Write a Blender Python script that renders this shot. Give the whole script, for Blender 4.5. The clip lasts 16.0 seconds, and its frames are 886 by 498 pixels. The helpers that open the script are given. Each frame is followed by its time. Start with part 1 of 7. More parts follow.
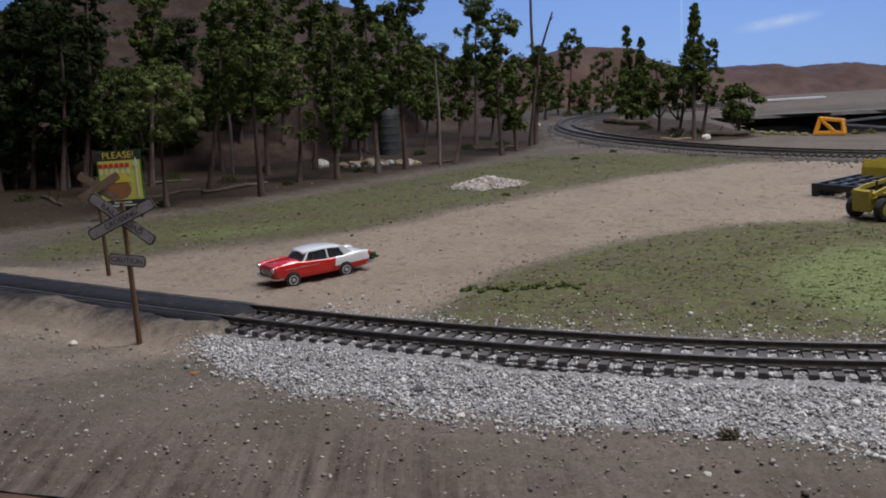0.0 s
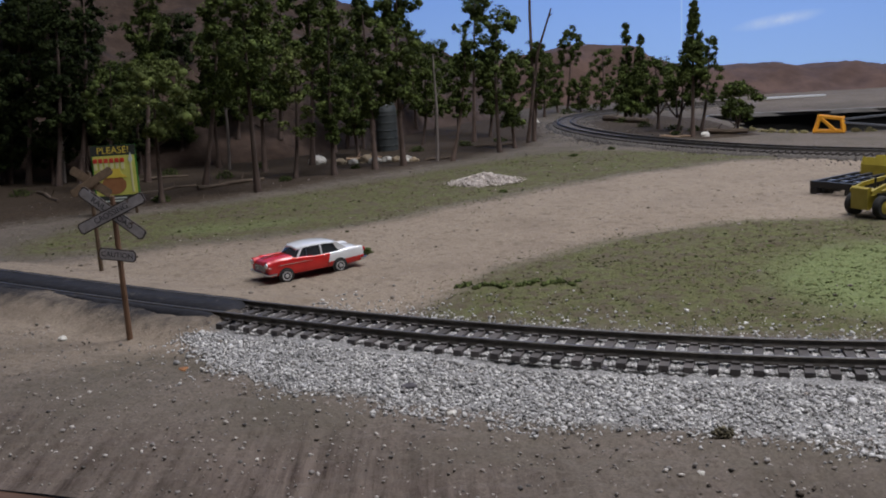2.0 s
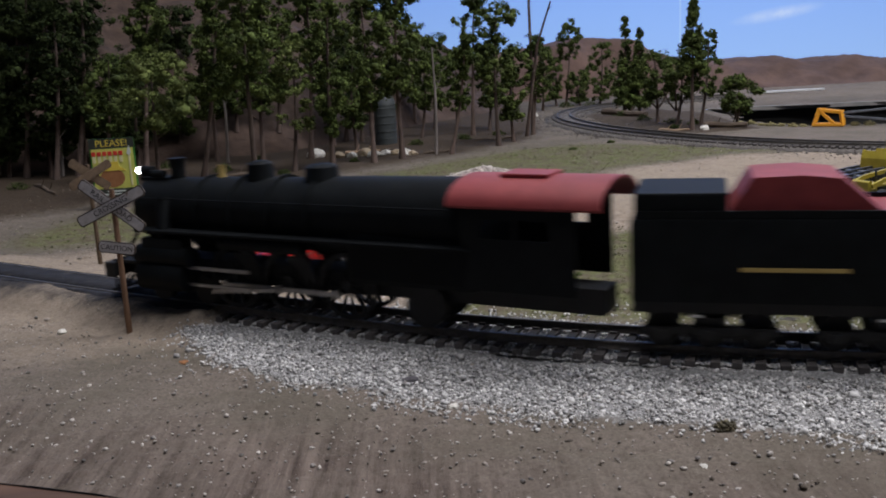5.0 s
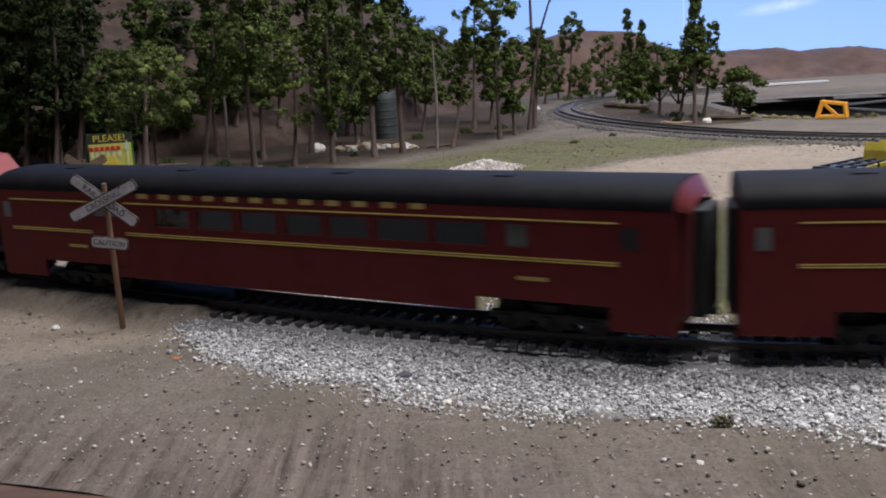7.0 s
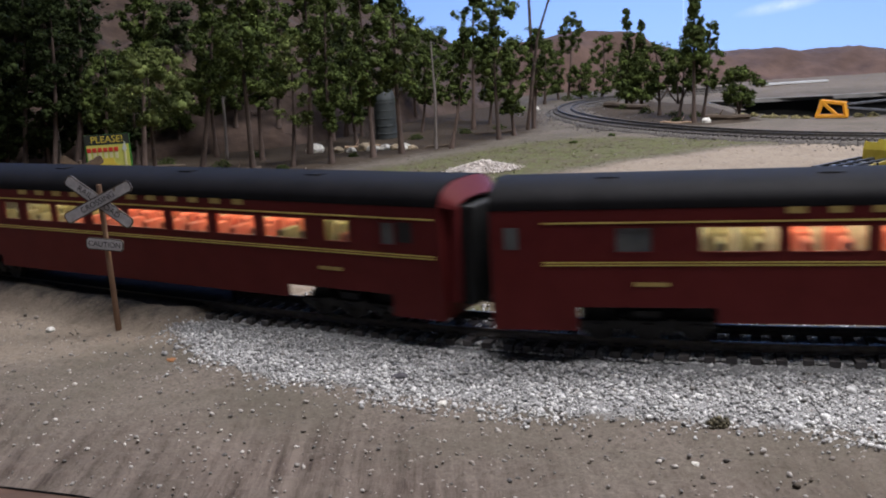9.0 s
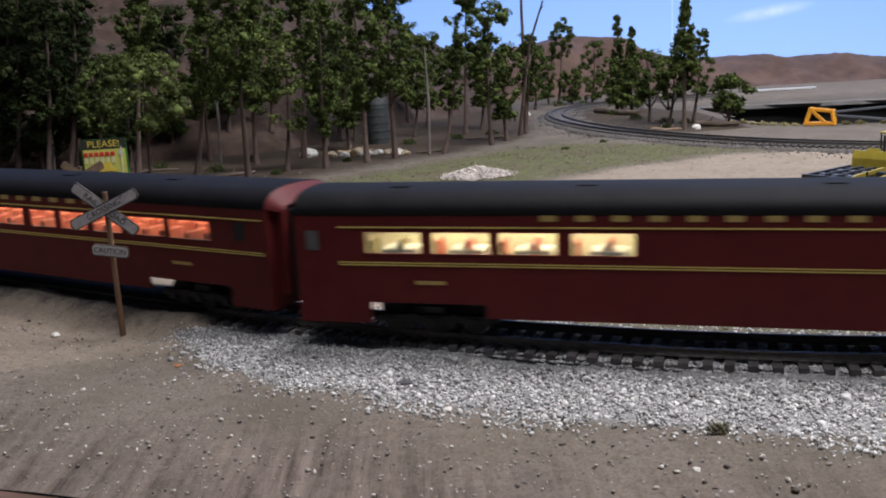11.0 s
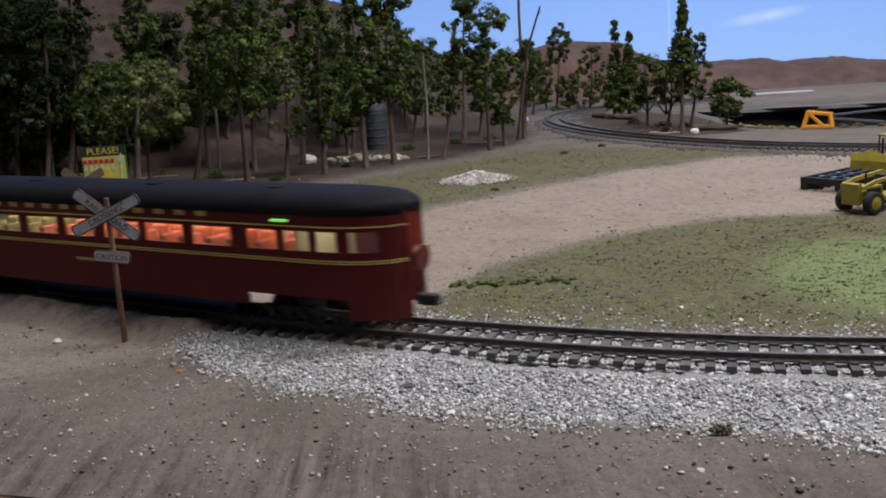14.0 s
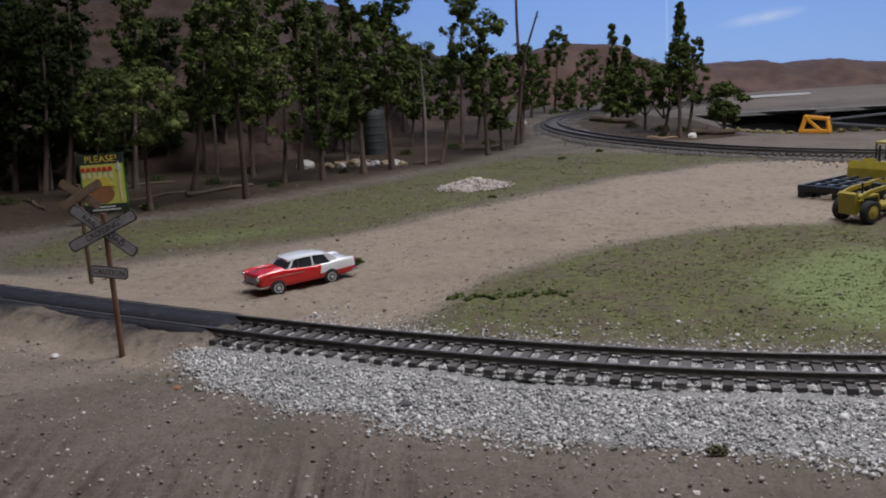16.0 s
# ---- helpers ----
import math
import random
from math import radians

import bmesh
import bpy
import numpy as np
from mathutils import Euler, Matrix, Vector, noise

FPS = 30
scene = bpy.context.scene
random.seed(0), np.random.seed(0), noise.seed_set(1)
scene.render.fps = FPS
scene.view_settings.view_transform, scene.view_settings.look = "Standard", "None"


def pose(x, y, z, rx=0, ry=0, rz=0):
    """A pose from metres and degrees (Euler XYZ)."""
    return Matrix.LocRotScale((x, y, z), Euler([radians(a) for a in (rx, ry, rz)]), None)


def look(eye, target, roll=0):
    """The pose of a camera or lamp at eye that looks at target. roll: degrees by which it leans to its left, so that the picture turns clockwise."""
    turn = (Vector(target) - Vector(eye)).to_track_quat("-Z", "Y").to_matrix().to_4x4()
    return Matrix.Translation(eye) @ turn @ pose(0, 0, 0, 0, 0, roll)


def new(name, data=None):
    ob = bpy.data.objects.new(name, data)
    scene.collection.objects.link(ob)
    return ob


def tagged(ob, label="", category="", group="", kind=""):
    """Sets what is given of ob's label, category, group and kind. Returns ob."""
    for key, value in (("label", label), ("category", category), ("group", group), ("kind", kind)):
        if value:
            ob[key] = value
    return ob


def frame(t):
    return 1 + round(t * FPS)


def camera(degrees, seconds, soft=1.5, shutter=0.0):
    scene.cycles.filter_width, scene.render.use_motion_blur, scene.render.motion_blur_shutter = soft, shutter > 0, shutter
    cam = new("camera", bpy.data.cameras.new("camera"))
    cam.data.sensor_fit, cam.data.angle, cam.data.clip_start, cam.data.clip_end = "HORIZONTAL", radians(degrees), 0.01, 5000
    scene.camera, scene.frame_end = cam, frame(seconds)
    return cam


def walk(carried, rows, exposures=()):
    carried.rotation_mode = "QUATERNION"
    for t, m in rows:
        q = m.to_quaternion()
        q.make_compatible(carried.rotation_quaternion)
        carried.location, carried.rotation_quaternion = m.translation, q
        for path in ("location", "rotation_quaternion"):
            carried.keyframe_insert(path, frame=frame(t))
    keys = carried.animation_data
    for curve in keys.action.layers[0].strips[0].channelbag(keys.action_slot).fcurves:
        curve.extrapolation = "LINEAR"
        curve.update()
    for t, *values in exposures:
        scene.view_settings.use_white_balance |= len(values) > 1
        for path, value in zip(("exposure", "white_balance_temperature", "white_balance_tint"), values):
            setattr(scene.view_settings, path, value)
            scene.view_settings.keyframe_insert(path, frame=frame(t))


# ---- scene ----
# ---- camera ----
cam = camera(50.5, 16.0, soft=1.9, shutter=0.5)
PATH = [
    (0, (-0.0043, -0.0078, 0.0911), (-0.0013, 0.9719, -0.1093), -3.34),
    (0.5, (-0.0033, -0.0070, 0.0905), (-0.0005, 0.9730, -0.1084), -3.33),
    (1, (-0.0016, -0.0058, 0.0903), (0.0004, 0.9741, -0.1088), -3.34),
    (1.5, (-0.0010, -0.0051, 0.0901), (0.0008, 0.9745, -0.1104), -3.34),
    (2, (-0.0021, -0.0045, 0.0895), (0.0011, 0.9748, -0.1132), -3.14),
    (2.5, (-0.0019, -0.0047, 0.0893), (0.0005, 0.9740, -0.1157), -3.15),
    (3, (-0.0029, -0.0062, 0.0901), (0.0006, 0.9723, -0.1161), -3.23),
    (3.5, (-0.0033, -0.0062, 0.0899), (0.0025, 0.9723, -0.1160), -3.15),
    (4, (-0.0045, -0.0061, 0.0899), (0.0016, 0.9723, -0.1171), -3.04),
    (6.5, (-0.0001, 0.0004, 0.0876), (0.0010, 0.9775, -0.1253), -3.31),
    (7, (0.0000, -0.0000, 0.0879), (0.0000, 0.9767, -0.1267), -3.37),
    (7.5, (-0.0000, 0.0002, 0.0882), (0.0004, 0.9768, -0.1270), -3.36),
    (8, (-0.0004, 0.0006, 0.0879), (0.0010, 0.9770, -0.1279), -3.32),
    (8.5, (0.0004, 0.0006, 0.0880), (0.0007, 0.9771, -0.1272), -3.48),
    (9, (0.0017, 0.0011, 0.0876), (0.0007, 0.9780, -0.1264), -3.50),
    (11.5, (-0.0039, -0.0045, 0.0913), (0.0116, 0.9730, -0.1190), -3.14),
    (12, (-0.0030, -0.0034, 0.0910), (0.0118, 0.9746, -0.1169), -3.34),
    (12.5, (-0.0029, -0.0027, 0.0901), (0.0113, 0.9755, -0.1172), -3.40),
    (13, (-0.0038, -0.0030, 0.0898), (0.0103, 0.9751, -0.1180), -3.44),
    (13.5, (-0.0040, -0.0039, 0.0900), (0.0103, 0.9743, -0.1172), -3.51),
    (14, (-0.0045, -0.0046, 0.0904), (0.0105, 0.9738, -0.1156), -3.45),
    (14.5, (-0.0046, -0.0041, 0.0907), (0.0111, 0.9743, -0.1154), -3.48),
    (15, (-0.0051, -0.0036, 0.0909), (0.0109, 0.9748, -0.1155), -3.54),
    (15.5, (-0.0056, -0.0045, 0.0915), (0.0109, 0.9739, -0.1144), -3.45),
    (16, (-0.0036, -0.0039, 0.0959), (0.0129, 0.9744, -0.1108), -3.51),
]
walk(cam, [(t, look(eye, target, roll)) for t, eye, target, roll in PATH],
     exposures=[(0, -0.05), (4.0, -0.1), (6.3, 0.57), (13.0, 0.57), (14.2, 0.2), (15.0, 0.0), (16.0, -0.08)])

# ---- light: room lamps under the ceiling, out of view ----
world = bpy.data.worlds.new("room_air")
scene.world = world
world.use_nodes = True
world.node_tree.nodes["Background"].inputs[0].default_value = (0.8, 0.85, 1.0, 1)
world.node_tree.nodes["Background"].inputs[1].default_value = 0.05


def ceiling_lamp(name, at, size, size_y, power, color):
    data = bpy.data.lights.new(name, "AREA")
    data.shape, data.size, data.size_y, data.energy, data.color = "RECTANGLE", size, size_y, power, color
    ob = new(name, data)
    ob.matrix_basis = pose(*at)
    return ob


ceiling_lamp("ceiling_lamp_main", (0.65, 0.45, 1.25), 1.2, 0.25, 19.7, (0.95, 0.945, 1.0))
ceiling_lamp("ceiling_lamp_back", (0.7, 1.6, 1.3), 1.5, 0.2, 7.5, (0.94, 0.955, 1.0))
ceiling_lamp("ceiling_lamp_front", (0.25, -0.1, 1.35), 1.0, 0.25, 7, (0.95, 0.945, 1.0))


# ---- materials ----
def nodes_of(name):
    m = bpy.data.materials.new(name)
    m.use_nodes = True
    nt = m.node_tree
    return m, nt, nt.nodes["Principled BSDF"]


def node(nt, kind, **sets):
    n = nt.nodes.new(kind)
    for k, v in sets.items():
        n.inputs[k].default_value = v
    return n


def ramp(nt, fac, a, b, lo=0.35, hi=0.65):
    r = nt.nodes.new("ShaderNodeValToRGB")
    r.color_ramp.elements[0].position, r.color_ramp.elements[1].position = lo, hi
    r.color_ramp.elements[0].color, r.color_ramp.elements[1].color = (*a, 1), (*b, 1)
    nt.links.new(fac, r.inputs[0])
    return r.outputs[0]


def mix(nt, fac, a, b, blend="MIX"):
    n = nt.nodes.new("ShaderNodeMix")
    n.data_type, n.blend_type = "RGBA", blend
    for sock, v in ((n.inputs[0], fac), (n.inputs[6], a), (n.inputs[7], b)):
        if hasattr(v, "is_linked"):
            nt.links.new(v, sock)
        elif isinstance(v, tuple):
            sock.default_value = (*v, 1)
        else:
            sock.default_value = v
    return n.outputs[2]


def noise_of(nt, scale, detail=4.0, coord="Object", rough=0.6, stretch=None):
    tc = nt.nodes.new("ShaderNodeTexCoord")
    n = node(nt, "ShaderNodeTexNoise", Scale=scale, Detail=detail, Roughness=rough)
    out = tc.outputs[coord]
    if stretch:
        mp = nt.nodes.new("ShaderNodeMapping")
        mp.inputs["Scale"].default_value = stretch
        nt.links.new(out, mp.inputs[0])
        out = mp.outputs[0]
    nt.links.new(out, n.inputs["Vector"])
    return n.outputs["Fac"]


def bump_of(nt, bsdf, height, distance, strength=0.6):
    b = node(nt, "ShaderNodeBump", Strength=strength, Distance=distance)
    nt.links.new(height, b.inputs["Height"])
    nt.links.new(b.outputs[0], bsdf.inputs["Normal"])


def surf(name, a, b, scale=300.0, rough=0.8, bump=0.0002, metal=0.0, wear=None, vary=0.0, coat=0.0, stretch=None, spec=0.5, island=False):
    """Two tones of one colour in fine grain, broken by broader stains, with fine relief."""
    m, nt, p = nodes_of(name)
    fine = noise_of(nt, scale, 5, stretch=stretch)
    wide = noise_of(nt, scale / 9, 3)
    col = ramp(nt, fine, a, b, 0.3, 0.7)
    dark = tuple(c * 0.72 for c in a)
    col = mix(nt, ramp(nt, wide, (0, 0, 0), (0.55, 0.55, 0.55), 0.45, 0.75), col, dark)
    if wear:
        col = mix(nt, ramp(nt, noise_of(nt, scale / 2.5, 6, rough=0.75), (0, 0, 0), (1, 1, 1), 0.6, 0.68), col, wear)
    if vary:
        if island:
            rnd = nt.nodes.new("ShaderNodeNewGeometry").outputs["Random Per Island"]
        else:
            rnd = nt.nodes.new("ShaderNodeObjectInfo").outputs["Random"]
        v = nt.nodes.new("ShaderNodeMapRange")
        v.inputs[3].default_value, v.inputs[4].default_value = 1 - vary, 1 + vary
        nt.links.new(rnd, v.inputs[0])
        h = nt.nodes.new("ShaderNodeHueSaturation")
        nt.links.new(v.outputs[0], h.inputs["Value"])
        nt.links.new(col, h.inputs["Color"])
        col = h.outputs[0]
    nt.links.new(col, p.inputs["Base Color"])
    p.inputs["Roughness"].default_value, p.inputs["Metallic"].default_value = rough, metal
    p.inputs["Coat Weight"].default_value = coat
    p.inputs["Specular IOR Level"].default_value = spec
    if bump:
        bump_of(nt, p, fine, bump)
    return m


def glow(name, color, strength):
    m, nt, p = nodes_of(name)
    p.inputs["Base Color"].default_value = (*color, 1)
    p.inputs["Emission Color"].default_value = (*color, 1)
    p.inputs["Emission Strength"].default_value = strength
    return m


def pane_glass(name, gloss=0.08, tint=(0.9, 0.92, 0.9)):
    m, nt, p = nodes_of(name)
    tr = nt.nodes.new("ShaderNodeBsdfTransparent")
    tr.inputs[0].default_value = (*tint, 1)
    gl = nt.nodes.new("ShaderNodeBsdfGlossy")
    gl.inputs["Roughness"].default_value = 0.08
    mx = nt.nodes.new("ShaderNodeMixShader")
    mx.inputs[0].default_value = gloss
    nt.links.new(tr.outputs[0], mx.inputs[1])
    nt.links.new(gl.outputs[0], mx.inputs[2])
    nt.links.new(mx.outputs[0], nt.nodes["Material Output"].inputs[0])
    return m


def ground_material():
    """Dirt, road sand, turf and raw board, laid by the zone attribute (red turf, green sand, blue fresh turf)."""
    m, nt, p = nodes_of("ground_cover")
    zone = nt.nodes.new("ShaderNodeVertexColor")
    zone.layer_name = "zone"
    sep = nt.nodes.new("ShaderNodeSeparateColor")
    nt.links.new(zone.outputs[0], sep.inputs[0])
    grain = noise_of(nt, 900, 6, rough=0.7)
    clod = noise_of(nt, 160, 5, rough=0.65)
    broad = noise_of(nt, 22, 4)
    dirt = ramp(nt, grain, (0.092, 0.075, 0.06), (0.22, 0.184, 0.155), 0.3, 0.7)
    dirt = mix(nt, ramp(nt, broad, (0, 0, 0), (0.6, 0.6, 0.6), 0.42, 0.62), dirt, (0.1, 0.088, 0.066))
    sand = ramp(nt, grain, (0.21, 0.167, 0.126), (0.345, 0.283, 0.222), 0.3, 0.7)
    sand = mix(nt, ramp(nt, clod, (0, 0, 0), (0.75, 0.75, 0.75), 0.52, 0.7), sand, (0.15, 0.117, 0.09))
    sand = mix(nt, ramp(nt, broad, (0, 0, 0), (0.45, 0.45, 0.45), 0.45, 0.66), sand, (0.19, 0.15, 0.117))
    turf = ramp(nt, grain, (0.062, 0.066, 0.028), (0.17, 0.17, 0.078), 0.32, 0.68)
    turf = mix(nt, ramp(nt, clod, (0, 0, 0), (0.9, 0.9, 0.9), 0.46, 0.6), turf, (0.1, 0.08, 0.055))
    turf = mix(nt, ramp(nt, noise_of(nt, 48, 5, rough=0.7), (0, 0, 0), (0.8, 0.8, 0.8), 0.5, 0.64), turf, (0.118, 0.097, 0.07))
    fresh = ramp(nt, grain, (0.1, 0.125, 0.05), (0.22, 0.255, 0.11), 0.3, 0.7)

    def cut(sock, lo, hi):
        a = nt.nodes.new("ShaderNodeMath")
        a.operation = "ADD"
        nt.links.new(sock, a.inputs[0])
        s = nt.nodes.new("ShaderNodeMath")
        s.operation = "MULTIPLY_ADD"
        nt.links.new(clod, s.inputs[0])
        s.inputs[1].default_value, s.inputs[2].default_value = 0.9, -0.45
        nt.links.new(s.outputs[0], a.inputs[1])
        return ramp(nt, a.outputs[0], (0, 0, 0), (1, 1, 1), lo, hi)

    # raw board shows through the thin dirt along the front, with its grain running to the edge
    grainline = noise_of(nt, 100, 5, rough=0.75, stretch=(2.6, 0.16, 1))
    wood = ramp(nt, grainline, (0.04, 0.027, 0.022), (0.185, 0.145, 0.122), 0.36, 0.66)
    dirt = mix(nt, cut(zone.outputs["Alpha"], 0.2, 0.95), dirt, wood)
    col = mix(nt, cut(sep.outputs[1], 0.25, 0.75), dirt, sand)
    col = mix(nt, cut(sep.outputs[0], 0.3, 0.7), col, turf)
    # brown forest litter, its tone taken darker for the shade under the crowns
    shaded_litter = ramp(nt, grain, (0.03, 0.021, 0.014), (0.085, 0.063, 0.045), 0.3, 0.7)
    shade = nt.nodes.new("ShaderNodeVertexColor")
    shade.layer_name = "shaded_litter"
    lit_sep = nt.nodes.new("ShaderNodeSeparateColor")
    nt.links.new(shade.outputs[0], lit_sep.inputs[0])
    col = mix(nt, cut(lit_sep.outputs[0], 0.25, 0.8), col, shaded_litter)
    col = mix(nt, cut(sep.outputs[2], 0.3, 0.8), col, fresh)
    gravel = ramp(nt, noise_of(nt, 1500, 4, rough=0.7), (0.1, 0.096, 0.094), (0.42, 0.41, 0.4), 0.34, 0.66)
    col = mix(nt, cut(lit_sep.outputs[1], 0.3, 0.8), col, gravel)
    tar = ramp(nt, grain, (0.02, 0.019, 0.021), (0.06, 0.055, 0.055), 0.3, 0.7)
    col = mix(nt, cut(lit_sep.outputs[2], 0.3, 0.85), col, tar)
    nt.links.new(col, p.inputs["Base Color"])
    p.inputs["Roughness"].default_value = 0.95
    p.inputs["Specular IOR Level"].default_value = 0.15
    add = nt.nodes.new("ShaderNodeMath")
    add.operation = "ADD"
    nt.links.new(grain, add.inputs[0])
    nt.links.new(clod, add.inputs[1])
    bump_of(nt, p, add.outputs[0], 0.0006, 0.7)
    return m


GROUND = ground_material()
BALLAST = surf("ballast_stone", (0.3, 0.29, 0.285), (0.66, 0.64, 0.615), 700, 0.9, 0.0002, vary=0.55, island=True)
GRIT = surf("loose_grit", (0.2, 0.168, 0.14), (0.38, 0.33, 0.29), 700, 0.9, 0.0002, vary=0.35, island=True)
PALE_STONE = surf("pale_stone", (0.55, 0.52, 0.46), (0.75, 0.72, 0.66), 220, 0.85, 0.0006)
TIE = surf("plastic_tie", (0.06, 0.052, 0.05), (0.11, 0.098, 0.095), 500, 0.75, 0.0003, vary=0.3)
RAIL = surf("weathered_rail", (0.06, 0.053, 0.045), (0.13, 0.113, 0.095), 400, 0.55, 0.0001, metal=0.3)
RAIL_TOP = surf("rail_head", (0.09, 0.08, 0.07), (0.17, 0.155, 0.14), 500, 0.45, 0.00005, metal=0.6)
TAR = surf("black_crossing_filler", (0.012, 0.012, 0.015), (0.034, 0.033, 0.037), 260, 0.8, 0.0006, wear=(0.12, 0.108, 0.1), spec=0.2)
BARK = surf("pine_bark", (0.055, 0.036, 0.028), (0.15, 0.104, 0.084), 260, 0.9, 0.0006, wear=(0.27, 0.215, 0.19), vary=0.3, stretch=(1, 1, 0.2))
BARK_PALE = surf("grey_bark", (0.1, 0.085, 0.075), (0.26, 0.22, 0.2), 260, 0.9, 0.0006, wear=(0.4, 0.38, 0.36), stretch=(1, 1, 0.2))
LEAF = surf("dark_pine_foliage", (0.03, 0.046, 0.012), (0.105, 0.135, 0.034), 90, 0.9, 0.0, vary=0.55, island=True, spec=0.2)
# pine foliage at half brightness: the dense stand's shade put into the colour
LEAF_SHADED = surf("shaded_pine_foliage", (0.012, 0.02, 0.007), (0.045, 0.06, 0.018), 90, 0.9, 0.0, vary=0.55, island=True, spec=0.15)
LEAF_LIGHT = surf("light_foliage", (0.048, 0.068, 0.018), (0.155, 0.18, 0.055), 110, 0.9, 0.0, vary=0.5, island=True, spec=0.2)
TURF = surf("turf_clumps", (0.06, 0.064, 0.026), (0.165, 0.165, 0.075), 60, 0.95, 0.0, vary=0.45, island=True, spec=0.1)
TURF_DEEP = surf("deep_turf_clumps", (0.04, 0.055, 0.018), (0.12, 0.14, 0.05), 60, 0.95, 0.0, vary=0.5, island=True, spec=0.1)
TURF_FRESH = surf("fresh_turf_clumps", (0.11, 0.14, 0.055), (0.23, 0.27, 0.115), 300, 0.95, 0.0, vary=0.4, island=True, spec=0.1)
BUSH = surf("bush_foliage", (0.03, 0.045, 0.015), (0.1, 0.12, 0.04), 300, 0.95, 0.0, vary=0.5, island=True, spec=0.1)
HILL = surf("plaster_hill", (0.036, 0.021, 0.015), (0.092, 0.058, 0.042), 60, 0.95, 0.003, wear=(0.12, 0.084, 0.064))
RIDGE = surf("painted_ridge", (0.085, 0.05, 0.04), (0.18, 0.11, 0.085), 28, 0.95, 0.003)
BOARD = surf("raw_plywood_edge", (0.06, 0.03, 0.02), (0.13, 0.07, 0.045), 120, 0.8, 0.0004, stretch=(0.2, 1, 1))
WALL_PAINT = surf("room_wall_paint", (0.5, 0.5, 0.48), (0.56, 0.56, 0.54), 12, 0.9, 0.0005)
DARK_FLOOR = surf("dark_floor", (0.02, 0.02, 0.02), (0.04, 0.038, 0.035), 12, 0.9, 0.0005)
LOG = surf("fallen_log", (0.07, 0.05, 0.035), (0.17, 0.125, 0.09), 260, 0.9, 0.0004, stretch=(0.2, 1, 1))
LOG_RAW = surf("split_wood", (0.32, 0.2, 0.12), (0.5, 0.36, 0.24), 260, 0.85, 0.0003)


# ---- mesh helpers ----
def mesh_of(name, verts, faces, materials=(), smooth=False):
    me = bpy.data.meshes.new(name)
    verts = np.asarray(verts, float)
    if isinstance(faces, np.ndarray):
        n, k = faces.shape
        me.vertices.add(len(verts))
        me.vertices.foreach_set("co", verts.ravel())
        me.loops.add(n * k)
        me.loops.foreach_set("vertex_index", faces.ravel().astype(np.int32))
        me.polygons.add(n)
        me.polygons.foreach_set("loop_start", np.arange(0, n * k, k, dtype=np.int32))
        me.polygons.foreach_set("loop_total", np.full(n, k, dtype=np.int32))
        me.update(calc_edges=True)
        me.validate()
    else:
        me.from_pydata([tuple(v) for v in verts], [], faces)
    for mt in materials:
        me.materials.append(mt)
    if smooth:
        me.polygons.foreach_set("use_smooth", np.ones(len(me.polygons), dtype=bool))
    return me


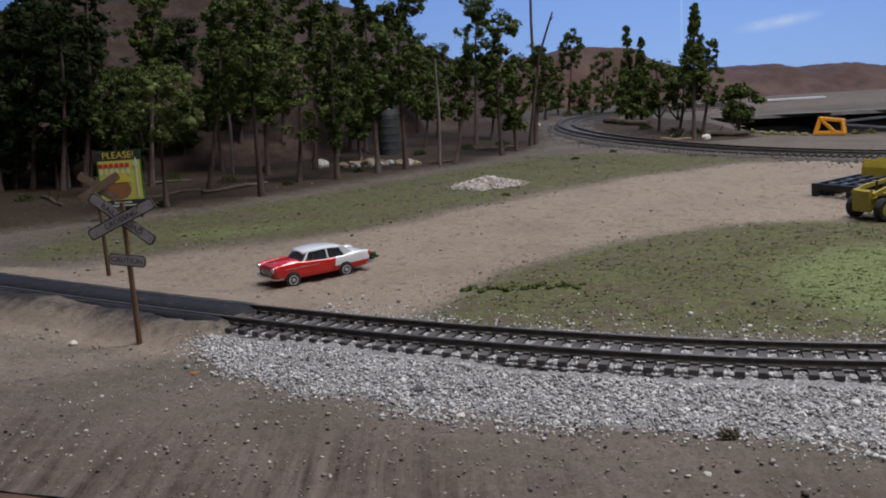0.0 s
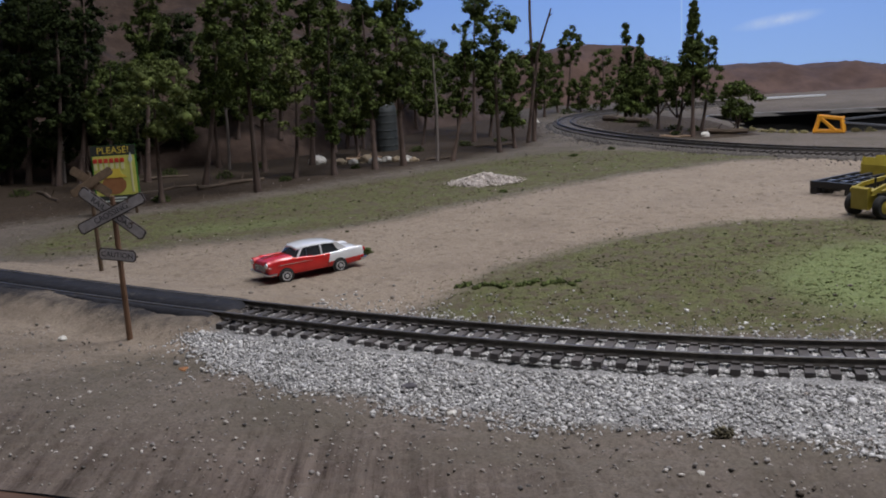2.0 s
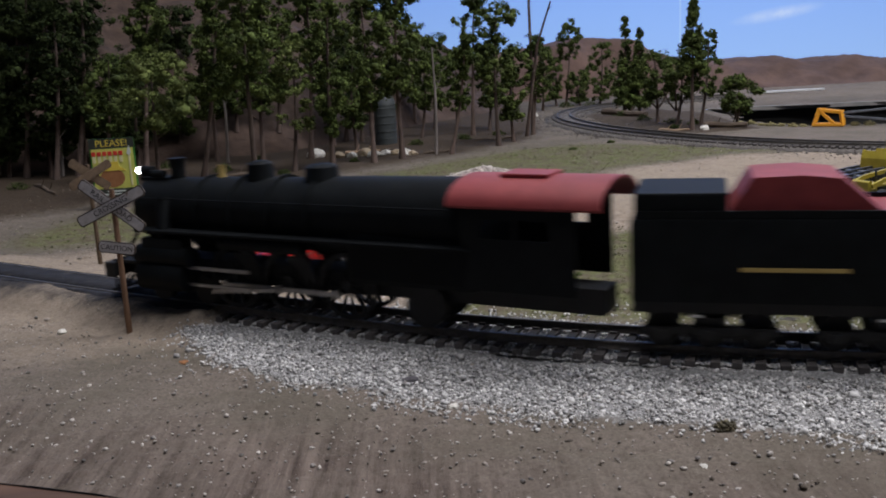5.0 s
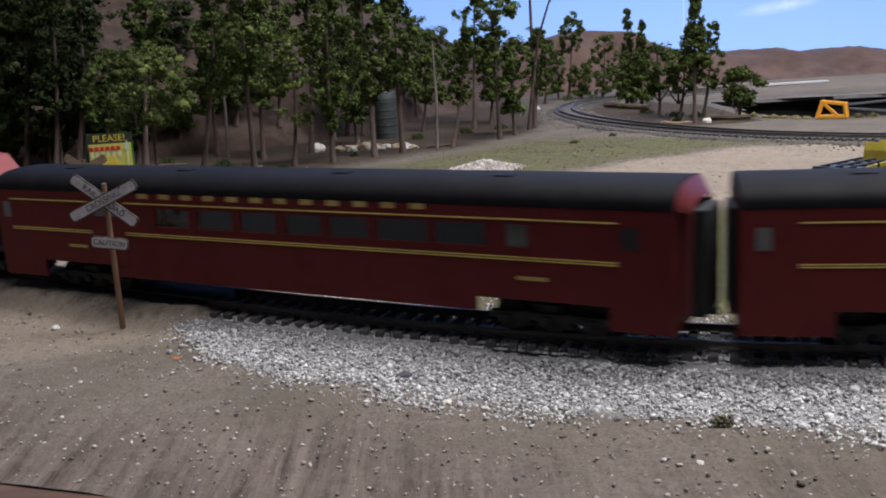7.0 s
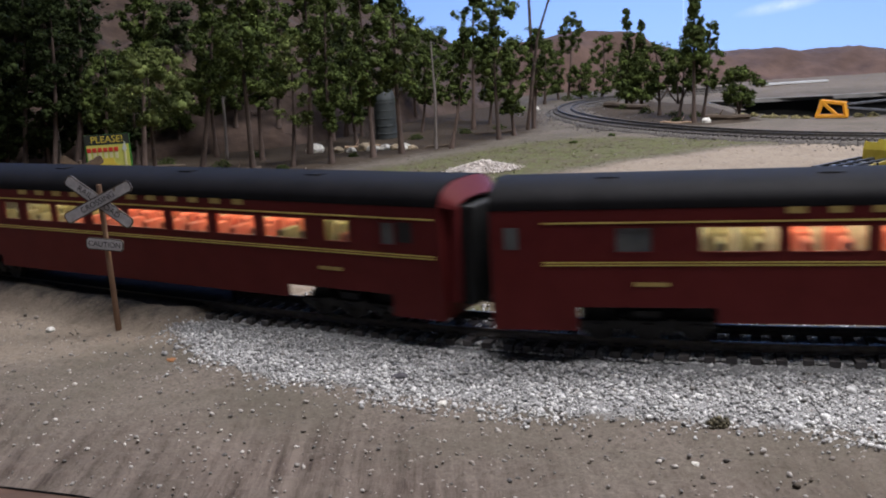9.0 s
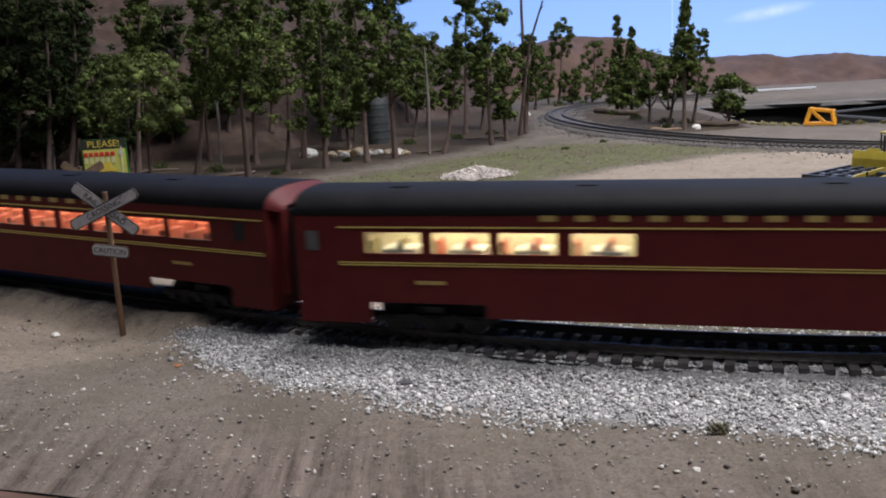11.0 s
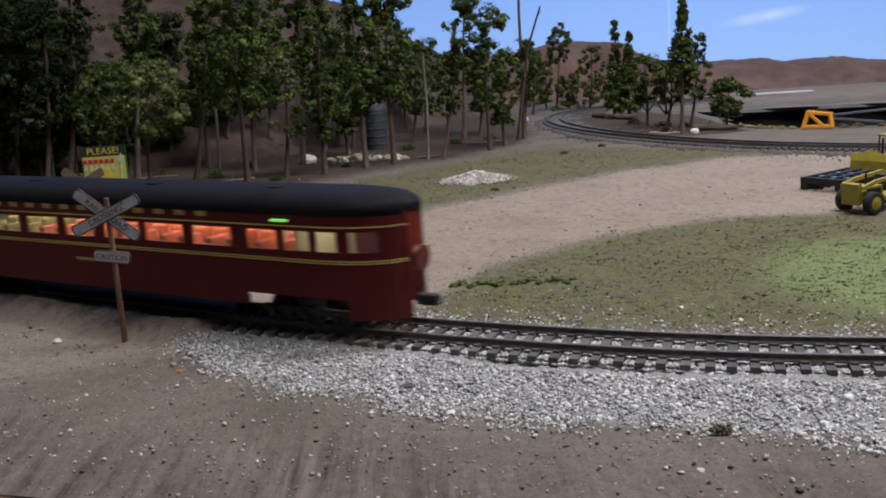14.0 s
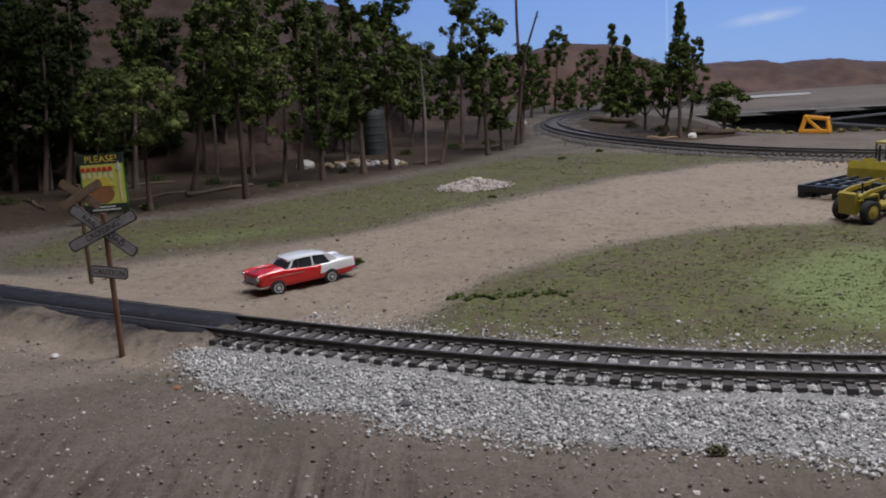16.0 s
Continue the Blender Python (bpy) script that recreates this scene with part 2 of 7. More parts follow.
class Shape:
    """A bmesh to which boxes, tubes and prisms are added."""

    def __init__(self):
        self.bm = bmesh.new()

    def box(self, x0, x1, y0, y1, z0, z1, bevel=0.0, turn=None):
        m = Matrix.Translation(((x0 + x1) / 2, (y0 + y1) / 2, (z0 + z1) / 2))
        if turn is not None:
            m = m @ turn
        m = m @ Matrix.Diagonal((x1 - x0, y1 - y0, z1 - z0, 1))
        made = bmesh.ops.create_cube(self.bm, size=1, matrix=m)["verts"]
        if bevel:
            edges = list({e for v in made for e in v.link_edges})
            bmesh.ops.bevel(self.bm, geom=edges, offset=bevel, segments=2, affect="EDGES", profile=0.6)
        return self

    def tube(self, p0, p1, r0, r1=None, seg=16, caps=True):
        p0, p1 = Vector(p0), Vector(p1)
        d = p1 - p0
        m = Matrix.Translation((p0 + p1) / 2) @ d.to_track_quat("Z", "Y").to_matrix().to_4x4()
        bmesh.ops.create_cone(self.bm, cap_ends=caps, segments=seg, radius1=r0, radius2=r0 if r1 is None else r1, depth=d.length, matrix=m)
        return self

    def ball(self, at, r, squash=(1, 1, 1), sub=2):
        bmesh.ops.create_icosphere(self.bm, subdivisions=sub, radius=r, matrix=Matrix.Translation(at) @ Matrix.Diagonal((*squash, 1)))
        return self

    def prism(self, outline, a, b, axis="y"):
        """An outline of (u, v) pairs pushed from a to b along the axis."""
        put = {"y": lambda u, v, w: (u, w, v), "x": lambda u, v, w: (w, u, v), "z": lambda u, v, w: (u, v, w)}[axis]
        lo = [self.bm.verts.new(put(u, v, a)) for u, v in outline]
        hi = [self.bm.verts.new(put(u, v, b)) for u, v in outline]
        n = len(outline)
        self.bm.faces.new(lo)
        self.bm.faces.new(hi[::-1])
        for i in range(n):
            self.bm.faces.new((lo[i], hi[i], hi[(i + 1) % n], lo[(i + 1) % n]))
        return self

    def lathe(self, rows, axis="x", seg=20, at=(0, 0)):
        """Rings of (position, radius) round an axis along x, closed at the ends."""
        rings = []
        for u, r in rows:
            ring = []
            for i in range(seg):
                c, s = math.cos(2 * math.pi * i / seg) * r, math.sin(2 * math.pi * i / seg) * r
                ring.append(self.bm.verts.new((u, at[0] + c, at[1] + s) if axis == "x" else (at[0] + c, at[1] + s, u)))
            rings.append(ring)
        for p, q in zip(rings, rings[1:]):
            for i in range(seg):
                self.bm.faces.new((p[i], p[(i + 1) % seg], q[(i + 1) % seg], q[i]))
        self.bm.faces.new(rings[0][::-1])
        self.bm.faces.new(rings[-1])
        return self

    def mesh(self, name, materials, smooth=False, angle=35):
        bmesh.ops.recalc_face_normals(self.bm, faces=self.bm.faces)
        if smooth:
            for f in self.bm.faces:
                f.smooth = True
            for e in self.bm.edges:
                if len(e.link_faces) == 2 and e.calc_face_angle(0) > radians(angle):
                    e.smooth = False
        me = bpy.data.meshes.new(name)
        self.bm.to_mesh(me)
        self.bm.free()
        for mt in materials if isinstance(materials, (list, tuple)) else [materials]:
            me.materials.append(mt)
        return me


def part(name, shape, material, parent, label="", smooth=False, kind=""):
    """ONE mesh object under a thing or a part."""
    me = shape if isinstance(shape, bpy.types.Mesh) else shape.mesh(name, material, smooth)
    ob = new(name, me)
    ob.parent = parent
    return tagged(ob, label, kind=kind)


def thing(name, label, category, group="", at=None, kind=""):
    ob = new(name)
    ob.empty_display_size = 0.01
    if at is not None:
        ob.matrix_basis = at
    return tagged(ob, label, category, group, kind)


rng = np.random.default_rng(7)


def rock_base():
    bm = bmesh.new()
    bmesh.ops.create_icosphere(bm, subdivisions=1, radius=1.0)
    v = np.array([x.co[:] for x in bm.verts])
    f = np.array([[x.index for x in q.verts] for q in bm.faces])
    bm.free()
    return v, f


ROCK_V, ROCK_F = rock_base()


def scatter(places, sizes, squash=0.75, rough=0.28, base=None):
    """Corners and triangles of many small uneven stones or clumps; places (n, 3), sizes (n,)."""
    V, F = (ROCK_V, ROCK_F) if base is None else base
    n, k = len(places), len(V)
    q = rng.normal(size=(n, 4))
    q /= np.linalg.norm(q, axis=1)[:, None]
    w, x, y, z = q.T
    R = np.stack([1 - 2 * (y * y + z * z), 2 * (x * y - z * w), 2 * (x * z + y * w), 2 * (x * y + z * w), 1 - 2 * (x * x + z * z),
                  2 * (y * z - x * w), 2 * (x * z - y * w), 2 * (y * z + x * w), 1 - 2 * (x * x + y * y)], -1).reshape(n, 3, 3)
    shape = V[None] * (1 + rough * rng.uniform(-1, 1, (n, k, 1))) * (rng.uniform(0.6, 1.25, (n, 1, 3)))
    pts = np.einsum("nij,nkj->nki", R, shape) * np.asarray(sizes)[:, None, None]
    pts[..., 2] *= squash
    pts += np.asarray(places)[:, None]
    faces = (F[None] + (np.arange(n) * k)[:, None, None]).reshape(-1, 3)
    return pts.reshape(-1, 3), faces


def scatter_mesh(name, places, sizes, material, squash=0.75, rough=0.28, base=None):
    return mesh_of(name, *scatter(places, sizes, squash, rough, base), [material])


LEAFLET = (np.array([(-1, 0, 0), (0, -0.75, 0.25), (1, 0, 0.1), (0, 0.8, 0.35)], float), np.array([(0, 1, 2), (0, 2, 3)]))
TETRA = (np.array([(1, 0, -0.4), (-0.6, 0.8, -0.4), (-0.5, -0.9, -0.3), (0, 0.1, 0.9)]), np.array([(0, 2, 1), (0, 1, 3), (1, 2, 3), (2, 0, 3)]))


# ---- the track's line ----
TRACK = (1.32411, 0.80634, -0.49537, 0.29802)   # y over x, between the two ends below; straight on beyond them
ENDS = (-0.21, 0.125)


def track_y(x):
    xc = np.clip(x, *ENDS)
    y = np.polyval(TRACK, xc) + np.polyval(np.polyder(TRACK), xc) * (np.maximum(x, -0.32) - xc)
    # far to the west the line bends round to run level with the board
    return y + np.polyval(np.polyder(TRACK), ENDS[0]) * 0.25 * (np.exp((np.minimum(x, -0.32) + 0.32) / 0.25) - 1)


_x = np.arange(-2.6, 2.8, 0.0005)
_y = track_y(_x)
_s = np.r_[0, np.cumsum(np.hypot(np.diff(_x), np.diff(_y)))]
_s -= np.interp(0, _x, _s)


def on_track(s, side=0.0):
    """The place at s along the track, side metres towards its far side."""
    x = np.interp(s, _s, _x)
    y = np.interp(s, _s, _y)
    e = 0.002
    dx, dy = np.interp(s + e, _s, _x) - np.interp(s - e, _s, _x), np.interp(s + e, _s, _y) - np.interp(s - e, _s, _y)
    ln = np.hypot(dx, dy)
    return x - dy / ln * side, y + dx / ln * side, np.arctan2(dy, dx)


def track_offset(x, y):
    """Signed distance from the track (far side positive) and the way along it, near enough for the lie of the land."""
    sl = np.polyval(np.polyder(TRACK), np.clip(x, *ENDS))
    off = (y - track_y(x)) / np.sqrt(1 + sl * sl)
    foot = x + off * sl / np.sqrt(1 + sl * sl)
    return (y - track_y(foot)) * 0 + off, np.interp(foot, _x, _s)


def smooth(a, b, v):
    k = np.clip((v - a) / (b - a), 0, 1)
    return k * k * (3 - 2 * k)


def wave(x, y, f, seed=0.0):
    """Cheap rolling unevenness between -1 and 1."""
    return (np.sin(f * x * 1.0 + seed) * np.cos(f * y * 1.13 + 1.7 * seed) + 0.6 * np.sin(f * 2.3 * x + f * 1.1 * y + 3 * seed)
            + 0.4 * np.cos(f * 3.9 * y - f * 2.9 * x + seed)) / 2.0


CROSS_S = -0.098      # the road crossing begins here and goes on to smaller s
BASE = -0.008


def ground_z(x, y):
    off, s = track_offset(x, y)
    z = BASE + 0.0009 * wave(x, y, 28, 0.4) + 0.0004 * wave(x, y, 90, 2.0)
    far = smooth(0.9, 1.15, y)
    bed = smooth(0.058, 0.014, -off) * smooth(0.034, 0.014, off)
    wob = 0.006 * wave(x, y, 60, 1.0)
    road = smooth(CROSS_S + 0.008 + wob, CROSS_S - 0.002 + wob, s)
    ballast = bed * (1 - road) * 0.0032
    ramp_up = np.where(off < 0, smooth(0.032, 0.0145, -off), smooth(0.055, 0.012, off)) * road * 0.0069
    return z + ballast + ramp_up


def inside(poly, x, y):
    hit = np.zeros(np.shape(x), bool)
    for (ax, ay), (bx, by) in zip(poly, poly[1:] + poly[:1]):
        cross = ((ay > y) != (by > y)) & (x < (bx - ax) * (y - ay) / (by - ay + 1e-12) + ax)
        hit ^= cross
    return hit


def soft_inside(poly, x, y, width):
    """How far inside a polygon, blurred over a width."""
    tot = np.zeros(np.shape(x))
    k = 0
    for i in range(16):
        a = i * 2.399
        r = width * math.sqrt((i + 0.5) / 16)
        tot += inside(poly, x + r * math.cos(a), y + r * math.sin(a))
        k += 1
    return tot / k


ROAD = [(-0.5, 0.40), (-0.196, 0.485), (-0.155, 0.508), (-0.101, 0.524), (-0.05, 0.543), (0.024, 0.613), (0.089, 0.668), (0.162, 0.716),
        (0.238, 0.747), (0.323, 0.752), (0.6, 0.68), (0.6, 0.45), (0.21, 0.489), (0.156, 0.493), (0.089, 0.466), (0.027, 0.417),
        (0.007, 0.379), (-0.015, 0.345), (-0.06, 0.335), (-0.08, 0.30), (-0.17, 0.285), (-0.24, 0.29), (-0.5, 0.35)]
MEADOW = [(-0.017, 0.34), (0.007, 0.379), (0.027, 0.417), (0.089, 0.466), (0.156, 0.493), (0.21, 0.489), (0.6, 0.45), (0.6, 0.2), (0.14, 0.285), (0.05, 0.315)]
FRESH = [(0.125, 0.369), (0.16, 0.42), (0.203, 0.43), (0.4, 0.40), (0.4, 0.25), (0.135, 0.305)]
BACK = [(-0.26, 0.50), (-0.155, 0.515), (-0.101, 0.53), (-0.05, 0.549), (0.024, 0.619), (0.089, 0.674), (0.162, 0.722), (0.238, 0.753), (0.323, 0.758),
        (0.6, 0.70), (0.6, 0.74), (0.3, 0.80), (0.13, 0.90), (0.06, 0.87), (-0.02, 0.79), (-0.12, 0.70), (-0.24, 0.62)]
LANE = [(-0.19, 0.545), (-0.13, 0.54), (-0.075, 0.565), (-0.06, 0.60), (-0.10, 0.60), (-0.17, 0.585)]
FOREST = [(-2.6, 0.58), (-0.33, 0.60), (-0.255, 0.645), (-0.242, 0.67), (-0.196, 0.672), (-0.137, 0.71), (-0.084, 0.775), (0.011, 0.855), (0.101, 0.97), (0.13, 1.1), (0.13, 1.7), (-2.6, 1.7)]
HOLE = [(0.362, 1.235), (0.345, 1.03), (0.384, 0.952), (0.43, 0.935), (0.62, 0.86), (1.3, 0.75), (1.3, 1.12), (0.62, 1.2)]


def edge_y(x):
    """The board's front edge."""
    return 0.170 - 0.345 * x + 0.0 * x


def build_ground():
    xs = np.r_[np.linspace(-2.6, -0.32, 110, endpoint=False), np.linspace(-0.32, 0.34, 330, endpoint=False), np.linspace(0.34, 2.7, 150)]
    ws = np.r_[np.linspace(0, 0.42, 230, endpoint=False), np.linspace(0.42, 0.95, 130, endpoint=False), np.linspace(0.95, 3.0, 80)]
    X, W = np.meshgrid(xs, ws)
    Y = edge_y(np.clip(X, -0.6, 2.0)) + W
    Z = ground_z(X, Y)
    off, s = track_offset(X, Y)
    Z += 0.0006 * rng.uniform(-1, 1, Z.shape) * (Y < 0.75) * (W > 0.004) * np.where((np.abs(off) < 0.03) & (s < CROSS_S), 0.3, 1.0)
    ny, nx = X.shape
    idx = np.arange(ny * nx).reshape(ny, nx)
    quads = np.stack([idx[:-1, :-1], idx[:-1, 1:], idx[1:, 1:], idx[1:, :-1]], -1).reshape(-1, 4)
    cx, cy = X.ravel()[quads].mean(1), Y.ravel()[quads].mean(1)
    quads = quads[~inside(HOLE, cx, cy) & (cy < 2.385)]
    me = mesh_of("ground", np.stack([X, Y, Z], -1).reshape(-1, 3), quads, [GROUND], True)
    turf = np.maximum(soft_inside(MEADOW, X, Y, 0.02), 0.85 * soft_inside(BACK, X, Y, 0.03))
    forest = smooth(0.62, 0.72, Y + 0.25 * X) * smooth(0.16, 0.1, X - (Y - 0.9) * 0.2) * 0.3
    turf = np.maximum(turf, forest)
    sand = soft_inside(ROAD, X, Y, 0.025) * (1 - 0.45 * smooth(0.02, 0.05, -off) * (Y < 0.6))
    sand = np.maximum(sand, 0.5 * smooth(1.2, 1.4, Y) * smooth(0.2, 0.4, X))
    fresh = np.maximum(0.9 * soft_inside(FRESH, X, Y, 0.03), 0.55 * soft_inside(LANE, X, Y, 0.025))
    board = 0.95 * smooth(0.095, 0.0, W) * (0.75 + 0.35 * wave(X, Y, 30, 3.0))
    col = np.stack([turf, sand, fresh, board], -1).reshape(-1, 4)
    at = me.color_attributes.new("zone", "FLOAT_COLOR", "POINT")
    at.data.foreach_set("color", col.ravel())
    # wood floor and tree island that get the litter colour with canopy shade
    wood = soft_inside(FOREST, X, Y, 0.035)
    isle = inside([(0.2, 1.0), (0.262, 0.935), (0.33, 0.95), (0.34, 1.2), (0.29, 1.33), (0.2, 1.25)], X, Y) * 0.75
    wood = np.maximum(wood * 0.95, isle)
    begin = smooth(CROSS_S, CROSS_S + 0.016, s + 1.0 * np.maximum(-off - 0.018, 0))
    width = 0.020 + 0.030 * smooth(CROSS_S - 0.03, CROSS_S + 0.07, s)
    stones = begin * smooth(0.024, 0.016, off) * smooth(width + 0.004, width - 0.006, -off) * (X < 0.4)
    smear = smooth(CROSS_S + 0.028, CROSS_S + 0.010, s) * smooth(0.032, 0.013, -off) * (off < 0.0115) * (X > -0.7)
    smear *= 0.8 + 0.3 * wave(X, Y, 55, 0.7)
    at = me.color_attributes.new("shaded_litter", "FLOAT_COLOR", "POINT")
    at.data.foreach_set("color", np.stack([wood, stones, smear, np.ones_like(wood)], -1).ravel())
    return tagged(new("ground", me), "brown dirt ground with sandy road, patchy turf and raw board edge", "ground", kind="structure")


build_ground()


def strip(name, points, z_top, z_bottom, material, label, category):
    """An upright band under an edge, a few millimetres thick."""
    p = np.array(points, float)
    n = len(p)
    d = np.gradient(p, axis=0)
    nrm = np.stack([d[:, 1], -d[:, 0]], -1) / np.linalg.norm(d, axis=1)[:, None] * 0.006
    rows = [np.c_[p, np.full(n, z_top)], np.c_[p + nrm, np.full(n, z_top)], np.c_[p + nrm, np.full(n, z_bottom)], np.c_[p, np.full(n, z_bottom)]]
    v = np.concatenate(rows)
    f = []
    for k in range(4):
        a, b = k * n, ((k + 1) % 4) * n
        f += [(a + i, a + i + 1, b + i + 1, b + i) for i in range(n - 1)]
    return tagged(new(name, mesh_of(name, v, f, [material])), label, category, kind="structure")


ex = np.linspace(-2.6, 2.7, 120)
strip("board_edge_front", np.c_[ex, edge_y(np.clip(ex, -0.6, 2.0))], -0.0085, -0.10, BOARD, "raw reddish plywood edge of the layout board", "board edge")
strip("board_edge_aisle", [(1.4, 1.10), (0.62, 1.203), (0.362, 1.238)], -0.0075, -0.0125, surf("grey_board", (0.2, 0.19, 0.18), (0.3, 0.28, 0.26), 60),
      "grey board edge of the far layout section", "board edge")
strip("board_edge_gap", [(0.362, 1.235), (0.345, 1.03), (0.384, 0.952), (0.43, 0.935), (0.62, 0.86), (1.3, 0.75)], -0.009, -0.10, DARK_FLOOR,
      "dark board edge beside the open aisle", "board edge")
# added dark sheet that hides the backdrop and makes the gap look black
strip("aisle_shade_sheet", [(1.4, 1.112), (0.62, 1.215), (0.362, 1.25)], -0.0126, -1.0, DARK_FLOOR, "dark sheet in place of the shade below the far layout section", "skirt")


# ---- room shell and painted backdrop ----
def room():
    def slab(name, x0, x1, y0, y1, z0, z1, material, label, category):
        return tagged(new(name, Shape().box(x0, x1, y0, y1, z0, z1).mesh(name, material)), label, category, kind="structure")

    slab("floor", -3.1, 3.1, -2.6, 2.7, -1.05, -1.0, DARK_FLOOR, "dark floor of the layout room", "floor")
    slab("ceiling", -3.1, 3.1, -2.6, 2.7, 1.5, 1.55, WALL_PAINT, "plain pale ceiling of the layout room", "ceiling")
    slab("wall_south", -3.1, 3.1, -2.6, -2.5, -1.0, 1.5, WALL_PAINT, "plain pale wall of the layout room", "wall")
    slab("wall_west", -3.1, -3.0, -2.5, 2.6, -1.0, 1.5, WALL_PAINT, "plain pale wall of the layout room", "wall")
    slab("wall_east", 3.0, 3.1, -2.5, 2.6, -1.0, 1.5, WALL_PAINT, "plain pale wall of the layout room", "wall")
    m, nt, p = nodes_of("painted_sky")
    tc = nt.nodes.new("ShaderNodeTexCoord")
    sep = nt.nodes.new("ShaderNodeSeparateXYZ")
    nt.links.new(tc.outputs["Object"], sep.inputs[0])
    mr = node(nt, "ShaderNodeMapRange")
    mr.inputs[1].default_value, mr.inputs[2].default_value = 0.0, 0.35
    nt.links.new(sep.outputs[2], mr.inputs[0])
    sky = ramp(nt, mr.outputs[0], (0.33, 0.53, 0.92), (0.19, 0.37, 0.88), 0.0, 1.0)
    # one long thin painted cloud
    mp = nt.nodes.new("ShaderNodeMapping")
    mp.vector_type = "TEXTURE"
    mp.inputs["Location"].default_value = (0.875, 2.4, 0.128)
    mp.inputs["Rotation"].default_value = (0, radians(-8), 0)
    mp.inputs["Scale"].default_value = (0.13, 1.0, 0.02)
    nt.links.new(tc.outputs["Object"], mp.inputs[0])
    gr = nt.nodes.new("ShaderNodeTexGradient")
    gr.gradient_type = "SPHERICAL"
    nt.links.new(mp.outputs[0], gr.inputs[0])
    soft = nt.nodes.new("ShaderNodeMath")
    soft.operation = "MULTIPLY"
    nt.links.new(gr.outputs["Fac"], soft.inputs[0])
    nt.links.new(noise_of(nt, 25, 5), soft.inputs[1])
    sky = mix(nt, ramp(nt, soft.outputs[0], (0, 0, 0), (0.45, 0.45, 0.45), 0.02, 0.5), sky, (0.75, 0.82, 0.95))
    # the joint between two backdrop sheets
    near = nt.nodes.new("ShaderNodeMath")
    near.operation = "COMPARE"
    nt.links.new(sep.outputs[0], near.inputs[0])
    near.inputs[1].default_value, near.inputs[2].default_value = 0.632, 0.0022
    sky = mix(nt, ramp(nt, near.outputs[0], (0, 0, 0), (0.4, 0.4, 0.4), 0.2, 0.8), sky, (0.5, 0.66, 0.95))
    nt.links.new(sky, p.inputs["Base Color"])
    # the painted board also glows in its own colour, to look brightly lit
    nt.links.new(sky, p.inputs["Emission Color"])
    p.inputs["Emission Strength"].default_value = 0.47
    p.inputs["Roughness"].default_value = 0.9
    slab("backdrop", -3.0, 3.0, 2.4, 2.46, -0.2, 1.5, m, "painted blue sky backdrop with one thin cloud", "backdrop")
    slab("wall_north", -3.1, 3.1, 2.6, 2.7, -1.0, 1.5, WALL_PAINT, "plain pale wall behind the backdrop", "wall")


room()


def hill_height(X, Y):
    """The plaster hillside: a steep wooded foot close behind the first trees, and a crest far behind it."""
    crest = 1.41 + 0.05 * wave(X, Y, 9, 1.0) + 0.35 * smooth(-0.15, 0.1, X)
    foot = np.interp(X, [-1.3, -0.6, -0.4, -0.25, -0.16, -0.09, 0.0, 0.12], [0.80, 0.86, 0.905, 0.93, 0.955, 1.06, 1.25, 1.42]) + 0.012 * wave(X, Y, 31, 0.6)
    top = np.interp(X, [-1.3, -0.62, -0.5, -0.40, -0.31, -0.2, -0.1, 0.0, 0.12], [0.12, 0.165, 0.215, 0.235, 0.215, 0.2, 0.15, 0.10, 0.05])
    k = np.clip((Y - foot) / (crest - foot), 0, 1)
    rise = np.sin(0.5 * np.pi * k) * (1 - 0.5 * smooth(0.07, 0.32, Y - crest))
    return -0.02 + (top + 0.02) * rise + (0.014 * wave(X, Y, 24, 0.3) + 0.006 * wave(X, Y, 63, 2.0)) * smooth(0, 0.1, Y - foot)


def sheet(name, X, Y, Z, material, label, category):
    ny, nx = X.shape
    idx = np.arange(ny * nx).reshape(ny, nx)
    quads = np.stack([idx[:-1, :-1], idx[:-1, 1:], idx[1:, 1:], idx[1:, :-1]], -1).reshape(-1, 4)
    tagged(new(name, mesh_of(name, np.stack([X, Y, Z], -1).reshape(-1, 3), quads, [material], True)), label, category, kind="structure")


def hills():
    X, Y = np.meshgrid(np.linspace(-1.3, 0.12, 140), np.linspace(0.76, 1.78, 130))
    sheet("hillside", X, Y, hill_height(X, Y), HILL, "brown plaster hillside rising behind the trees", "hill")
    X, Y = np.meshgrid(np.linspace(-0.53, 1.76, 240), np.linspace(1.56, 1.98, 50))
    top = np.interp(X, [-0.53, 0.09, 0.21, 0.264, 0.317, 0.378, 0.414, 0.484, 0.546, 0.634, 0.704, 0.774, 0.88, 1.056, 1.76],
                    [0.08, 0.07, 0.082, 0.093, 0.090, 0.085, 0.062, 0.037, 0.039, 0.041, 0.029, 0.036, 0.023, 0.022, 0.022])
    rise = smooth(0, 0.16, Y - 1.60 - 0.02 * wave(X, Y, 20, 0.0)) * (1 - 0.6 * smooth(0.25, 0.36, Y - 1.60))
    Z = -0.014 + (top + 0.014 + 0.003 * wave(X, Y, 40, 1.2) + 0.0015 * wave(X, Y, 110, 0.2)) * rise
    sheet("far_ridge", X, Y, Z, RIDGE, "dark brown bare ridge before the painted sky", "ridge")


hills()


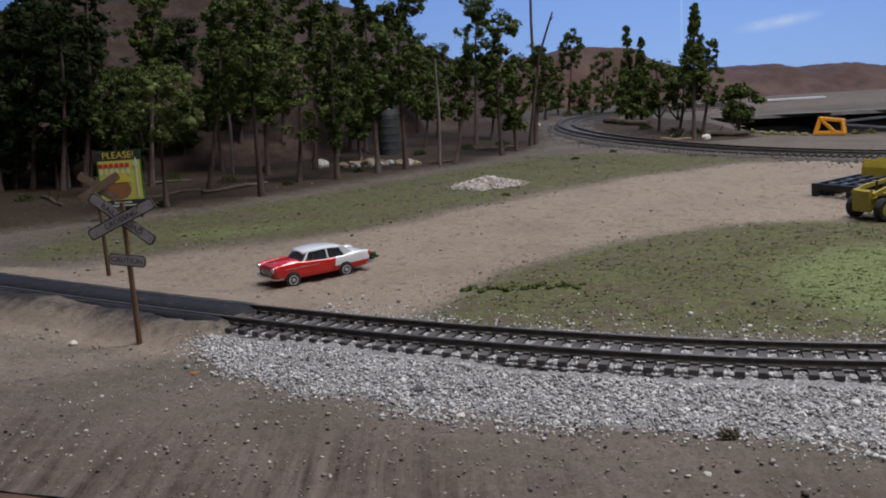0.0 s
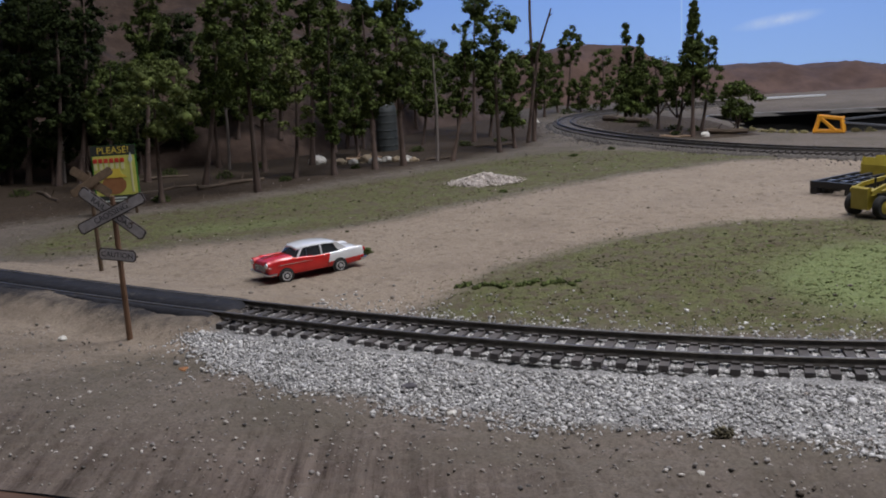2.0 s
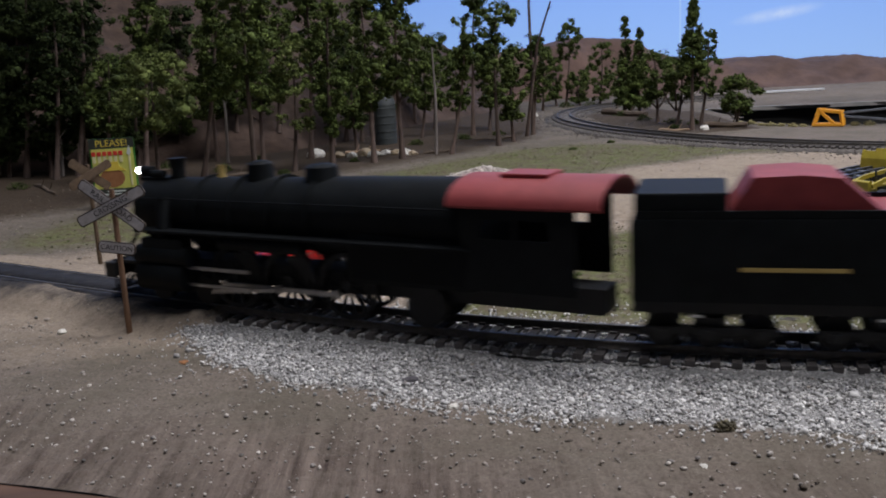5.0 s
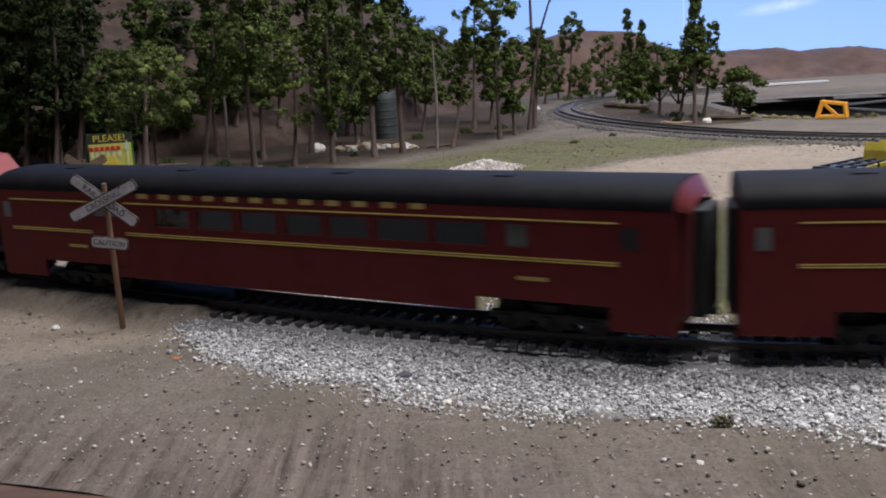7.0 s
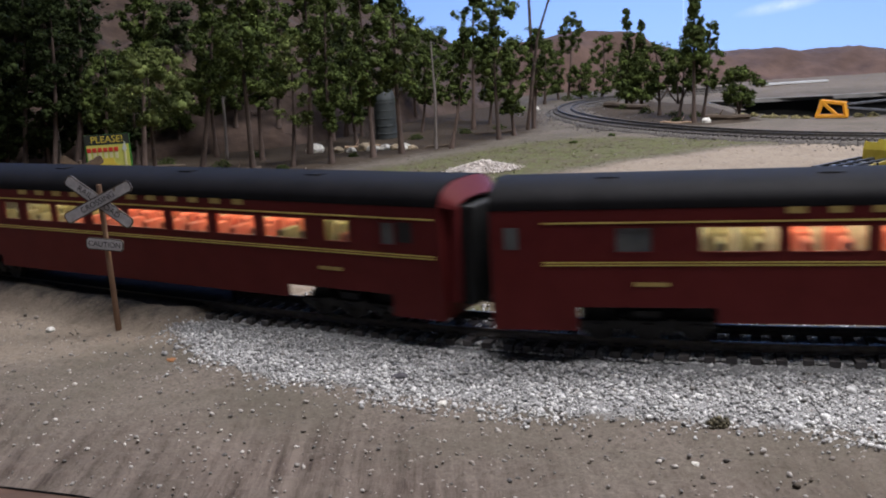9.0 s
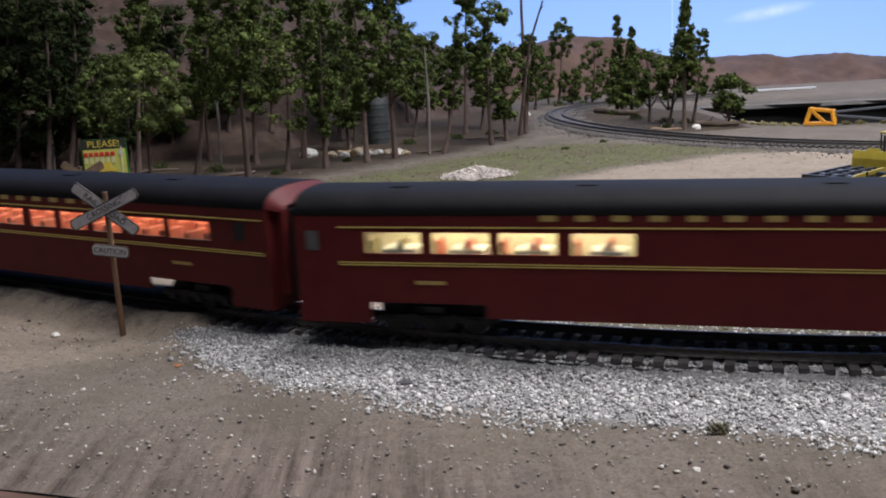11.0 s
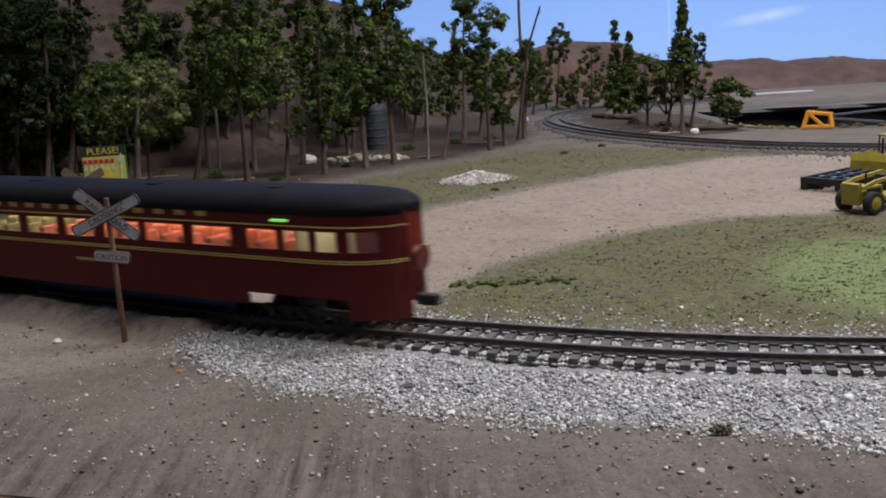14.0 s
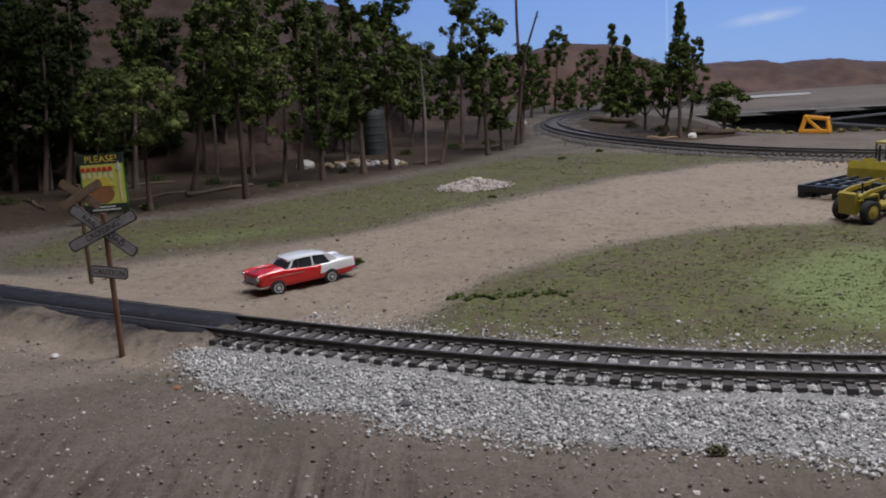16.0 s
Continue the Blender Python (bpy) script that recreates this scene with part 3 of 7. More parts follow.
# ---- track ----
def sweep(path, outline, closed=True):
    """Verts and quads of an outline (side, height) carried along path rows (x, y, z, heading)."""
    n, k = len(path), len(outline)
    o = np.array(outline)
    x, y, z, h = np.asarray(path).T
    v = np.stack([x[:, None] - np.sin(h)[:, None] * o[:, 0], y[:, None] + np.cos(h)[:, None] * o[:, 0], z[:, None] + o[:, 1] + 0 * x[:, None]], -1)
    i, j = np.meshgrid(np.arange(n - 1), np.arange(k if closed else k - 1), indexing="ij")
    a, b = i * k + j, i * k + (j + 1) % k
    return v.reshape(-1, 3), np.stack([a, b, b + k, a + k], -1).reshape(-1, 4)


RAIL_OUT = [(-0.0013, -0.0025), (0.0013, -0.0025), (0.0013, -0.0021), (0.0004, -0.0017), (0.0004, -0.0007), (0.0007, -0.0005), (0.0007, -0.0001),
            (0.0005, 0.0), (-0.0005, 0.0), (-0.0007, -0.0001), (-0.0007, -0.0005), (-0.0004, -0.0007), (-0.0004, -0.0017), (-0.0013, -0.0021)]


def near_track():
    track = thing("railway_track", "black model railway track on a bed of grey ballast", "railway track", kind="structure")
    s = np.arange(-2.6, 2.6, 0.004)
    for side in (-0.00825, 0.00825):
        x, y, h = on_track(s, side)
        v, f = sweep(np.c_[x, y, 0 * x, h], RAIL_OUT)
        me = mesh_of("rail", v, f, [RAIL, RAIL_TOP])
        me.polygons.foreach_set("material_index", np.array([1 if k % 14 in (6, 7, 8) else 0 for k in range(len(f))], dtype=np.int32))
        part("rail", me, None, track, "dark weathered rail")
    tie = Shape().box(-0.00145, 0.00145, -0.0148, 0.0148, -0.0046, -0.0026, 0.0002)
    for sd in (-0.00825, 0.00825):      # moulded spike plates
        tie.box(-0.0011, 0.0011, sd - 0.0024, sd + 0.0024, -0.00262, -0.0019)
    me = tie.mesh("tie", TIE)
    for k, st in enumerate(np.arange(CROSS_S + 0.004, 0.30, 0.0064)):
        x, y, h = on_track(st + rng.uniform(-1, 1) * 0.0003)
        ob = part("tie", me, None, track)
        ob.matrix_basis = pose(float(x), float(y), float(rng.uniform(-0.0002, 0.0001)), 0, 0, math.degrees(float(h)) + rng.uniform(-1.2, 1.2))
    # black filler between and beside the rails at the road crossing
    s = np.arange(-0.6, CROSS_S + 0.008, 0.003)
    for a, b, top in ((-0.0075, 0.0075, -0.0002), (0.0091, 0.0108, -0.0003), (-0.0138, -0.0091, -0.0003)):
        x, y, h = on_track(s)
        wob = np.array([0.0022 * noise.noise((u * 70, 1.5, 0)) + 0.0012 * noise.noise((u * 260, 4.5, 0)) for u in s])
        v, f = sweep(np.c_[x, y, 0 * x, h], [(a, top - 0.006), (b, top - 0.006), (b, top), ((a + b) / 2, top + 0.0001), (a, top)])
        v = v.reshape(-1, 5, 3)
        v[:, :, 2] += 0.00008 * np.sin(s * 400)[:, None]
        v[:, 2:, 2] -= 0.004 * smooth(CROSS_S + 0.001, CROSS_S + 0.009, s)[:, None]
        if a < -0.01:
            v[:, (0, 4), 1] += wob[:, None]
            v[:, 4, 2] -= 0.0016
            v[:, 3, 2] -= 0.0003
        part("crossing_filler", mesh_of("crossing_filler", v.reshape(-1, 3), f, [TAR]), None, track, "worn black tar filler at the road crossing")


near_track()


def far_track():
    track = thing("railway_track", "dark model railway track curving past the trees", "railway track", kind="structure")
    pts = [(1.3, 0.50), (0.6, 0.575), (0.45, 0.655), (0.35, 0.726), (0.293, 0.772), (0.24, 0.850), (0.19, 0.961), (0.163, 1.08), (0.158, 1.19), (0.185, 1.29),
           (0.245, 1.36), (0.32, 1.40), (0.45, 1.42)]
    p = np.array(pts)
    u = np.r_[0, np.cumsum(np.hypot(*np.diff(p, axis=0).T))]
    t = np.arange(0, u[-1], 0.006)
    q = np.stack([np.interp(t, u, p[:, 0]), np.interp(t, u, p[:, 1])], -1)
    for _ in range(120):
        q[1:-1] = (q[:-2] + 2 * q[1:-1] + q[2:]) / 4
    d = np.gradient(q, axis=0)
    h = np.arctan2(d[:, 1], d[:, 0])
    z = -0.0014 + 0 * h
    for side in (-0.00825, 0.00825):
        v, f = sweep(np.c_[q[:, 0] - np.sin(h) * side, q[:, 1] + np.cos(h) * side, z, h], RAIL_OUT)
        part("rail", mesh_of("rail", v, f, [RAIL]), None, track, "dark weathered rail")
    vs, fs = [], []
    cube = np.array([(a, b, c) for a in (-1, 1) for b in (-1, 1) for c in (-1, 1)], float)
    cf = np.array([(0, 1, 3, 2), (4, 6, 7, 5), (0, 4, 5, 1), (2, 3, 7, 6), (1, 5, 7, 3), (0, 2, 6, 4)])
    for k, (px, py, a) in enumerate(zip(q[:, 0], q[:, 1], h)):
        c = cube * (0.0014, 0.0148, 0.001) + (0, 0, -0.0048)
        vs.append(np.stack([px + np.cos(a) * c[:, 0] - np.sin(a) * c[:, 1], py + np.sin(a) * c[:, 0] + np.cos(a) * c[:, 1], c[:, 2]], -1))
        fs.append(cf + 8 * k)
    part("ties", mesh_of("ties", np.concatenate(vs), np.concatenate(fs), [TIE]), None, track, "row of dark ties", kind="stuff")
    v, f = sweep(np.c_[q, z, h], [(-0.031, -0.0085), (0.031, -0.0085), (0.0158, -0.0044), (-0.0158, -0.0044)])
    part("roadbed", mesh_of("roadbed", v, f, [surf("fine_grey_ballast", (0.055, 0.048, 0.042), (0.15, 0.132, 0.116), 400, 0.95, 0.0016)]), None, track, "grey ballast bed")
    return q


FAR_LINE = far_track()


def far_ballast():
    n = 15000
    k = rng.integers(0, len(FAR_LINE) - 1, n)
    d = np.gradient(FAR_LINE, axis=0)
    d /= np.linalg.norm(d, axis=1)[:, None]
    off = rng.normal(0, 0.023, n)
    p = FAR_LINE[k] + d[k] * rng.uniform(-0.003, 0.003, (n, 1)) + np.stack([-d[k][:, 1], d[k][:, 0]], -1) * off[:, None]
    z = np.maximum(-0.0060 - np.maximum(np.abs(off) - 0.017, 0) * 0.25, BASE)
    keep = (p[:, 0] < 0.5)
    me = scatter_mesh("far_ballast", np.c_[p, z][keep], rng.lognormal(math.log(0.0007), 0.35, n)[keep], FAR_STONE, 0.8)
    tagged(new("far_ballast", me), "dull grey stones along the curving far track", "ballast", kind="stuff")


FAR_STONE = surf("dull_grey_stone", (0.085, 0.073, 0.065), (0.2, 0.175, 0.16), 500, 0.95, 0.0002, vary=0.5, island=True)
far_ballast()


# ---- loose stones, ballast and turf ----
def ballast():
    n = 92000
    s = rng.uniform(-0.125, 0.30, n)
    off = -0.062 + 0.1 * rng.beta(1.25, 1.5, n)
    x, y, h = on_track(s, off)
    edge = 0.051 + 0.004 * np.sin(s * 60) + 0.003 * np.sin(s * 171)
    taper = smooth(CROSS_S - 0.03, CROSS_S + 0.075, s)
    keep = (-off < 0.016 + (edge - 0.016) * taper + rng.exponential(0.0035, n)) & (off < 0.022 + rng.exponential(0.004, n) - 0.006 * (1 - taper))
    keep &= s > CROSS_S + 0.010 - 1.1 * np.maximum(-off - 0.015, 0) + rng.normal(0, 0.003, n)
    x, y, off, s = x[keep], y[keep], off[keep], s[keep]
    under = np.abs(off) < 0.0150
    z = ground_z(x, y) + rng.uniform(-0.0003, 0.0006, len(x))
    z = np.where(under, np.clip(z, -0.0040, -0.0034), z) - 0.0008 * (np.abs(off + 0.0165) < 0.003)
    size = np.where(under, rng.uniform(0.0004, 0.0007, len(x)), rng.lognormal(math.log(0.0004), 0.36, len(x)))
    me = scatter_mesh("ballast", np.c_[x, y, z], size, BALLAST, 0.8, 0.4)
    tagged(new("ballast", me), "loose light grey crushed stone ballast along the track", "ballast", kind="stuff")


ballast()


def loose_grit():
    n = 4600
    x, y = rng.uniform(-0.32, 0.36, n), rng.uniform(0.14, 0.80, n)
    off, s = track_offset(x, y)
    keep = (y > edge_y(x) + 0.004) & (np.abs(off) > 0.019) & ((y < 0.36) | (rng.uniform(0, 1, n) < 0.45))
    x, y = x[keep], y[keep]
    size = rng.lognormal(math.log(0.00032), 0.5, len(x)).clip(0.00015, 0.0011)
    me = scatter_mesh("loose_grit", np.c_[x, y, ground_z(x, y) + size * 0.2], size, GRIT, 0.7)
    tagged(new("loose_grit", me), "scattered brown grit and small stones on the ground", "grit", kind="stuff")


loose_grit()


def turf_clumps(name, poly, count, size, material, label, soft=0.02):
    p = np.array(poly)
    lo, hi = p.min(0).clip(-0.4, 0.2), p.max(0)
    hi = np.minimum(hi, (0.42, 1.0))
    x, y = rng.uniform(lo[0] - 0.02, hi[0] + 0.02, count), rng.uniform(lo[1] - 0.02, hi[1] + 0.02, count)
    dens = soft_inside(poly, x, y, soft) * (0.35 + 0.65 * (wave(x, y, 70, 0.5) > -0.2))
    off, s = track_offset(x, y)
    keep = (rng.uniform(0, 1, count) < dens) & (np.abs(off) > 0.024)
    x, y = x[keep], y[keep]
    sz = rng.lognormal(math.log(size), 0.35, len(x))
    me = scatter_mesh(name, np.c_[x, y, ground_z(x, y) + sz * 0.1], sz, material, 0.45, 0.5, LEAFLET)
    tagged(new(name, me), label, "grass", kind="stuff")


def trackside_stones():
    n = 5200
    s = rng.uniform(-0.085, 0.30, n)
    off = 0.019 + rng.exponential(0.011, n)
    x, y, h = on_track(s, off)
    sz = rng.lognormal(math.log(0.00042), 0.35, n).clip(0.0002, 0.0009)
    me = scatter_mesh("trackside_stones", np.c_[x, y, ground_z(x, y) + sz * 0.3], sz, BALLAST, 0.8)
    tagged(new("trackside_stones", me), "thin spill of grey stones behind the track", "ballast", kind="stuff")
    n = 6500
    x, y = rng.uniform(-0.22, 0.14, n), rng.uniform(0.15, 0.36, n)
    off, s = track_offset(x, y)
    keep = (y > edge_y(x) + 0.003) & (off < -0.03)
    x, y = x[keep], y[keep]
    sz = rng.lognormal(math.log(0.00028), 0.5, len(x)).clip(0.0001, 0.0008)
    me = scatter_mesh("foreground_grit", np.c_[x, y, ground_z(x, y) + sz * 0.3], sz, FORE_GRIT, 0.8)
    tagged(new("foreground_grit", me), "pale and dark grit strewn over the foreground dirt", "grit", kind="stuff")


def dark_clods():
    n = 3600
    x, y = rng.uniform(-0.30, 0.36, n), rng.uniform(0.14, 0.62, n)
    off, s = track_offset(x, y)
    near = (wave(x, y, 34, 1.1) > 0.05) | (rng.uniform(0, 1, n) < 0.3)
    keep = (y > edge_y(x) + 0.004) & ((off < -0.02) | (off > 0.03)) & near
    x, y = x[keep], y[keep]
    sz = rng.lognormal(math.log(0.00038), 0.5, len(x)).clip(0.0002, 0.0015)
    me = scatter_mesh("dark_clods", np.c_[x, y, ground_z(x, y) + sz * 0.05], sz, CLOD, 0.35, 0.55)
    tagged(new("dark_clods", me), "flat dark crumbs of earth strewn over the dirt", "earth crumbs", kind="stuff")


CLOD = surf("dark_earth", (0.035, 0.028, 0.022), (0.1, 0.082, 0.066), 500, 0.95, 0.0001, vary=0.5, island=True, spec=0.1)
dark_clods()
FORE_GRIT = surf("mixed_grit", (0.14, 0.12, 0.105), (0.5, 0.46, 0.42), 500, 0.9, 0.0001, vary=0.7, island=True)
trackside_stones()
turf_clumps("meadow_turf", MEADOW, 150000, 0.0004, TURF, "short olive turf beside the track", 0.03)
turf_clumps("fresh_turf", FRESH, 40000, 0.0005, TURF_FRESH, "bright green turf patch", 0.05)
turf_clumps("back_turf", BACK, 70000, 0.0006, TURF, "patchy olive turf below the trees", 0.04)
turf_clumps("lane_turf", LANE, 12000, 0.0005, TURF_FRESH, "pale green turf strip beside the road", 0.03)


turf_clumps("meadow_tufts", MEADOW, 5000, 0.0007, TURF_DEEP, "coarse dark green tufts scattered over the meadow", 0.02)
turf_clumps("back_tufts", BACK, 5000, 0.0009, TURF_DEEP, "coarse dark green tufts below the trees", 0.04)


# ---- trees ----
def limb(rows, seg=7):
    """A bent tapered stick through rows of (x, y, z, radius)."""
    r = np.array(rows, float)
    a = np.linspace(0, 2 * np.pi, seg, endpoint=False)
    v = np.stack([r[:, 0:1] + np.cos(a) * r[:, 3:4], r[:, 1:2] + np.sin(a) * r[:, 3:4], r[:, 2:3] + 0 * a], -1).reshape(-1, 3)
    f = [(i * seg + j, i * seg + (j + 1) % seg, (i + 1) * seg + (j + 1) % seg, (i + 1) * seg + j) for i in range(len(r) - 1) for j in range(seg)]
    return v, f


def join(pieces):
    vs, fs, n = [], [], 0
    for v, f in pieces:
        vs.append(v)
        fs += [tuple(i + n for i in q) for q in f]
        n += len(v)
    return np.concatenate(vs), fs


def tree(x, y, height, crown_from, radius, lean, style="pine", leaf=None, bark=None, dense=1.0):
    words = {"pine": "tall model pine with bare lower trunk and ragged dark green crown",
             "spruce": "narrow pointed model conifer with dark green foliage",
             "leafy": "small leafy model tree with clumped mid-green crown",
             "oak": "broad model tree with forked trunk and dark green crown"}[style]
    z0 = float(ground_z(np.array(x), np.array(y)))
    if x < 0.12:
        lift = max(0.0, float(hill_height(np.array(x), np.array(y))) - z0)
        z0, height, crown_from = z0 + lift, max(height - lift, 0.06), max(crown_from - lift, 0.012)
    t = thing("tree", words, "tree", "trees of the model forest", pose(x, y, z0 - 0.001))
    r0 = 0.0012 + 0.0085 * height * (1.2 if style == "oak" else 0.9)
    bend = rng.uniform(-1, 1, 2) * 0.004
    k = np.linspace(0, 1, 9)
    cx = lean * k + bend[0] * np.sin(k * 3.1)
    cy = bend[1] * np.sin(k * 3.1)
    rr = r0 * (1 - 0.8 * k)
    rr[0] *= 1.45
    pieces = [limb(np.c_[cx, cy, k * height * 0.97, rr])]
    spread = crown_from / height
    for _ in range(14 if style != "spruce" else 8):
        kk = rng.uniform(max(0.25, spread * 0.75), 0.95)
        a = rng.uniform(0, 2 * np.pi)
        ln = radius * rng.uniform(0.5, 0.95) * (1.1 - 0.6 * kk if style != "oak" else 1.0)
        bx, by, bz = np.interp(kk, k, cx), np.interp(kk, k, cy), kk * height * 0.97
        up = rng.uniform(0.0, 0.5) * ln
        rb = r0 * (1 - 0.8 * kk) * 0.45
        pieces.append(limb([(bx, by, bz, rb), (bx + math.cos(a) * ln * 0.5, by + math.sin(a) * ln * 0.5, bz + up * 0.7, rb * 0.7),
                            (bx + math.cos(a) * ln, by + math.sin(a) * ln, bz + up, rb * 0.3)], 4))
    if style == "oak":
        for a in (0.3, 2.6, 4.4):
            ln = radius * 0.8
            pieces.append(limb([(0, 0, crown_from * 0.55, r0 * 0.75), (math.cos(a) * ln * 0.5, math.sin(a) * ln * 0.5, crown_from * 0.85, r0 * 0.55),
                                (math.cos(a) * ln, math.sin(a) * ln, crown_from * 1.35, r0 * 0.3)], 6))
    v, f = join(pieces)
    part("trunk", mesh_of("trunk", v, f, [bark or BARK], True), None, t, "brown bare trunk with thin limbs")
    # crown: clumps of many small leaves, thinned unevenly
    n_cl = int((105 if style == "pine" else 60 if style == "leafy" else 110 if style == "spruce" else 70) * dense)
    u = rng.uniform(0, 1, n_cl)
    if style == "spruce":
        u = u ** 1.3
        wid = radius * (1.08 - u) * 0.95 + 0.001
        rad = wid * np.sqrt(rng.uniform(0.1, 1, n_cl))
        cr = np.clip(radius * 0.5 * (1.1 - 0.75 * u), 0.0018, 1)
    else:
        belly = np.sin(np.pi * np.clip(0.12 + 0.8 * u, 0, 1)) ** (0.55 if style != "pine" else 0.42)
        if style == "pine":
            belly *= 0.85 + 0.4 * np.sin(u * 15 + rng.uniform(0, 6))
        rad = radius * belly * np.sqrt(rng.uniform(0.15, 1, n_cl))
        cr = radius * rng.uniform(0.14, 0.38, n_cl)
    a = rng.uniform(0, 2 * np.pi, n_cl)
    cz = crown_from + (height - crown_from) * u
    cen = np.stack([np.interp(cz / height, k, cx) + rad * np.cos(a), np.interp(cz / height, k, cy) + rad * np.sin(a), cz], -1)
    per = int(75 * dense) + 10
    d = rng.normal(size=(n_cl, per, 3))
    d /= np.linalg.norm(d, axis=-1, keepdims=True)
    d *= (rng.uniform(0.15, 1, (n_cl, per, 1)) ** 0.5)
    pts = (cen[:, None] + d * cr[:, None, None] * (1, 1, 0.8)).reshape(-1, 3)
    pts = pts[pts[:, 2] < height * 1.02]
    size = rng.lognormal(math.log(0.00098), 0.35, len(pts))
    lumps = (d[:, :3] * cr[:, None, None] * 0.5 + cen[:, None]).reshape(-1, 3)
    lump_r = np.repeat(cr * 0.45, 3) * rng.uniform(0.7, 1.15, len(lumps))
    low = lumps[:, 2] < height * 0.985 - lump_r
    fv, ff = scatter(pts, size, 0.9, 0.5, LEAFLET)
    lv, lf = scatter(lumps[low], lump_r[low], 0.95, 0.3)
    me = mesh_of("crown", np.concatenate([fv, lv]), np.concatenate([ff, lf + len(fv)]), [leaf or LEAF])
    part("crown", me, None, t, "clumped foliage")
    return t


FRONT = [
    (-0.380, 0.868, 0.185, 0.075, 0.030, 0.024), (-0.342, 0.840, 0.176, 0.065, 0.026, 0.018), (-0.328, 0.857, 0.195, 0.060, 0.018, 0.025),
    (-0.193, 0.768, 0.158, 0.081, 0.022, 0.027), (-0.260, 0.835, 0.173, 0.116, 0.022, 0.021), (-0.142, 0.727, 0.162, 0.090, 0.025, 0.002),
    (-0.161, 0.871, 0.149, 0.063, 0.025, 0.011), (-0.214, 0.919, 0.133, 0.055, 0.029, 0.008), (-0.120, 0.896, 0.173, 0.080, 0.027, 0.008),
    (-0.090, 0.809, 0.151, 0.033, 0.017, 0.006), (-0.056, 0.837, 0.161, 0.058, 0.022, -0.003), (-0.031, 0.851, 0.170, 0.069, 0.027, 0.004),
    (-0.416, 0.903, 0.123, 0.049, 0.023, 0.013),
]
MID = [
    (0.001, 1.167, 0.115, 0.031, 0.022, 0.003), (0.014, 0.869, 0.108, 0.053, 0.009, 0.017), (0.043, 1.054, 0.165, 0.091, 0.023, 0.008),
    (0.062, 0.919, 0.139, 0.050, 0.022, 0.003), (0.064, 1.100, 0.103, 0.032, 0.021, 0.002), (0.080, 0.954, 0.098, 0.030, 0.018, 0.004),
    (0.106, 1.014, 0.106, 0.052, 0.016, 0.006), (-0.015, 1.050, 0.095, 0.039, 0.017, 0.006), (-0.079, 0.949, 0.099, 0.031, 0.019, 0.002),
    (-0.099, 1.048, 0.148, 0.044, 0.023, 0.005), (-0.056, 1.089, 0.141, 0.039, 0.026, 0.003), (-0.164, 0.995, 0.172, 0.062, 0.022, 0.013),
    (-0.208, 0.991, 0.134, 0.053, 0.021, 0.013), (-0.262, 0.967, 0.075, 0.023, 0.022, 0.008), (-0.024, 1.229, 0.130, 0.037, 0.021, 0.004),
    (0.030, 1.190, 0.098, 0.025, 0.019, 0.003),
]
ISLAND = [
    (0.207, 1.463, 0.129, 0.070, 0.018, 0.007, "leafy"), (0.258, 1.456, 0.093, 0.009, 0.022, 0.004, "leafy"), (0.191, 1.449, 0.073, 0.013, 0.016, -0.002, "leafy"),
    (0.226, 1.444, 0.054, 0.007, 0.020, 0.001, "leafy"), (0.252, 1.242, 0.125, 0.013, 0.017, 0.002, "spruce"), (0.269, 1.227, 0.109, 0.012, 0.014, 0.001, "spruce"),
    (0.258, 1.084, 0.082, 0.030, 0.020, -0.004, "oak"), (0.267, 1.035, 0.074, 0.030, 0.019, 0.004, "oak"), (0.266, 0.969, 0.138, 0.060, 0.013, 0.001, "spruce"),
    (0.291, 1.025, 0.101, 0.032, 0.013, 0.008, "leafy"), (0.316, 0.984, 0.053, 0.016, 0.020, 0.0, "oak"), (0.161, 1.382, 0.091, 0.014, 0.017, 0.003, "leafy"),
]
for row in FRONT:
    x, y, height, crown_from, radius, lean = row
    # the leftmost pines take the shaded crown colour
    tree(x, y, height, crown_from * 0.82, radius * 0.84, lean, leaf=LEAF_SHADED if x < -0.32 else LEAF)
tree(-0.208, 0.695, 0.104, 0.052, 0.030, 0.004, "leafy", LEAF_LIGHT)
tree(-0.280, 0.790, 0.106, 0.043, 0.022, 0.014, "leafy")
tree(-0.123, 0.804, 0.109, 0.033, 0.018, 0.006, "leafy", LEAF_LIGHT, dense=0.8)
# low trees added to fill the shaded left end, crowns coloured as in shade
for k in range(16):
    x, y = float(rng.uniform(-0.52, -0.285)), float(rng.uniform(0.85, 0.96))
    tree(x, y, float(rng.uniform(0.085, 0.125)), float(rng.uniform(0.012, 0.03)), float(rng.uniform(0.022, 0.03)), 0.006, "leafy", LEAF_SHADED, dense=0.9)
for row in MID:
    x, y, height, crown_from, radius, lean = row
    tree(x, y, height, crown_from * 0.82, radius * 0.95, lean, dense=0.8)
# the deeper wood, close set, its crowns coloured dark for the shade inside it
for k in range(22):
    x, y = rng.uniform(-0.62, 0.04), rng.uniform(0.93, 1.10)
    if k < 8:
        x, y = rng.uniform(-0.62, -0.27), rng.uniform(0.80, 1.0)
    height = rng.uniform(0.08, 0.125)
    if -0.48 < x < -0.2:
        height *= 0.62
    tree(float(x), float(y), float(height), float(height * rng.uniform(0.1, 0.35)), float(rng.uniform(0.022, 0.031)), float(rng.uniform(-0.004, 0.012)), leaf=LEAF_SHADED, dense=0.75)
for row in ISLAND:
    tree(*row)


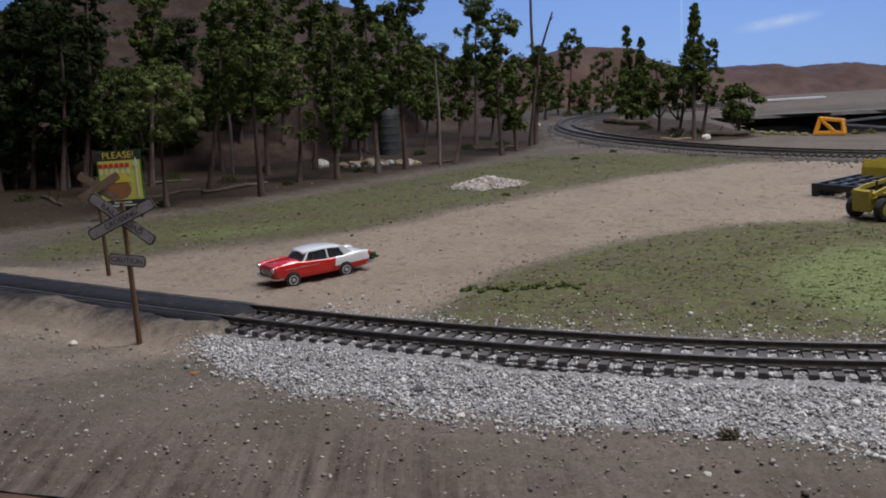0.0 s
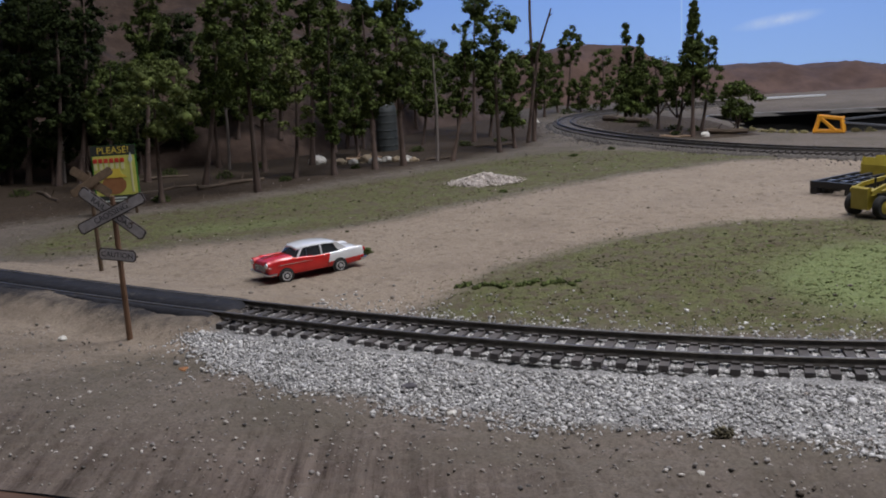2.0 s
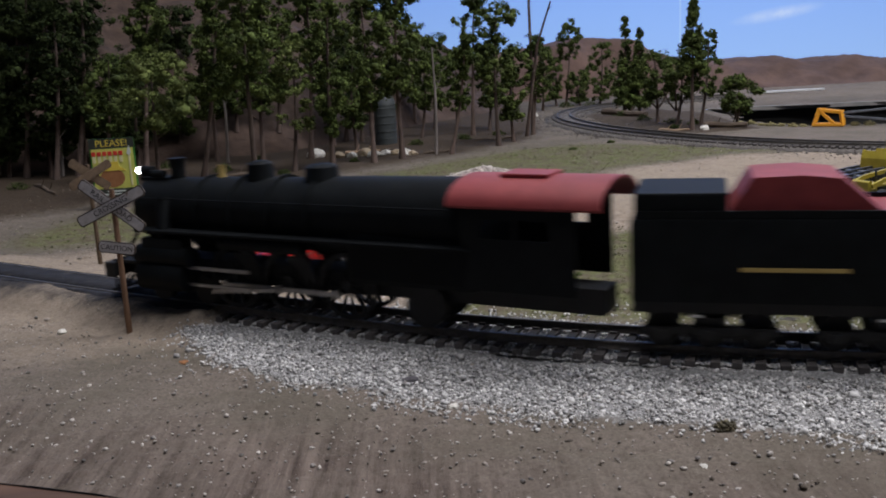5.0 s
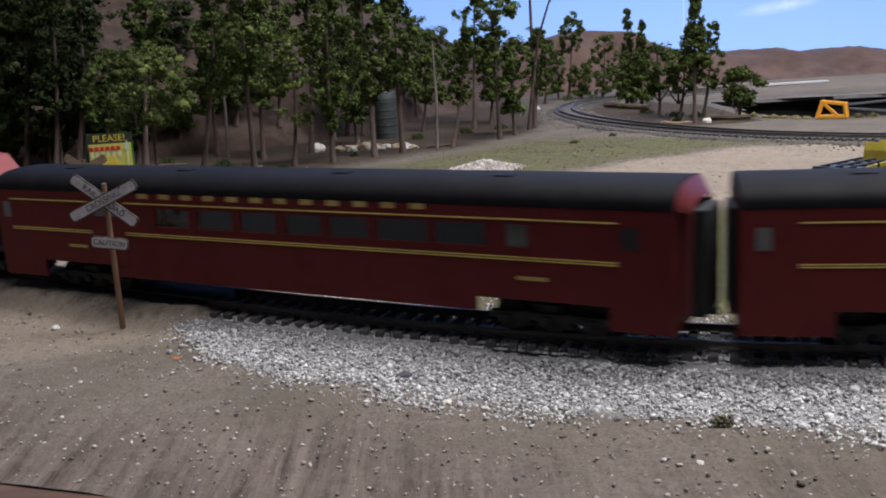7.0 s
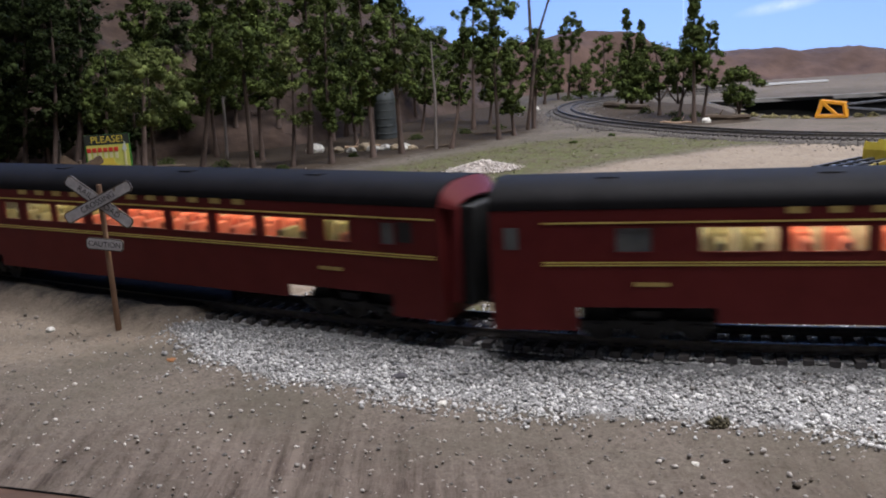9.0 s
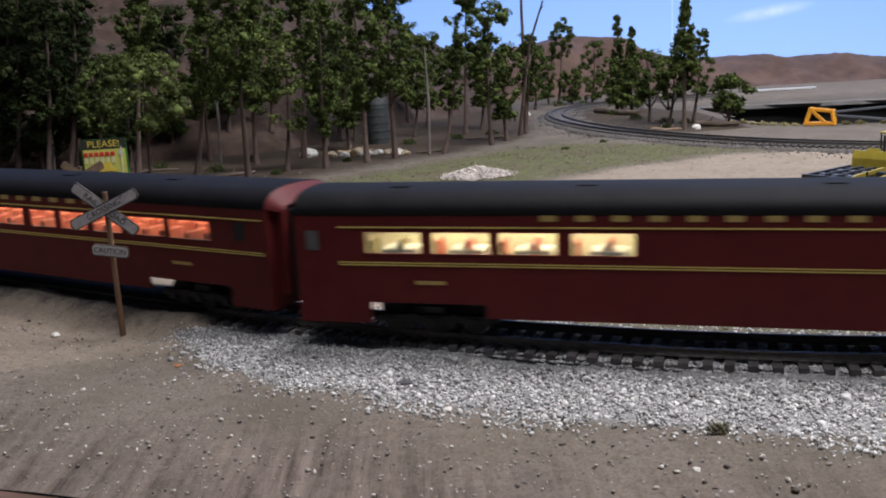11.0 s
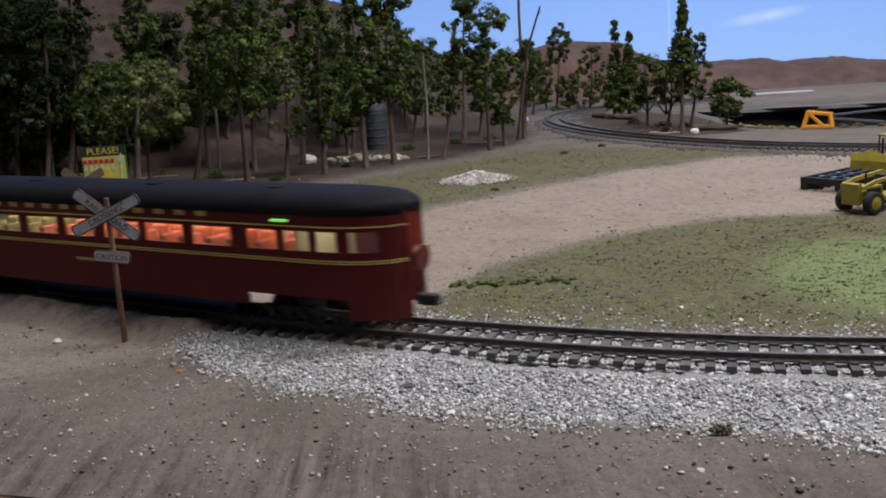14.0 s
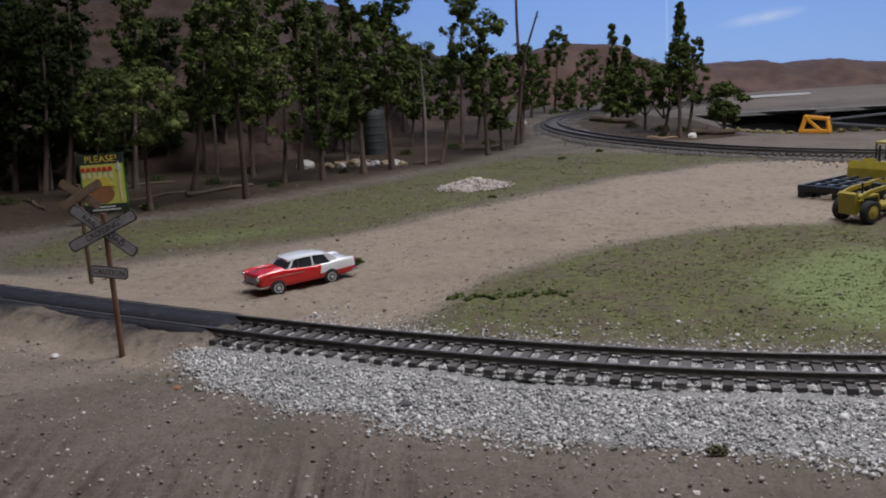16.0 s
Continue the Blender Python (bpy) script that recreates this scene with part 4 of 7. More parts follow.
# ---- the deeper details: stones, logs, bushes ----
DARK_STONE = surf("dark_stone", (0.05, 0.045, 0.05), (0.12, 0.11, 0.12), 300, 0.85, 0.0003)
OCHRE_STONE = surf("ochre_stone", (0.34, 0.26, 0.16), (0.52, 0.42, 0.3), 220, 0.9, 0.0005)
DRY_LEAF = surf("dry_leaf", (0.2, 0.08, 0.03), (0.36, 0.16, 0.06), 600, 0.8, 0.0002)
PILE = surf("pale_gravel_heap", (0.25, 0.21, 0.185), (0.47, 0.415, 0.38), 420, 0.95, 0.0012)
WOOD_POST = surf("brown_painted_wood", (0.13, 0.07, 0.04), (0.23, 0.13, 0.075), 500, 0.7, 0.0001, stretch=(1, 1, 0.2))
OLD_WOOD = surf("unpainted_board", (0.07, 0.044, 0.025), (0.13, 0.086, 0.05), 500, 0.8, 0.0001)
SIGN_WHITE = surf("weathered_white_paint", (0.4, 0.375, 0.38), (0.58, 0.55, 0.55), 500, 0.6, 0.0001, wear=(0.22, 0.17, 0.14))
SIGN_EDGE = surf("dark_sign_edge", (0.04, 0.03, 0.025), (0.09, 0.065, 0.05), 500, 0.6, 0.0)
INK = surf("black_ink", (0.03, 0.028, 0.03), (0.05, 0.047, 0.05), 500, 0.6, 0.0)


def stone(x, y, size, material, label, squash=0.7, seed=1, name="stone", category="stone", lift=0.25):
    r = random.Random(seed)
    bm = bmesh.new()
    bmesh.ops.create_icosphere(bm, subdivisions=3, radius=1)
    k = Vector((r.uniform(0, 9), r.uniform(0, 9), r.uniform(0, 9)))
    for v in bm.verts:
        v.co *= 1 + 0.38 * noise.noise(v.co * 1.3 + k) + 0.14 * noise.noise(v.co * 3.5 + k)
        v.co = Vector((round(v.co.x * 5) / 5 * 0.35 + v.co.x * 0.65, v.co.y, v.co.z)) * size
        v.co.z *= squash
    me = bpy.data.meshes.new(name)
    bm.to_mesh(me)
    bm.free()
    me.materials.append(material)
    ob = new(name, me)
    ob.matrix_basis = pose(x, y, float(ground_z(np.array(x), np.array(y))) + size * squash * lift, 0, 0, r.uniform(0, 360))
    return tagged(ob, label, category)


stone(-0.145, 0.335, 0.0017, PALE_STONE, "small white pebble on the bare dirt", seed=3)
stone(-0.0014, 0.2403, 0.0014, PALE_STONE, "small pale pebble at the foot of the ballast", seed=4)
stone(0.0549, 0.1957, 0.0009, PALE_STONE, "tiny pale pebble near the board edge", seed=5)
stone(-0.0134, 0.2604, 0.0024, DARK_STONE, "flat dark stone on the grey ballast", 0.4, 6)
stone(0.045, 0.262, 0.0013, DARK_STONE, "small dark stone among the ballast", 0.7, 16)
stone(-0.116, 0.905, 0.0088, PALE_STONE, "large white boulder beneath the trees", 0.75, 8, "boulder", "boulder")
stone(0.277, 0.962, 0.0046, PALE_STONE, "pale rounded boulder beside the far track", 0.8, 9, "boulder", "boulder")
stone(0.136, 1.27, 0.0055, PALE_STONE, "pale boulder beside the bend of the track", 0.7, 10, "boulder", "boulder")
for k, (x, y, s, mt) in enumerate(((-0.093, 0.893, 0.006, OCHRE_STONE), (-0.080, 0.89, 0.005, PALE_STONE), (-0.068, 0.90, 0.0075, OCHRE_STONE), (-0.059, 0.885, 0.006, PALE_STONE),
                                   (-0.047, 0.89, 0.0055, PALE_STONE), (-0.039, 0.888, 0.0055, OCHRE_STONE), (-0.030, 0.885, 0.006, PALE_STONE), (-0.022, 0.882, 0.0045, OCHRE_STONE))):
    stone(x, y, s, mt, "ochre and white rock in a low row under the trees" if mt is OCHRE_STONE else "white rock in a low row under the trees", 0.7, 20 + k, "rock", "rock")
stone(-0.0889, 0.2922, 0.0017, DRY_LEAF, "curled orange-brown dry leaf scrap", 0.35, 30, "leaf_scrap", "leaf")

PILE_STONE = surf("pale_heap_stone", (0.36, 0.31, 0.275), (0.62, 0.56, 0.51), 500, 0.9, 0.0002, vary=0.45, island=True)


def gravel_heap():
    bm = bmesh.new()
    bmesh.ops.create_grid(bm, x_segments=44, y_segments=44, size=0.034)
    for v in bm.verts:
        r = math.hypot(v.co.x / 1.0, v.co.y / 0.85) / (0.026 + 0.006 * noise.noise(v.co * 60 + Vector((3, 1, 7))))
        v.co.z = 0.0068 * max(0, 1 - r) ** 1.05 + (0.0010 * noise.noise(v.co * 260) + 0.0009 * noise.noise(v.co * 90)) * (r < 1.0) - 0.0018 * (r > 0.97)
    me = bpy.data.meshes.new("gravel_heap")
    bm.to_mesh(me)
    bm.free()
    me.materials.append(PILE)
    ob = new("gravel_heap", me)
    ob.matrix_basis = pose(0.035, 0.712, BASE + 0.0003)
    n = 1500
    a, r = rng.uniform(0, 2 * math.pi, n), 0.031 * np.sqrt(rng.uniform(0, 1, n)) * rng.uniform(0.6, 1.1, n)
    z = 0.0066 * np.clip(1 - r / 0.026, 0, 1) + 0.0002
    st = scatter_mesh("gravel_rest", np.c_[r * np.cos(a), 0.85 * r * np.sin(a), z], rng.lognormal(math.log(0.0006), 0.4, n), PILE_STONE, 0.8)
    part("gravel_rest", st, None, ob, "loose pale stones", kind="stuff")
    return tagged(ob, "low heap of pale gravel on the turf", "gravel heap")


gravel_heap()


def log(x0, y0, x1, y1, r, material=None, z=0.0, label="fallen brown log among the trees"):
    d = math.hypot(x1 - x0, y1 - y0)
    pts = []
    for k in range(7):
        u = k / 6
        pts.append((u * d - d / 2, 0.0015 * math.sin(u * 5 + x0 * 90), r + 0.0006 * math.sin(u * 9 + y0 * 70)))
    sh = Shape()
    ring = []
    for k, (px, py, pz) in enumerate(pts):
        rr = r * (1.05 - 0.3 * k / 6)
        ring.append([sh.bm.verts.new((px, py + math.cos(a) * rr, pz + math.sin(a) * rr)) for a in np.linspace(0, 2 * math.pi, 9)[:-1]])
    for p, q in zip(ring, ring[1:]):
        for i in range(8):
            sh.bm.faces.new((p[i], p[(i + 1) % 8], q[(i + 1) % 8], q[i]))
    sh.bm.faces.new(ring[0][::-1])
    sh.bm.faces.new(ring[-1])
    for u in (-0.2, 0.15):
        sh.tube((u * d, 0, r * 1.6), (u * d + 0.004, 0.002, r * 2.0 + 0.005), r * 0.25, r * 0.1, 5)
    ob = new("log", sh.mesh("log", material or LOG, True))
    x, y = (x0 + x1) / 2, (y0 + y1) / 2
    ob.matrix_basis = pose(x, y, float(ground_z(np.array(x), np.array(y))) - 0.0006 + z, 0, 0, math.degrees(math.atan2(y1 - y0, x1 - x0)))
    return tagged(ob, label, "log", "fallen logs")


log(-0.195, 0.755, -0.150, 0.80, 0.0018)
log(-0.012, 0.885, 0.012, 0.893, 0.0013)
log(-0.345, 0.80, -0.30, 0.735, 0.0018)
log(-0.25, 0.745, -0.205, 0.79, 0.0014)
log(0.225, 1.25, 0.262, 1.16, 0.0042, label="dark fallen log on the tree island")
log(0.283, 0.985, 0.322, 0.963, 0.0032, label="dark fallen log on the tree island")
log(-0.30, 0.83, -0.23, 0.86, 0.0016)
log(0.235, 0.985, 0.262, 0.965, 0.0012, LOG_RAW, label="split raw log at the foot of the island trees")
log(-0.09, 0.93, -0.055, 0.935, 0.0014, LOG_RAW, label="split raw log behind the rocks")
log(0.04, 0.985, 0.085, 0.99, 0.0013)


def bush(x, y, size, material=None, label="small dark green bush on bare ground"):
    n = int(90 + size * 12000)
    d = rng.normal(size=(n, 3))
    d /= np.linalg.norm(d, axis=1)[:, None]
    p = d * rng.uniform(0.2, 1, (n, 1)) ** 0.5 * size * (1, 1, 0.75)
    p[:, 2] = np.abs(p[:, 2])
    p += np.array([rng.normal(0, size * 0.15, n), rng.normal(0, size * 0.15, n), np.zeros(n)]).T
    ob = new("bush", scatter_mesh("bush", p, rng.lognormal(math.log(0.0008), 0.3, n), material or BUSH, 0.9, 0.5, TETRA))
    ob.matrix_basis = pose(x, y, float(ground_z(np.array(x), np.array(y))))
    return tagged(ob, label, "bush", "low bushes")


for x, y, s in ((0.166, 0.885, 0.0036), (0.125, 0.85, 0.0034), (0.045, 0.655, 0.0026), (-0.04, 0.466, 0.0034), (0.27, 1.06, 0.009), (0.285, 1.03, 0.008), (0.30, 1.0, 0.007),
                (0.25, 1.12, 0.009), (0.24, 1.20, 0.009), (0.256, 1.0, 0.006), (-0.13, 0.79, 0.0055), (-0.21, 0.70, 0.007), (-0.19, 0.83, 0.009), (-0.25, 0.87, 0.010),
                (-0.17, 0.9, 0.008), (0.03, 1.0, 0.008), (0.07, 1.03, 0.007), (-0.02, 0.98, 0.008), (-0.30, 0.80, 0.008), (-0.35, 0.78, 0.009), (0.2, 1.42, 0.012),
                (0.235, 1.4, 0.012), (-0.235, 0.70, 0.005), (-0.075, 0.85, 0.004)):
    bush(x, y, s)
bush(0.066, 0.215, 0.0024, surf("brown_weed", (0.06, 0.05, 0.03), (0.14, 0.12, 0.07), 300, 0.95, 0.0, vary=0.4, island=True), "small brown weed clump by the ballast")
for k in range(15):
    bush(0.005 + 0.0036 * k, 0.3825 - 0.0003 * k + 0.0034 * math.sin(k * 2.3), 0.0014 + 0.0006 * math.sin(k * 1.7), TURF_DEEP, "thick green turf clump at the edge of the road")
STRAW = surf("straw_tufts", (0.22, 0.19, 0.08), (0.36, 0.31, 0.15), 300, 0.95, 0.0, vary=0.4, island=True)
for x, y, s in ((0.338, 1.0, 0.005), (0.35, 0.975, 0.006), (0.365, 0.955, 0.005), (0.43, 0.925, 0.006), (0.45, 0.915, 0.005),
                (0.331, 1.015, 0.004), (0.344, 0.985, 0.004), (0.357, 0.965, 0.0045), (0.374, 0.95, 0.004), (0.405, 0.935, 0.004), (0.418, 0.93, 0.005)):
    bush(x, y, s, STRAW, "straw-coloured grass tuft at the board edge")


def snags():
    t = thing("dead_tree", "tall bare grey dead trunk above the forest", "tree", at=pose(0.106, 1.014, BASE))
    v, f = limb([(0, 0, 0, 0.0024), (0.001, 0, 0.06, 0.0019), (0.0, 0.001, 0.13, 0.0015), (0.001, 0, 0.2, 0.0012), (0.001, 0, 0.26, 0.0008)])
    part("trunk", mesh_of("trunk", v, f, [BARK], True), None, t)
    t = thing("dead_tree", "leaning bare dead trunk with a broken forked tip", "tree", at=pose(0.098, 1.0, BASE))
    v, f = join([limb([(0, 0, 0, 0.0022), (0.006, -0.008, 0.05, 0.0017), (0.012, -0.016, 0.095, 0.0014), (0.025, -0.03, 0.137, 0.0009)]),
                 limb([(0.0225, -0.027, 0.128, 0.0007), (0.0262, -0.029, 0.1325, 0.0004)], 5)])
    part("trunk", mesh_of("trunk", v, f, [BARK], True), None, t)
    for x, y, h in ((-0.3435, 0.86, 0.06), (0.0, 0.87, 0.098), (-0.20, 0.90, 0.09)):
        t = thing("dead_tree", "thin bare grey snag among the pines", "tree", at=pose(x, y, BASE))
        v, f = join([limb([(0, 0, 0, 0.0017), (0.002, 0, h * 0.5, 0.0013), (0.001, 0, h, 0.0006)]), limb([(0.002, 0, h * 0.6, 0.0006), (0.008, 0.002, h * 0.72, 0.0003)], 5)])
        part("trunk", mesh_of("trunk", v, f, [BARK_PALE], True), None, t)


snags()


def water_tank():
    m = surf("grey_green_tank_paint", (0.03, 0.036, 0.037), (0.06, 0.068, 0.068), 80, 0.6, 0.0004)
    t = thing("water_tank", "dark grey-green round tank with domed top behind the trees", "tank", at=pose(-0.052, 1.005, BASE - 0.001))
    part("shell", Shape().lathe([(0, 0.0115), (0.042, 0.0115)], axis="z", seg=28), m, t, smooth=True)
    part("dome", Shape().lathe([(0.042, 0.0118), (0.046, 0.0112), (0.052, 0.0085), (0.055, 0.0045), (0.056, 0.001)], axis="z", seg=28), m, t, "rounded tank top", smooth=True)
    for z in (0.006, 0.014, 0.022, 0.030, 0.038):
        part("hoop", Shape().lathe([(z, 0.0118), (z + 0.0008, 0.0120), (z + 0.0014, 0.0118)], axis="z", seg=28), m, t, "thin hoop")


water_tank()
tagged(new("white_strip", Shape().box(0.50, 0.615, 1.476, 1.486, BASE + 0.001, BASE + 0.004, 0.0005).mesh("white_strip", surf("white_strip_paint", (0.6, 0.6, 0.6), (0.7, 0.7, 0.7), 60, 0.6))),
       "long thin white strip lying on the far board", "strip")


# ---- signs ----
def lettering(name, text, size, m, material, parent, label=""):
    """Raised flat letters; m places the line's middle, reading along local x, facing local -y."""
    cu = bpy.data.curves.new(name, "FONT")
    cu.body, cu.size, cu.align_x, cu.align_y, cu.extrude = text, size, "CENTER", "CENTER", 0.00004
    tmp = new(name, cu)
    me = bpy.data.meshes.new_from_object(tmp.evaluated_get(bpy.context.evaluated_depsgraph_get()))
    bpy.data.objects.remove(tmp)
    me.materials.clear()
    me.materials.append(material)
    ob = new(name, me)
    ob.parent = parent
    ob.matrix_basis = m @ pose(0, 0, 0, 90, 0, 0)
    return tagged(ob, label)


def board_outline(half, h, cut):
    return [(-half, -h + cut), (-half + cut, -h), (half - cut, -h), (half, -h + cut), (half, h - cut), (half - cut, h), (-half + cut, h), (-half, h - cut)]


def crossbuck(x, y, z, yaw, post_top, cross_z, plate_z, face, edge, words, label, half=0.0142, lean=(0, 0), spread=31, tilt=7.0):
    t = thing("crossing_sign", label, "sign", "railway crossing signs", pose(x, y, z, *lean, yaw))
    part("post", Shape().tube((0, 0.0009, -0.003), (0, 0.0009, post_top), 0.0011, 0.00095, 10), WOOD_POST if words else OLD_WOOD, t, "thin brown post", smooth=True)
    for k, (angle, text) in enumerate(((-spread, "RAIL    ROAD"), (spread, "CROSSING"))):
        m = pose(0, -0.0004 - 0.0007 * k, cross_z, 0, -angle + tilt, 0)
        back = part("blade", Shape().prism(board_outline(half, 0.00215, 0.0009), -0.0003, 0.0003), edge, t, "dark-edged cross board")
        back.matrix_basis = m
        fc = part("blade_face", Shape().prism(board_outline(half - 0.0005, 0.0017, 0.0007), -0.00042, -0.00025), face, back, "worn white face")
        if words:
            lettering("lettering", text, 0.0030, pose(0, -0.00048, 0), INK, back)
    if plate_z is not None:
        back = part("plate", Shape().prism(board_outline(0.0070, 0.0022, 0.0009), -0.0003, 0.0003), edge, t, "dark-edged plate")
        back.matrix_basis = pose(0, -0.0004, plate_z, 0, tilt, 0)
        part("plate_face", Shape().prism(board_outline(0.0066, 0.0018, 0.0007), -0.00042, -0.00025), face, back, "worn white face")
        lettering("lettering", "CAUTION", 0.0027, pose(0, -0.00048, 0), INK, back)
    return t


crossbuck(-0.1190, 0.3311, -0.0075, -8, 0.0535, 0.0475, 0.0321, SIGN_WHITE, SIGN_EDGE, True, "white crossing sign with crossed boards on a brown post")
crossbuck(-0.1725, 0.4590, -0.0078, 42, 0.050, 0.0450, None, OLD_WOOD, OLD_WOOD, False, "brown back of a crossed-board crossing sign", half=0.0118, spread=32)


def poster():
    t = thing("poster_sign", "yellow and green fire warning sign on short posts", "sign", at=pose(-0.2232, 0.645, BASE, 0, 0, 6))
    green = surf("green_sign_border", (0.03, 0.16, 0.02), (0.05, 0.23, 0.035), 200, 0.5, 0.0)
    yellow = surf("yellow_sign_field", (0.5, 0.5, 0.10), (0.58, 0.58, 0.14), 200, 0.5, 0.0)
    black = surf("black_sign_band", (0.02, 0.025, 0.02), (0.03, 0.035, 0.03), 200, 0.5, 0.0)
    red = surf("red_match_head", (0.5, 0.03, 0.02), (0.6, 0.05, 0.03), 200, 0.5, 0.0)
    cream = surf("cream_match_stick", (0.6, 0.56, 0.3), (0.68, 0.64, 0.36), 200, 0.6, 0.0)
    brown = surf("brown_print", (0.25, 0.1, 0.04), (0.33, 0.15, 0.06), 200, 0.6, 0.0)
    gold = surf("gold_print", (0.62, 0.46, 0.05), (0.7, 0.54, 0.08), 200, 0.6, 0.0)
    pale = surf("pale_print", (0.5, 0.55, 0.5), (0.6, 0.64, 0.6), 200, 0.6, 0.0)
    W, z0, z1 = 0.0150, 0.0085, 0.0485
    part("panel", Shape().box(-W, W, 0, 0.0012, z0, z1, 0.0002), green, t, "green bordered panel")
    part("header", Shape().box(-W, W, -0.0002, 0.0, z1 - 0.0068, z1), black, t, "black header band")
    part("field", Shape().box(-W + 0.001, W - 0.001, -0.0002, 0.0, z0 + 0.0055, z1 - 0.0070), yellow, t, "yellow field")
    part("footer", Shape().box(-W, W, -0.0002, 0.0, z0, z0 + 0.0053), black, t, "dark footer band")
    for k, (a, b) in enumerate(((0.006, 0.0036), (0.0095, 0.0016))):
        part("print_bar", Shape().box(-a, a, -0.0004, -0.0002, z0 + b - 0.0005, z0 + b + 0.0005), pale, t, "pale bar in place of small print")
    lettering("lettering", "PLEASE!", 0.0064, pose(0, -0.0003, z1 - 0.0035), gold, t, "yellow letters")
    for k in range(6):
        x = -0.0125 + 0.0036 * k
        part("match_stick", Shape().box(x - 0.0011, x + 0.0011, -0.0005, -0.0002, z1 - 0.0165, z1 - 0.0115, 0.0001), cream, t, "cream match stick")
        part("match_head", Shape().box(x - 0.0014, x + 0.0014, -0.0007, -0.0002, z1 - 0.0118, z1 - 0.0088, 0.0003), red, t, "red match head")
    part("match_stick", Shape().box(0.0104, 0.0118, -0.0005, -0.0002, z0 + 0.007, z1 - 0.0115, 0.0001), cream, t, "tall cream match stick")
    part("flame", Shape().prism([(0.0096, z1 - 0.0105), (0.0111, z1 - 0.0125), (0.0126, z1 - 0.0105), (0.0115, z1 - 0.0050)], -0.0006, -0.0002), pale, t, "pale flame shape")
    disc = [(-0.0015 + 0.0082 * math.cos(a), z0 + 0.0128 + 0.0066 * math.sin(a)) for a in np.linspace(0, 2 * math.pi, 25)[:-1]]
    part("brown_disc", Shape().prism(disc, -0.0004, -0.0002), brown, t, "plain brown disc")
    cap = [(-0.0110, z0 + 0.0178), (0.0080, z0 + 0.0178), (0.0040, z0 + 0.0205), (0.0030, z0 + 0.0240), (-0.0060, z0 + 0.0240), (-0.0070, z0 + 0.0205)]
    part("gold_shape", Shape().prism(cap, -0.0006, -0.0003), gold, t, "plain golden shape")
    for x in (-0.011, 0.011):
        part("post", Shape().box(x - 0.0009, x + 0.0009, 0.0012, 0.003, -0.003, 0.030, 0.0002), OLD_WOOD, t, "short wooden post")


poster()


